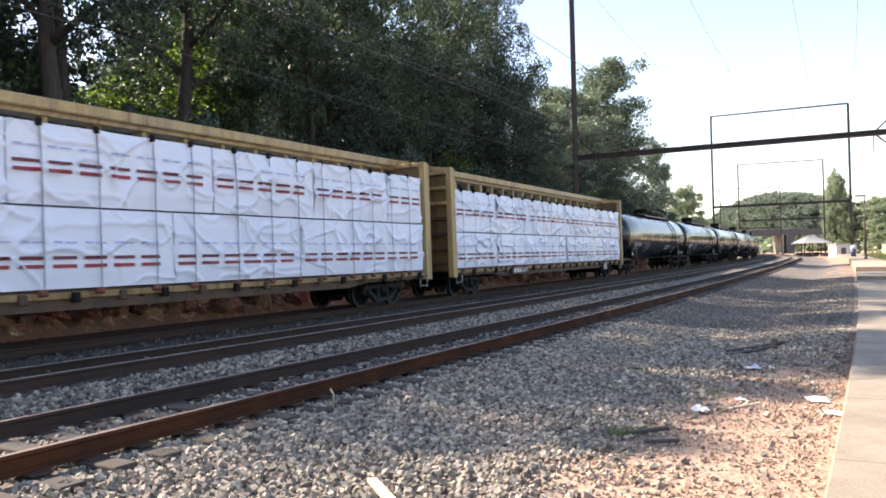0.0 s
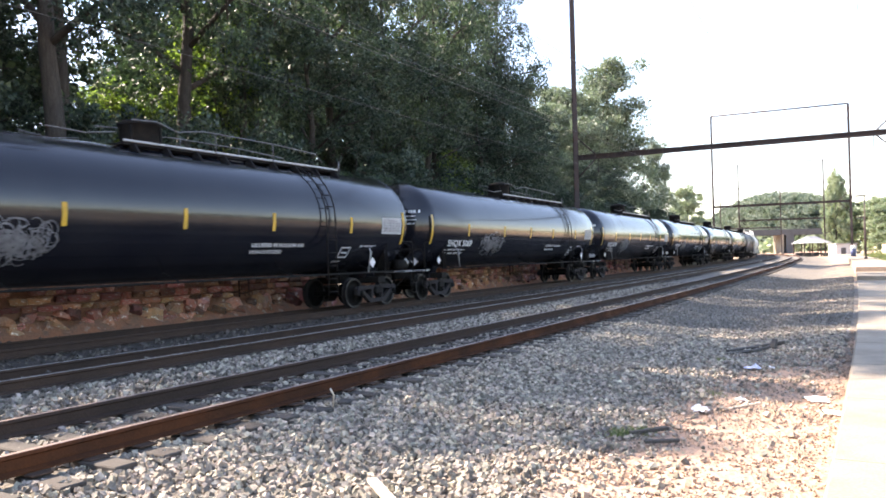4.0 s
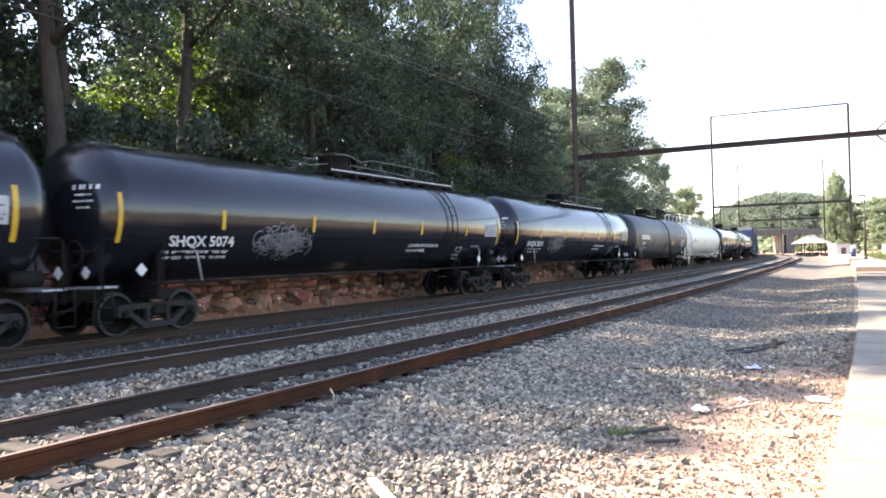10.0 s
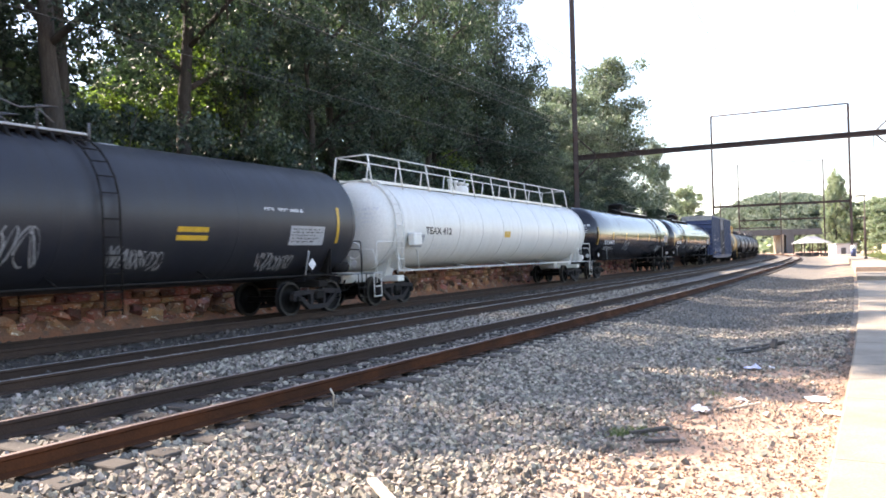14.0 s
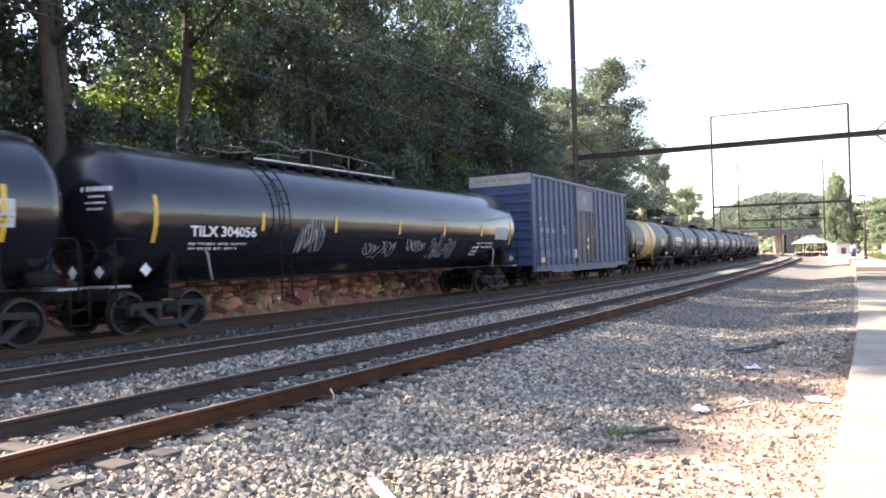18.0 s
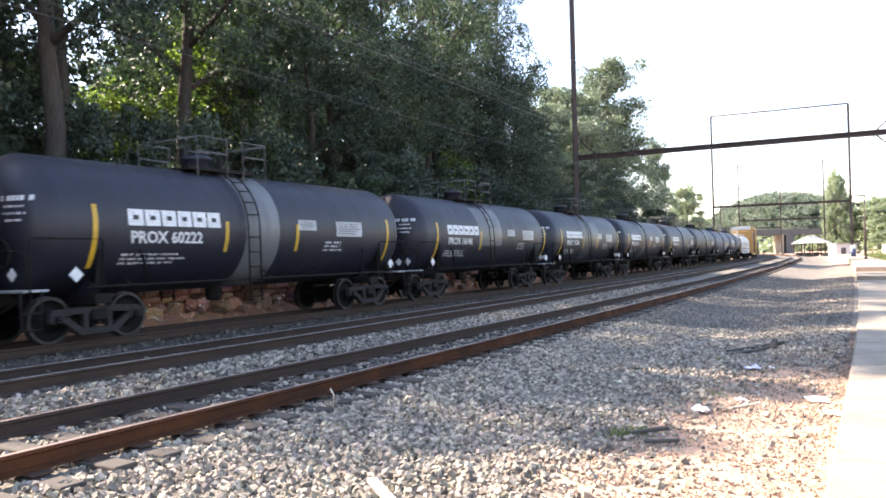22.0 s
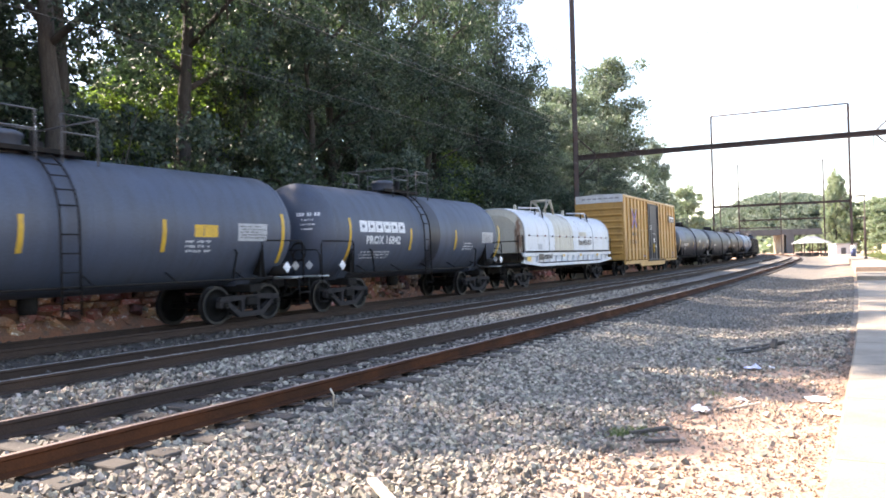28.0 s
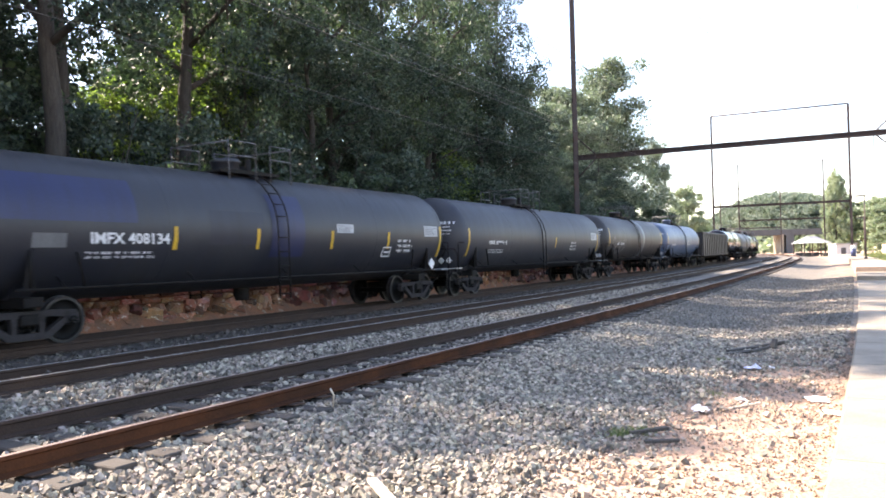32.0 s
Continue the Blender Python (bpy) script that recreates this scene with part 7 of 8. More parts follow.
def tree_parts(seed, height, spread, base, clumps, per, leaf, clump_r, leaf_mat, trunk_r=0.28, low_share=0.25):
    """Trunk with limbs, and a crown of clumps: two meshes."""
    rng = np.random.default_rng(seed)
    py = random.Random(seed)
    wood = Shape()
    pts, rad = [], []
    n = 7
    x = y = 0.0
    for i in range(n + 1):
        u = i / n
        pts.append((x, y, -0.3 + u * height * 0.86))
        rad.append(trunk_r * (1.25 if i == 0 else 1.0) * (1 - 0.86 * u))
        x += py.uniform(-0.25, 0.25)
        y += py.uniform(-0.25, 0.25)
    wood.tube(pts, rad, 9)
    centers, radii = [], []
    limbs = 13
    for k in range(limbs):
        u = base + (0.95 - base) * (k + py.random() * 0.7) / limbs
        i = min(int(u * n), n - 1)
        f = u * n - i
        o = Vector(pts[i]).lerp(Vector(pts[i + 1]), f)
        ang = k * 2.4 + py.uniform(-0.4, 0.4)
        shape = math.sin(math.pi * min(1, 0.18 + 0.9 * (u - base) / (1 - base))) ** 0.7
        ln = spread * (0.55 + 0.55 * shape) * py.uniform(0.8, 1.15)
        rise = py.uniform(0.15, 0.6) * ln
        tip = o + Vector((math.cos(ang) * ln, math.sin(ang) * ln, rise))
        mid = o.lerp(tip, 0.5) + Vector((0, 0, 0.12 * ln))
        r0 = trunk_r * (1 - 0.8 * u) * 0.5
        wood.tube([tuple(o), tuple(mid), tuple(tip)], [r0, r0 * 0.6, r0 * 0.2], 6)
        for q in (0.55, 0.85):
            w = mid.lerp(tip, q) + Vector((py.uniform(-1, 1), py.uniform(-1, 1), py.uniform(0.2, 1.2))) * ln * 0.3
            wood.tube([tuple(o.lerp(tip, q * 0.8)), tuple(w)], [r0 * 0.4, r0 * 0.12], 5)
        m = max(2, clumps // limbs)
        for j in range(m):
            t = py.uniform(0.3, 1.08)
            c = o.lerp(tip, t) + Vector((py.gauss(0, 1), py.gauss(0, 1), py.gauss(0, 0.8))) * clump_r * 0.75
            centers.append(tuple(c))
            radii.append(clump_r * py.uniform(0.6, 1.25))
    for j in range(clumps // 9):
        c = Vector(pts[-1]) + Vector((py.gauss(0, 1), py.gauss(0, 1), py.gauss(0, 0.7))) * clump_r
        centers.append(tuple(c))
        radii.append(clump_r * py.uniform(0.6, 1.1))
    v, f = leaf_cloud(centers, radii, per, leaf, rng, 0.55, 0.3)
    crown = raw_mesh("crown", v.tolist(), f.tolist(), leaf_mat)
    return wood.mesh("trunk", BARK), crown


def make_tree(parts_, label, group, name="tree"):
    t = thing(name, label, name.replace("_", " "), group)
    part("trunk", parts_[0], None, t)
    part("crown", parts_[1], None, t)
    return t


def shrub_parts(seed, height, width, clumps, per, leaf, mat):
    rng = np.random.default_rng(seed)
    py = random.Random(seed)
    wood = Shape()
    centers, radii = [], []
    for k in range(7):
        a = k * 0.9 + py.random()
        tip = (math.cos(a) * width * py.uniform(0.3, 0.9), math.sin(a) * width * py.uniform(0.3, 0.9), height * py.uniform(0.5, 0.95))
        wood.tube([(0, 0, -0.2), (tip[0] * 0.4, tip[1] * 0.4, tip[2] * 0.6), tip], [0.05, 0.035, 0.012], 5)
    for k in range(clumps):
        a, r_ = py.uniform(0, 6.28), width * math.sqrt(py.random())
        z = height * py.uniform(0.08, 1.0)
        k_ = 1.0 - 0.4 * (z / height)
        centers.append((math.cos(a) * r_ * k_, math.sin(a) * r_ * k_, z))
        radii.append(0.55 * py.uniform(0.6, 1.3))
    v, f = leaf_cloud(centers, radii, per, leaf, rng)
    return wood.mesh("stems", BARK), raw_mesh("leaves", v.tolist(), f.tolist(), mat)


def build_wood():
    G = "trees of the wood"
    protos = [tree_parts(101, 18.5, 4.6, 0.22, 130, 240, 0.09, 1.2, LEAF_A, 0.36), tree_parts(102, 17.0, 4.2, 0.18, 130, 240, 0.085, 1.15, LEAF_B, 0.3),
              tree_parts(103, 20.0, 4.8, 0.42, 104, 220, 0.09, 1.05, LEAF_A, 0.42), tree_parts(104, 15.5, 3.9, 0.12, 117, 190, 0.085, 1.1, LEAF_A, 0.26),
              tree_parts(105, 18.5, 4.8, 0.16, 91, 100, 0.17, 1.5, LEAF_A, 0.36), tree_parts(106, 19.5, 4.6, 0.18, 91, 100, 0.17, 1.5, LEAF_B, 0.36)]
    labels = ("tall dark oak with a dense leafy crown", "tall maple with layered green foliage", "tall straight oak with a thin, open crown", "leafy young maple at the wood's edge", "tall shaded oak deeper in the wood", "tall shaded maple deeper in the wood")
    made = [None] * 6
    rng = random.Random(77)

    def plant(k, s, off, scale, turn, z=1.0, wide=1.0):
        m = Matrix.Translation(on_line(s, off, z)) @ Matrix.Rotation(turn, 4, "Z") @ Matrix.Rotation(rng.uniform(-0.04, 0.04), 4, "X")
        if made[k] is None:
            made[k] = make_tree(protos[k], labels[k], G)
            made[k].matrix_world = m
            made[k].scale = (scale * wide, scale * wide, scale)
        else:
            o = copy_thing(made[k], m)
            o.scale = (scale * wide, scale * wide, scale)
    # front row along the wall, then deeper rows
    # trees at -25.8 and -22.3 are out of view, added to shade the ballast
    spots = [(-41, 8.5, 1, 0.6, 1), (-35.5, 7.6, 3, 0.74, 1), (-30.8, 9.0, 1, 0.7, 0.9), (-24.6, 8.0, 0, 1.0, 0.74), (-25.8, 11.8, 1, 1.12, 0.9), (-22.3, 12.2, 0, 1.08, 0.6), (-19.3, 6.4, 2, 0.98, 0.9), (-12.7, 8.2, 2, 1.0, 0.9),
             (-9.6, 8.0, 1, 1.42, 0.5), (-2.6, 8.4, 0, 1.36, 0.55), (1.6, 7.8, 1, 1.42, 0.45), (8.2, 8.8, 1, 1.4, 0.55), (12.6, 8.0, 0, 1.2, 0.56), (16.6, 7.6, 0, 1.22, 0.52), (21.5, 8.5, 0, 0.86, 0.55),
             # the crown at -17.3 is above view, placed to block sun from the ground
             (-17.3, 9.0, 2, 1.35, 0.62), (-6.2, 7.2, 3, 0.86, 1.1), (-1.0, 6.8, 3, 0.8, 1.05), (4.9, 7.4, 3, 0.94, 1.1), (10.5, 6.8, 3, 0.86, 1.0), (14.8, 6.6, 3, 0.92, 0.9), (19.0, 6.8, 3, 0.8, 0.9),
             (25.5, 9.2, 0, 0.6, 1), (30.5, 9.8, 0, 0.54, 1), (36, 9, 0, 0.56, 0.9), (43, 8.2, 3, 0.66, 1.0), (49, 7.6, 3, 0.5, 1.0)]
    for s, off, k, sc, wd in spots:
        plant(k, s, off, sc, rng.uniform(0, 6.28), 1.0, wd)
    for off, s0, s1, step in ((14.5, -46, 24, 5.6), (21.5, -48, 30, 7.6), (29.0, -24, 32, 9.0), (37.0, -6, 26, 12.0)):
        s = s0
        while s < s1:
            # a low, thin stretch lets the sky through
            p = on_line(s, off)
            low = (-0.53 < p.x / p.y < -0.43) if off < 18 else (-0.57 < p.x / p.y < -0.4)
            plant(rng.choice((4, 5)), s + rng.uniform(-1, 1), off + rng.uniform(-1.6, 1.6), rng.uniform(0.45, 0.55) if low else rng.uniform(0.9, 1.03) * (0.86 if s < 2 and off < 25 else 1.0), rng.uniform(0, 6.28))
            s += step
    for s, off, k, sc in ((27, 17, 4, 0.78), (33, 19, 5, 0.8), (-18.6, 13.0, 5, 0.82), (-17.0, 17.0, 4, 0.86), (-20.4, 16.0, 5, 0.8), (-13.5, 19.0, 4, 0.62), (-20.8, 9.6, 3, 0.66), (-23.0, 10.0, 3, 0.8), (-15.6, 12.0, 3, 0.6)):
        plant(k, s, off, sc, rng.uniform(0, 6.28))
    # maples added at the edge as sunlit patches, the sun in their leaf colour
    young = make_tree(tree_parts(131, 8.6, 1.7, 0.5, 39, 150, 0.085, 0.75, LEAF_E, 0.12), "slender added maple, sunlight put into its yellow-green leaves", "young maples")
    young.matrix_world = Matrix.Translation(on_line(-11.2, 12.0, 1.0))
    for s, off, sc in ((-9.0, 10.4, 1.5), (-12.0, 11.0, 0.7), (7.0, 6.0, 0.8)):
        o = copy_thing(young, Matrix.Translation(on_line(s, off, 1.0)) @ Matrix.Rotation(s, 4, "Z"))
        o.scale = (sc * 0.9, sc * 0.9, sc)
    # understorey on the bank
    sp = [shrub_parts(201, 4.2, 2.2, 34, 110, 0.085, LEAF_B), shrub_parts(202, 3.0, 1.9, 28, 110, 0.08, LEAF_A), shrub_parts(203, 5.6, 2.3, 40, 110, 0.085, LEAF_A)]
    first = [None] * 3
    s = -44.0
    while s < 75:
        for off in (5.2, 8.6):
            k = rng.randrange(3)
            m = Matrix.Translation(on_line(s + rng.uniform(-1, 1), off + rng.uniform(-0.7, 0.9), 0.9)) @ Matrix.Rotation(rng.uniform(0, 6.28), 4, "Z")
            if first[k] is None:
                t = thing("shrub", "dense green shrub on the bank above the wall", "shrub", "shrubs on the bank")
                part("stem", sp[k][0], None, t)
                part("crown", sp[k][1], None, t)
                t.matrix_world = m
                first[k] = t
            else:
                copy_thing(first[k], m)
        s += 3.0 if s < 30 else 4.0
    # earth bank behind the wall
    bank = Shape()
    ss = list(np.arange(-60, 130, 5.0))
    prof = ((3.45, -0.4), (3.45, 1.2), (5.0, 1.15), (9.0, 1.2), (20.0, 1.4), (50.0, 1.5), (50.0, -0.6))
    vs = [tuple(on_line(float(q), o, z)) for q in ss for o, z in prof]
    n = len(prof)
    bank.add(vs, [(i * n + j, i * n + j + 1, (i + 1) * n + j + 1, (i + 1) * n + j) for i in range(len(ss) - 1) for j in range(n - 1)])
    tagged(new("ground_bank", bank.mesh("ground_bank", surface("leaf_litter", (0.075, 0.06, 0.04), (0.05, 0.07, 0.025), rough=0.95, scale=0.8, fine=12, bump=0.4))), "shaded earth bank under the trees", "ground", kind="structure")
    # paler trees further along, hazy glare painted into their leaves
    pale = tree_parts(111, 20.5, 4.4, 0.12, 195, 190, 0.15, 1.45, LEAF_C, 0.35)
    t = make_tree(pale, "tall poplar in sunlight, hazy glare in its pale leaf colour", "trees further along the line")
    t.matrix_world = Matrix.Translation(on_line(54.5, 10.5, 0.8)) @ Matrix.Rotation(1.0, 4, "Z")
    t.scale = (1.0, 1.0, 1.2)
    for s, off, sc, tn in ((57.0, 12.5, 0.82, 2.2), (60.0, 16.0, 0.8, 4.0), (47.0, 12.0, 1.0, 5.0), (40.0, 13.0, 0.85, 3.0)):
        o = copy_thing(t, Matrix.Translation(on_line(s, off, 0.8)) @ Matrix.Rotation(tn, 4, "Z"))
        o.scale = (sc, sc, sc)
    o = copy_thing(t, Matrix.Translation(on_line(77.0, 9.2, 0.6)) @ Matrix.Rotation(0.5, 4, "Z"))
    o.scale = (0.45, 0.45, 0.86)
    for s, off, sc in ((70, 8.0, 0.42), (78, 7.5, 0.4), (92, 9.0, 0.42), (108, 10.0, 0.45)):
        plant(3, s, off, sc, rng.uniform(0, 6), 0.6)
    # far trees left of the bridge and on the station side, coloured for haze
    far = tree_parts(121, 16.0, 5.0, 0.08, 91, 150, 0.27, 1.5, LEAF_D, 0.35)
    ft = make_tree(far, "distant broad-leaved tree in sunlight, haze in its leaf colour", "distant trees")
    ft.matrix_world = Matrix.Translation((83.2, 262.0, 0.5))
    ft.scale = (1.0, 1.0, 1.5)
    for x, y, z, sc in ((73, 270, 1, 0.85), (88, 268, 1, 0.8), (66, 255, 0, 0.8), (97, 285, 0, 0.7), (58, 250, 0, 0.85),
                        (92, 181, -0.5, (0.5, 0.5, 1.3)), (95.5, 184, -0.5, (0.42, 0.42, 1.1)), (99, 190, -0.5, 0.95), (104, 180, -0.5, 0.9), (96, 160, -0.5, 0.78), (102, 165, -0.5, 0.85), (108, 172, -0.5, 0.9), (90.5, 152, -0.5, 0.78), (84, 146, -0.5, 0.66), (93, 150, -0.5, 0.8), (112, 200, -0.5, 0.95), (118, 190, -0.5, 1.0),
                        (60, 104, -0.5, 0.34), (64.5, 108, -0.5, 0.36), (69, 112, -0.5, 0.42), (168, 345, 0, 0.6), (160, 350, 0, 0.45), (120, 210, -0.5, 0.8)):
        o = copy_thing(ft, Matrix.Translation((x, y, z)) @ Matrix.Rotation(x * 1.7 + y, 4, "Z"))
        o.scale = sc if isinstance(sc, tuple) else (sc, sc, sc)
    # wooded hill on the skyline, its leaf colour lightened as haze
    rng2 = np.random.default_rng(9)
    n = 2600
    u, w = rng2.uniform(-1, 1, n), rng2.uniform(-1, 1, n)
    k = np.hypot(u, w) < 1
    u, w = u[k], w[k]
    h = 43 * (1 - (u * u + w * w)) ** 0.7
    cs = np.stack([272 + u * 72, 620 + w * 70, h + rng2.uniform(-3, 3, len(u))], -1)
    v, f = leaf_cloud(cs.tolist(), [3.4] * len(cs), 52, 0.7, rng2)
    tagged(new("woods_far", raw_mesh("woods_far", v.tolist(), f.tolist(), LEAF_H)), "wooded hill behind the bridge, haze in its leaf colour", "woods", kind="stuff")
    hill = Shape()
    nn, mm = 24, 8
    vs = [(272 + 72 * math.cos(2 * math.pi * i / nn) * j / mm, 620 + 70 * math.sin(2 * math.pi * i / nn) * j / mm, 41 * (1 - (j / mm) ** 2) ** 0.7 - 1.5) for j in range(mm + 1) for i in range(nn)]
    hill.add(vs, [(j * nn + i, j * nn + (i + 1) % nn, (j + 1) * nn + (i + 1) % nn, (j + 1) * nn + i) for j in range(mm) for i in range(nn)], True)
    tagged(new("ground_hill", hill.mesh("ground_hill", surface("hill_floor", (0.05, 0.07, 0.03), rough=0.95, scale=0.05, fine=1.0))), "wooded hillside", "hill", kind="structure")
    # trees on the station side, behind the stand
    pts, rad = [], []
    for i in range(300):
        o, q = rng2.uniform(-95, -70), rng2.uniform(-130, 110)
        p = on_line(float(q), float(o))
        pts.append((p.x, p.y, rng2.uniform(0.5, 9)))
        rad.append(2.6)
    v, f = leaf_cloud(pts, rad, 40, 0.6, rng2)
    tagged(new("woods_behind", raw_mesh("woods_behind", v.tolist(), f.tolist(), LEAF_A)), "line of trees beyond the station yard", "woods", kind="stuff")
    # low far tree line to close the horizon, haze in the leaf tone
    pts, rad = [], []
    for i in range(420):
        a = rng2.uniform(-1.15, 1.15)
        d = rng2.uniform(420, 560)
        pts.append((d * math.sin(a), d * math.cos(a), rng2.uniform(0, 7)))
        rad.append(5.0)
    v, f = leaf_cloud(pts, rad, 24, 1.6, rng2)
    tagged(new("woods_horizon", raw_mesh("woods_horizon", v.tolist(), f.tolist(), LEAF_D)), "distant line of trees along the horizon, paled for haze", "woods", kind="stuff")


build_wood()

# ---- catenary gantries and the far station ----
def gantry(s, left, right, beam_z, top_z, pole_r, label, cross_top=True, right_pole=True):
    """Two tall steel poles with a lattice beam over the tracks and a light top bar."""
    g = thing("catenary_gantry", label, "gantry", "overhead line gantries")
    a, b = on_line(s, left), on_line(s, right)
    for p, side in ((a, 1), (b, -1)):
        if side < 0 and not right_pole:
            continue
        sh = Shape()
        # rolled H-section pole
        for dx, dy, wx, wy in ((0, 0, 0.03, 2 * pole_r), (0, pole_r, 2 * pole_r, 0.03), (0, -pole_r, 2 * pole_r, 0.03)):
            sh.box((p.x + dx, p.y + dy, (top_z - 0.6) / 2), (wx, wy, top_z + 0.6), 0.004)
        part("pole", sh, POLE_STEEL, g, "dark rusty steel pole")
        part("pole_footing", Shape().box((p.x, p.y, -0.1), (0.9, 0.9, 0.9), 0.05), CONCRETE, g)
    d = (b - a).normalized()
    up = Vector((0, 0, 1))
    n = Vector((-d.y, d.x, 0))
    sh = Shape()
    L = (b - a).length
    rot = Matrix(((d.x, n.x, 0), (d.y, n.y, 0), (0, 0, 1)))
    c = (a + b) / 2
    for zz in (-0.14, 0.14):
        sh.box((c.x, c.y, beam_z + zz), (L, 0.3, 0.05), 0.006, rot)
    sh.box((c.x, c.y, beam_z), (L, 0.05, 0.27), 0.0, rot)
    for i in range(int(L / 0.9)):
        p = a + d * (0.45 + i * 0.9)
        sh.box((p.x, p.y, beam_z), (0.05, 0.26, 0.25), 0.0, rot)
    part("beam", sh, POLE_STEEL, g, "dark riveted girder beam over the tracks")
    for p, sg in ((a, 1), (b, -1)):
        br = Shape()
        br.tube([tuple(p + up * (beam_z - 1.5)), tuple(p + d * (1.4 * sg) + up * (beam_z - 0.15))], 0.05, 5)
        br.tube([tuple(p + up * (beam_z + 1.5)), tuple(p + d * (1.4 * sg) + up * (beam_z + 0.15))], 0.05, 5)
        part("brace", br, POLE_STEEL, g)
    if cross_top:
        sh = Shape()
        sh.tube([tuple(a + up * top_z), tuple(b + up * top_z)], 0.12, 5)
        part("top_bar", sh, POLE_STEEL, g)
        for f in (0.15, 0.38, 0.62, 0.86):
            p = a + (b - a) * f
            ins = Shape()
            for i in range(5):
                ins.spin([(top_z - 0.3 - i * 0.22, 0.03), (top_z - 0.36 - i * 0.22, 0.11), (top_z - 0.4 - i * 0.22, 0.03)], 8, "z", (p.x, p.y, 0))
            part("insulator", ins, STEEL_WORN, g, "hanging insulator string")
    arm = Shape()
    for f in (0.08, 0.92):
        p = a + (b - a) * f
        arm.tube([tuple(p + up * (beam_z - 0.2)), tuple(p + up * (beam_z - 1.1))], 0.03, 5)
    part("hanger", arm, POLE_STEEL, g)
    return g


GANTRIES = ((17.4, 2.4, -17.0, 8.05, 25.0, 0.15), (84.5, 2.4, -15.35, 7.75, 21.0, 0.11), (151.0, 2.3, -14.9, 7.9, 20.5, 0.11), (217.0, 2.3, -14.9, 7.9, 20.0, 0.11))
for _s, _l, _r, _b, _t, _p in GANTRIES:
    gantry(_s, _l, _r, _b, _t, _p, "dark steel overhead-line gantry spanning the tracks")
gantry(-49.0, 2.4, -17.0, 8.05, 25.0, 0.16, "dark steel overhead-line gantry behind the camera")


def wires():
    """Feeders on the pole tops and contact wires over the tracks, sagging between gantries."""
    stations = [-49.0] + [g[0] for g in GANTRIES]
    wire = surface("weathered_copper_wire", (0.09, 0.085, 0.08), (0.05, 0.05, 0.05), rough=0.6, bump=0)
    lines = [(2.0, 20.5, 0.012, 1.0), (2.4, 10.3, 0.011, 0.4), (2.4, 10.9, 0.011, 0.4), (-5.0, 18.6, 0.012, 1.2), (-11.0, 19.4, 0.012, 1.2), (0.0, 6.9, 0.009, 0.25), (-3.97, 6.9, 0.009, 0.25), (-7.88, 6.9, 0.009, 0.25), (-15.0, 18.4, 0.012, 1.1)]
    for off, z, r, sag in lines:
        sh = Shape()
        for a, b in zip(stations, stations[1:]):
            pts = []
            for i in range(13):
                u = i / 12
                pts.append(tuple(on_line(a + (b - a) * u, off, z - sag * 4 * u * (1 - u))))
            sh.tube(pts, r, 4, False)
        o = new("overhead_wire", sh.mesh("overhead_wire", wire))
        tagged(o, "thin sagging overhead wire between the gantries", "wire", "overhead wires")


wires()


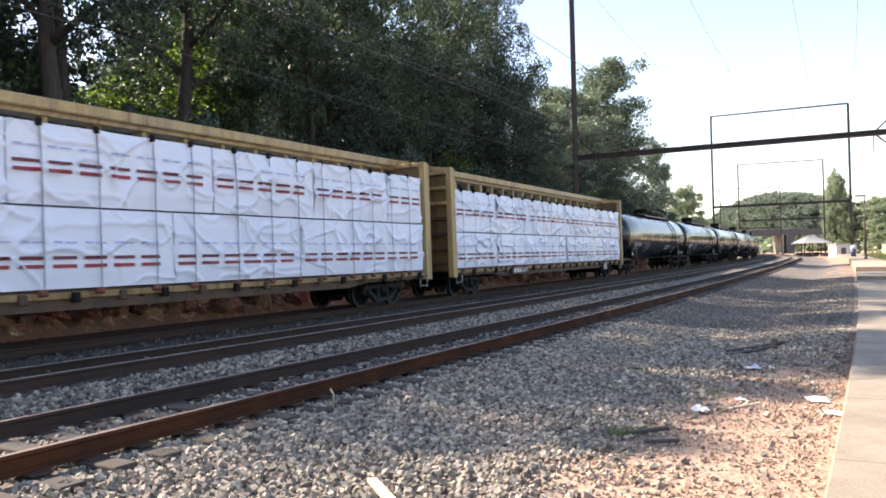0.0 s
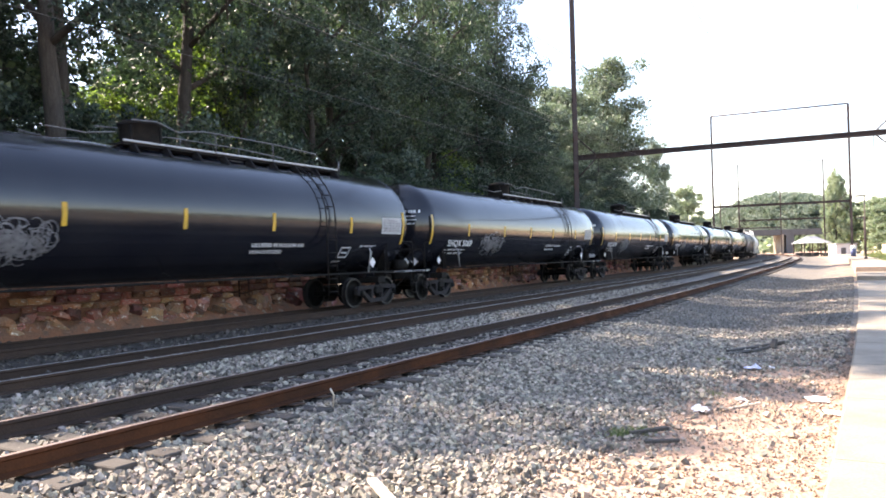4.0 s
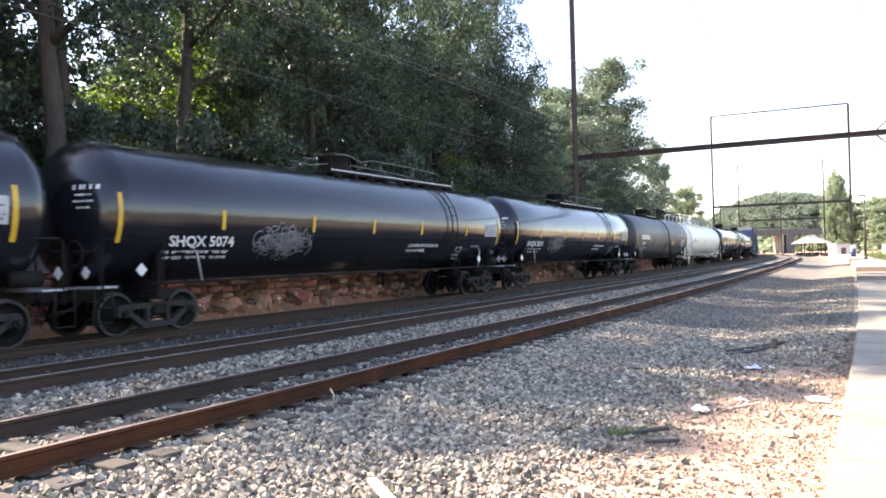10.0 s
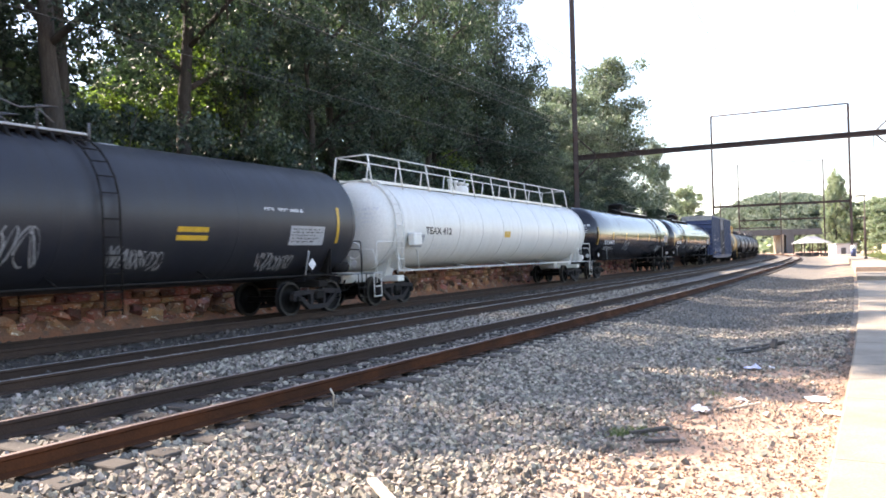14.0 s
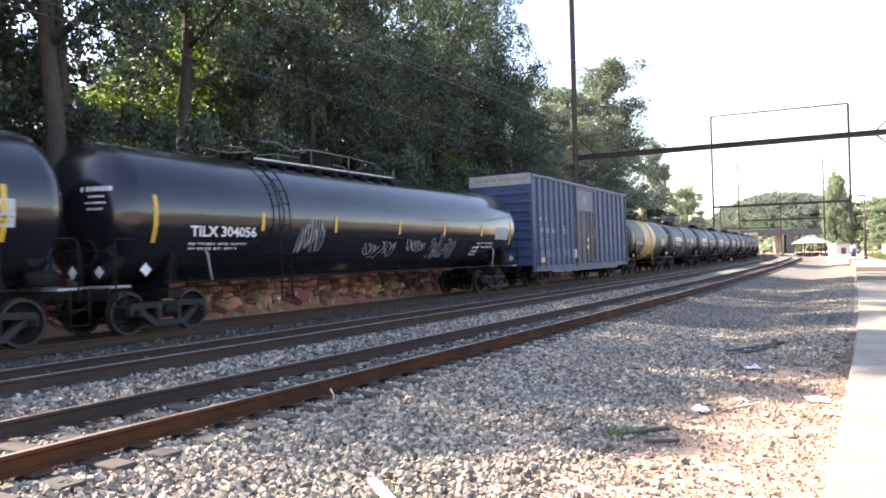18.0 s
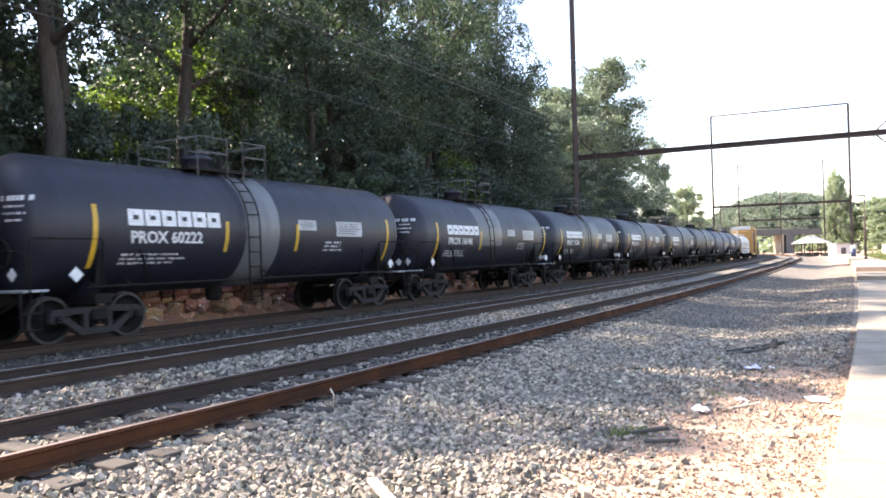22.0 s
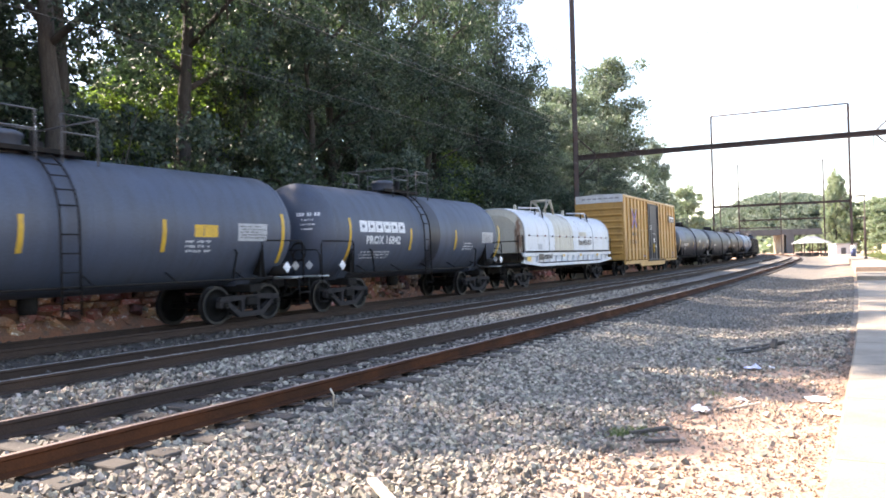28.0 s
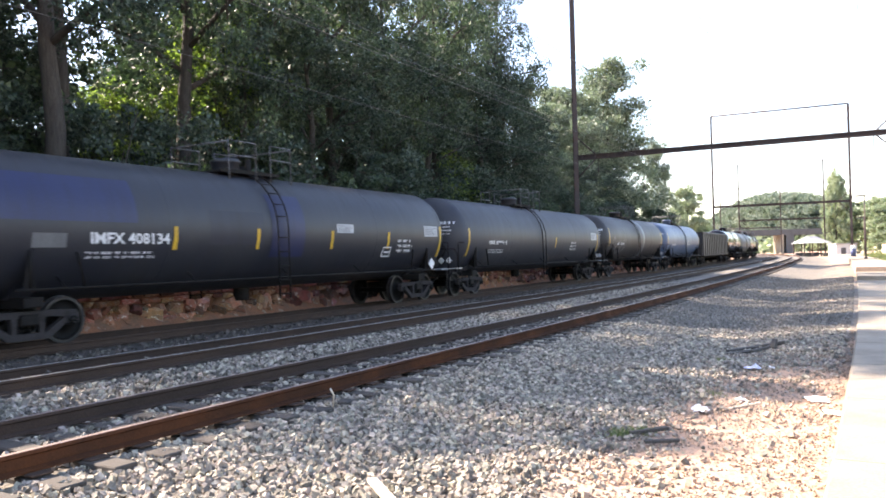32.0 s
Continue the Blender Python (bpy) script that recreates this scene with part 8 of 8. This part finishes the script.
def far_place():
    # raised stretch of the platform further along
    rise = thing("platform_raised", "raised concrete platform beyond two block steps", "platform", kind="structure")
    brick = surface("warm_concrete_block", (0.46, 0.33, 0.24), (0.36, 0.28, 0.22), rough=0.9, scale=1.2, fine=30, bump=0.3)
    for s0, s1, z, mat in ((13.0, 21.0, -0.08, CONCRETE), (21.0, 40.0, 0.22, brick), (40.0, 60.0, 0.22, CONCRETE), (60.0, 120.0, 0.22, CONCRETE)):
        sh = Shape()
        vs = []
        n = 6
        for i in range(n + 1):
            for o, zz in ((-14.35, -0.7), (-14.35, z), (-19.5, z), (-19.5, -0.7)):
                vs.append(tuple(on_line(s0 + (s1 - s0) * i / n, o, zz)))
        fs = [(i * 4 + j, i * 4 + (j + 1) % 4, (i + 1) * 4 + (j + 1) % 4, (i + 1) * 4 + j) for i in range(n) for j in range(4)] + [(0, 1, 2, 3), tuple(n * 4 + j for j in range(4))]
        part("slab", sh.add(vs, fs), mat, rise)
    # road bridge
    br = thing("road_bridge", "dark plate-girder road bridge over the line", "bridge", kind="structure")
    girder = surface("dark_girder_paint", (0.07, 0.075, 0.08), (0.12, 0.12, 0.12), rough=0.8, scale=0.5, fine=5)
    a, b = Vector((88, 324, 0)), Vector((166, 316, 0))
    d = (b - a).normalized()
    n = Vector((-d.y, d.x, 0))
    rot = Matrix(((d.x, n.x, 0), (d.y, n.y, 0), (0, 0, 1)))
    c = (a + b) / 2
    L = (b - a).length
    part("girder", Shape().box((c.x, c.y, 8.2), (L, 0.5, 2.4), 0.05, rot), girder, br)
    back = c + n * 9
    part("girder", Shape().box((back.x, back.y, 8.2), (L, 0.5, 2.4), 0.05, rot), girder, br)
    deckc = c + n * 4.5
    part("deck", Shape().box((deckc.x, deckc.y, 8.7), (L, 9, 0.6), 0.05, rot), girder, br)
    for i in range(26):
        p = a + d * (L * (i + 0.5) / 26) - n * 0.3
        part("stiffener", Shape().box((p.x, p.y, 8.2), (0.15, 0.15, 2.3), 0.02, rot), girder, br)
    rl = Shape()
    for z in (9.9, 10.4):
        rl.tube([tuple(a + Vector((0, 0, z))), tuple(b + Vector((0, 0, z)))], 0.06, 5)
    for i in range(30):
        p = a + d * (L * i / 29)
        rl.tube([(p.x, p.y, 9.3), (p.x, p.y, 10.45)], 0.05, 5)
    part("railing", rl, girder, br)
    for f, w, mat in ((0.705, 3.2, girder), (0.665, 1.3, CONCRETE), (0.2, 3.0, CONCRETE)):
        p = a + d * (L * f) + n * 4.5
        part("pier", Shape().box((p.x, p.y, 3.3), (w, 9.5, 8.2), 0.1, rot), mat, br)
    # open-sided station shelter with a pale roof
    sl = thing("shelter", "open-sided platform shelter with a pale hipped roof", "shelter")
    roof = surface("pale_shelter_roof", (0.33, 0.33, 0.33), (0.26, 0.26, 0.27), rough=0.7, scale=1, fine=10)
    x, y = 80.0, 168.0
    sh = Shape().add([(x - 3.0, y - 3, 2.5), (x + 3.0, y - 3, 2.5), (x + 3.0, y + 3, 2.5), (x - 3.0, y + 3, 2.5), (x - 1.0, y, 4.0), (x + 1.0, y, 4.0)], [(0, 1, 5, 4), (1, 2, 5), (2, 3, 4, 5), (3, 0, 4), (0, 3, 2, 1)])
    part("roof", sh, roof, sl)
    for px in (-2.7, -0.9, 0.9, 2.7):
        for py in (-2.5, 2.5):
            part("post", Shape().box((x + px, y + py, 0.9), (0.2, 0.2, 3.2), 0.02), POLE_STEEL, sl)
    part("bench", Shape().box((x, y + 2.0, 0.0), (5.0, 0.5, 0.9), 0.02), girder, sl)
    # small sheds and vehicles beyond
    pale = surface("pale_render", (0.6, 0.6, 0.58), (0.5, 0.48, 0.45), rough=0.8, scale=0.6, fine=10)
    shed = thing("shed", "small pale grey flat-roofed shed", "shed")
    part("wall", Shape().box((77.5, 150, 0.7), (4.0, 3.0, 2.6), 0.05), pale, shed)
    part("roof", Shape().box((77.5, 150, 2.1), (4.4, 3.4, 0.2), 0.03), roof, shed)
    part("door", Shape().box((76.9, 148.47, 0.4), (0.9, 0.06, 1.9), 0.01), girder, shed)
    cars = ((88.5, 215, (0.6, 0.6, 0.6), "white"), (99, 212, (0.12, 0.13, 0.15), "dark grey"), (104, 214, (0.45, 0.45, 0.46), "silver"), (84.5, 214, (0.16, 0.18, 0.22), "dark blue"))
    for i, (cx, cy, col, nm) in enumerate(cars):
        c = thing("parked_car", nm + " parked car beyond the station", "car", "parked cars")
        pm = surface("car_paint_" + nm.replace(" ", "_"), col, rough=0.3, scale=1, fine=20, amount=0.2, bump=0)
        part("body", Shape().prism([(-2.1, 0.3), (2.1, 0.3), (2.15, 0.75), (1.3, 0.9), (0.7, 1.4), (-1.1, 1.42), (-1.8, 0.95), (-2.15, 0.85)], -0.85, 0.85), pm, c)
        part("window", Shape().prism([(1.15, 0.92), (0.65, 1.34), (-1.0, 1.36), (-1.6, 0.96)], -0.87, 0.87), STEEL_BLACK, c)
        for wx in (-1.35, 1.35):
            for wy in (-0.8, 0.8):
                part("wheel", Shape().spin([(wy - 0.1, 0.0), (wy - 0.1, 0.32), (wy + 0.1, 0.32), (wy + 0.1, 0.0)], 12, "y", (wx, 0, 0.32), False), STEEL_BLACK, c)
        c.matrix_world = pose(cx, cy, -1.35, 0, 0, 10 * i)
    # platform furniture on the station side
    def lamp_post(s, off, h, label):
        t = thing("lamp_post", label, "street lamp", "platform lamps")
        part("post", Shape().tube([(0, 0, 0), (0, 0, h)], [0.09, 0.055], 8), POLE_STEEL, t)
        part("lamp_head", Shape().box((0, 0.35, h), (0.35, 1.1, 0.16), 0.04), POLE_STEEL, t)
        part("base", Shape().box((0, 0, 0.1), (0.35, 0.35, 0.2), 0.03), POLE_STEEL, t)
        t.matrix_world = along(s, off, 0.2)
    lamp_post(58.0, -15.9, 6.6, "dark platform lamp post with a flat head")
    lamp_post(112.0, -18.4, 6.2, "dark platform lamp post with a flat head")
    wood_pole = thing("utility_pole", "pale timber utility pole by the platform", "utility pole")
    part("post", Shape().tube([(0, 0, 0), (0, 0, 7.5)], [0.14, 0.1], 8), surface("pale_pole", (0.4, 0.38, 0.34), rough=0.9, scale=2, fine=20), wood_pole)
    part("cross_arm", Shape().box((0, 0, 6.9), (0.1, 1.6, 0.1), 0.01), POLE_STEEL, wood_pole)
    wood_pole.matrix_world = along(70.0, -19.3, -0.4)
    bin_ = thing("litter_bin", "dark blue bin with a white lid by the gantry pole", "bin")
    part("body", Shape().spin([(0.0, 0.0), (0.0, 0.3), (1.0, 0.34), (1.0, 0.0)], 14, "z"), surface("blue_bin", (0.05, 0.07, 0.16), rough=0.5), bin_)
    part("lid", Shape().spin([(1.0, 0.36), (1.1, 0.36), (1.45, 0.2), (1.5, 0.0)], 14, "z"), pale, bin_)
    bin_.matrix_world = along(80.0, -15.3, 0.22)
    # pale yellow fence along the back of the platform
    fence = thing("fence", "pale yellow panel fence behind the platform", "fence")
    yel = surface("cream_fence_paint", (0.62, 0.54, 0.34), (0.5, 0.44, 0.3), rough=0.7, scale=1, fine=20, random_tint=0.12)
    pm_ = Shape().box((0, 0, 0.85), (1.9, 0.06, 1.35), 0.01).mesh("panel", yel)
    po_ = Shape().box((0, 0, 0.85), (0.14, 0.14, 1.7), 0.02).mesh("post", CONCRETE)
    s = 34.0
    while s < 100:
        for nm, me in (("panel", pm_), ("post", po_)):
            o = new(nm, me)
            o.parent = fence
            o.matrix_world = along(s + (1.0 if nm == "post" else 0), -18.9, 0.2)
        s += 2.6
    # white van-like canopy and weeds by the fence
    van = thing("parked_van", "white parked van behind the platform fence", "van")
    part("body", Shape().prism([(-2.4, 0.35), (2.4, 0.35), (2.45, 1.1), (1.9, 1.9), (1.5, 2.1), (-2.4, 2.15)], -0.95, 0.95), pale, van)
    part("window", Shape().prism([(2.25, 1.2), (1.8, 1.85), (0.8, 1.9), (0.8, 1.2)], -0.965, 0.965), STEEL_BLACK, van)
    for wx in (-1.5, 1.5):
        for wy in (-0.9, 0.9):
            part("wheel", Shape().spin([(wy - 0.1, 0.0), (wy - 0.1, 0.36), (wy + 0.1, 0.36), (wy + 0.1, 0.0)], 12, "y", (wx, 0, 0.36), False), STEEL_BLACK, van)
    van.matrix_world = along(72.0, -21.6, -0.5)


far_place()


def grass_tufts():
    """Tufts on the platform and the dirt, weeds by the fence."""
    rng = np.random.default_rng(31)
    green = leaf_material("grass_blade", (0.09, 0.13, 0.05), (0.2, 0.21, 0.1), 0.3)

    def tuft(points, count, radius, h, name, label):
        c = np.repeat(np.array(points), count, axis=0)
        n = len(c)
        b = c + np.stack([rng.normal(0, radius, n), rng.normal(0, radius, n), np.zeros(n)], -1)
        tip = b + np.stack([rng.normal(0, h * 0.5, n), rng.normal(0, h * 0.5, n), rng.uniform(0.4, 1, n) * h], -1)
        w = rng.normal(size=(n, 3)) * 0.006
        v = np.stack([b - w, b + w, tip], 1).reshape(-1, 3)
        tagged(new(name, raw_mesh(name, v.tolist(), np.arange(n * 3).reshape(-1, 3).tolist(), green)), label, "grass", kind="stuff")
    near = [tuple(on_line(s, o, z)) for s, o, z in ((-24.6, -15.2, -0.3), (-24.5, -15.5, -0.3), (-24.9, -15.8, -0.3), (-25.9, -15.0, -0.3), (-25.8, -15.3, -0.3), (-22.8, -12.75, -0.44), (-22.7, -12.6, -0.44), (-25.4, -12.3, -0.42), (-25.2, -12.5, -0.42), (-19.6, -12.5, -0.43), (-19.5, -12.35, -0.43))]
    tuft(near, 90, 0.07, 0.1, "grass_tufts", "small green grass tufts in the dirt and slab joints")
    weeds = [tuple(on_line(float(s), float(o), 0.2)) for s, o in zip(rng.uniform(24, 90, 260), rng.uniform(-18.6, -17.0, 260))]
    tuft(weeds, 30, 0.25, 0.6, "weeds", "sunlit weeds along the fence")


grass_tufts()


def litter():
    rng = random.Random(8)
    white = surface("white_paper", (0.75, 0.75, 0.76), (0.6, 0.6, 0.62), rough=0.6, scale=6, fine=40, bump=0.2)
    lilac = surface("pale_blue_plastic", (0.5, 0.52, 0.7), (0.62, 0.62, 0.75), rough=0.3, scale=6, fine=30)
    plank = surface("bleached_timber", (0.55, 0.47, 0.36), (0.42, 0.35, 0.27), rough=0.85, scale=3, fine=30, stretch=(1, 6, 6))
    dark = surface("charred_timber", (0.05, 0.045, 0.04), (0.1, 0.085, 0.07), rough=0.9, scale=4, fine=30, stretch=(1, 5, 5))

    def crumple(name, label, x, y, z, w, d, h, mat):
        sh = Shape()
        n = 7
        vs = []
        for i in range(n):
            for j in range(n):
                u, v = i / (n - 1) - 0.5, j / (n - 1) - 0.5
                e = 0.25 + max(0.0, 1 - 3.2 * (u * u + v * v)) * rng.choice((0.3, 0.6, 1.0))
                vs.append((u * w * (1 + rng.uniform(-0.1, 0.1)), v * d * (1 + rng.uniform(-0.1, 0.1)), h * 0.6 * e * rng.uniform(0.2, 1.2)))
        keep = [(i, j) for i in range(n - 1) for j in range(n - 1) if math.hypot(i - 2.5, j - 2.5) < 3.3 + rng.uniform(-0.3, 0.3)]
        sh.add(vs, [(i * n + j, i * n + j + 1, (i + 1) * n + j + 1, (i + 1) * n + j) for i, j in keep])
        o = new(name, sh.mesh(name, mat))
        o.matrix_world = pose(x, y, z, 0, 0, rng.uniform(0, 360))
        tagged(o, label, "litter", "litter on the ballast")
    crumple("paper_litter", "crumpled white paper on the dirt", 3.02, 9.25, -0.40, 0.34, 0.2, 0.09, white)
    crumple("paper_litter", "small white scrap on the ballast", 3.75, 9.9, -0.42, 0.14, 0.1, 0.06, white)
    crumple("paper_litter", "flat white scraps beside the platform", 4.75, 9.95, -0.45, 0.4, 0.26, 0.06, white)
    crumple("paper_litter", "flat white scraps beside the platform", 4.55, 9.1, -0.45, 0.36, 0.2, 0.05, white)
    crumple("plastic_bottle_litter", "crushed pale blue plastic on the ballast", 4.92, 12.45, -0.42, 0.26, 0.22, 0.14, lilac)
    crumple("paper_litter", "small white scrap on the ballast", 5.2, 12.4, -0.42, 0.14, 0.1, 0.07, white)
    crumple("paper_litter", "white scrap beside dark debris", 6.6, 14.6, -0.42, 0.28, 0.16, 0.1, white)
    crumple("paper_litter", "small white scrap on the ballast", 1.28, 9.9, -0.38, 0.12, 0.08, 0.05, white)

    def stick(name, label, p, q, w, h, mat):
        p, q = Vector(p), Vector(q)
        d = q - p
        sh = Shape().box((0, 0, 0), (d.length, w, h), min(w, h) * 0.15)
        sh.v = [(x, y + 0.02 * math.sin(x * 5), z + rng.uniform(-0.006, 0.006)) for x, y, z in sh.v]
        o = new(name, sh.mesh(name, mat))
        o.matrix_world = Matrix.Translation((p + q) / 2) @ d.to_track_quat("X", "Z").to_matrix().to_4x4()
        tagged(o, label, "timber scrap", "timber scraps on the ballast")
    stick("board_offcut", "bleached timber offcut lying on the ballast", (-0.62, 6.33, -0.3), (-0.25, 5.25, -0.32), 0.085, 0.03, plank)
    stick("timber_scrap", "dark weathered timber scrap on the ballast", (2.9, 12.35, -0.36), (3.55, 12.2, -0.36), 0.1, 0.05, dark)
    stick("timber_scrap", "dark broken branch with debris", (5.6, 14.2, -0.38), (6.5, 15.0, -0.34), 0.07, 0.05, dark)
    stick("timber_scrap", "short dark broken board in a heap", (5.3, 14.55, -0.4), (6.1, 14.9, -0.37), 0.13, 0.04, dark)
    stick("timber_scrap", "short dark broken board in a heap", (6.0, 14.95, -0.4), (6.45, 14.7, -0.28), 0.09, 0.06, dark)
    stick("timber_scrap", "dark splintered chunk in a heap", (5.1, 14.2, -0.41), (5.7, 14.35, -0.4), 0.16, 0.05, dark)
    stick("timber_scrap", "short upright splinter in a heap", (6.15, 14.6, -0.4), (6.3, 14.75, -0.24), 0.1, 0.08, dark)
    stick("timber_scrap", "dark weathered timber scrap on the dirt", (1.9, 8.1, -0.38), (2.35, 8.25, -0.38), 0.07, 0.03, dark)
    stick("timber_scrap", "dark weathered timber scrap on the dirt", (1.95, 7.7, -0.38), (2.3, 7.7, -0.38), 0.06, 0.03, dark)
    stick("timber_scrap", "small brown sticks on the dirt", (3.3, 9.3, -0.41), (3.9, 9.6, -0.41), 0.04, 0.02, plank)
    tw = Shape().tube([(-1.42, 9.1, -0.3), (-1.33, 9.06, -0.22), (-1.32, 9.05, -0.08), (-1.36, 9.05, 0.0)], 0.012, 5).tube([(-1.9, 9.2, -0.28), (-1.42, 9.1, -0.3)], 0.012, 5)
    tagged(new("dry_twig", tw.mesh("dry_twig", plank)), "bent dry twig standing by the rusty rail", "twig")


litter()


def car_pose(sigma, tc, t):
    """The pose of a car whose two truck centres ride on the far track."""
    a, b = on_line(train_s(sigma - tc, t)), on_line(train_s(sigma + tc, t))
    d = b - a
    return Matrix.Translation((a + b) / 2) @ Matrix.Rotation(math.atan2(d.y, d.x), 4, "Z") @ Matrix.Rotation(-CANTS[0], 4, "X")


def motions():
    """Every car of the train runs along the far track; its wheels turn."""
    for car in TRAIN:
        sigma, tc = car["sig"], car["tc"]
        rows = [(t, car_pose(sigma, tc, t)) for t in range(0, int(LENGTH) + 1)]
        walk(car, rows)
        # wheels roll while the car is close by
        for truck in [o for o in car.children if o.name.startswith("truck")]:
            for axle in [o for o in truck.children if o.name.startswith("wheel_set")]:
                at = sigma + truck.location.x + axle.location.x
                place = axle.location.copy()
                near = [k / FPS for k in range(int(LENGTH * FPS) + 1) if -33 < train_s(at, k / FPS) < 12]
                if len(near) < 3:
                    continue
                turn = [(t, Matrix.Translation(place) @ Matrix.Rotation((train_s(at, t) - train_s(at, near[0])) / WHEEL_R, 4, "Y")) for t in near]
                if near[0] > 0:
                    turn.insert(0, (0.0, turn[0][1]))
                if near[-1] < LENGTH:
                    turn.append((LENGTH, turn[-1][1]))
                walk(axle, turn)


motions()
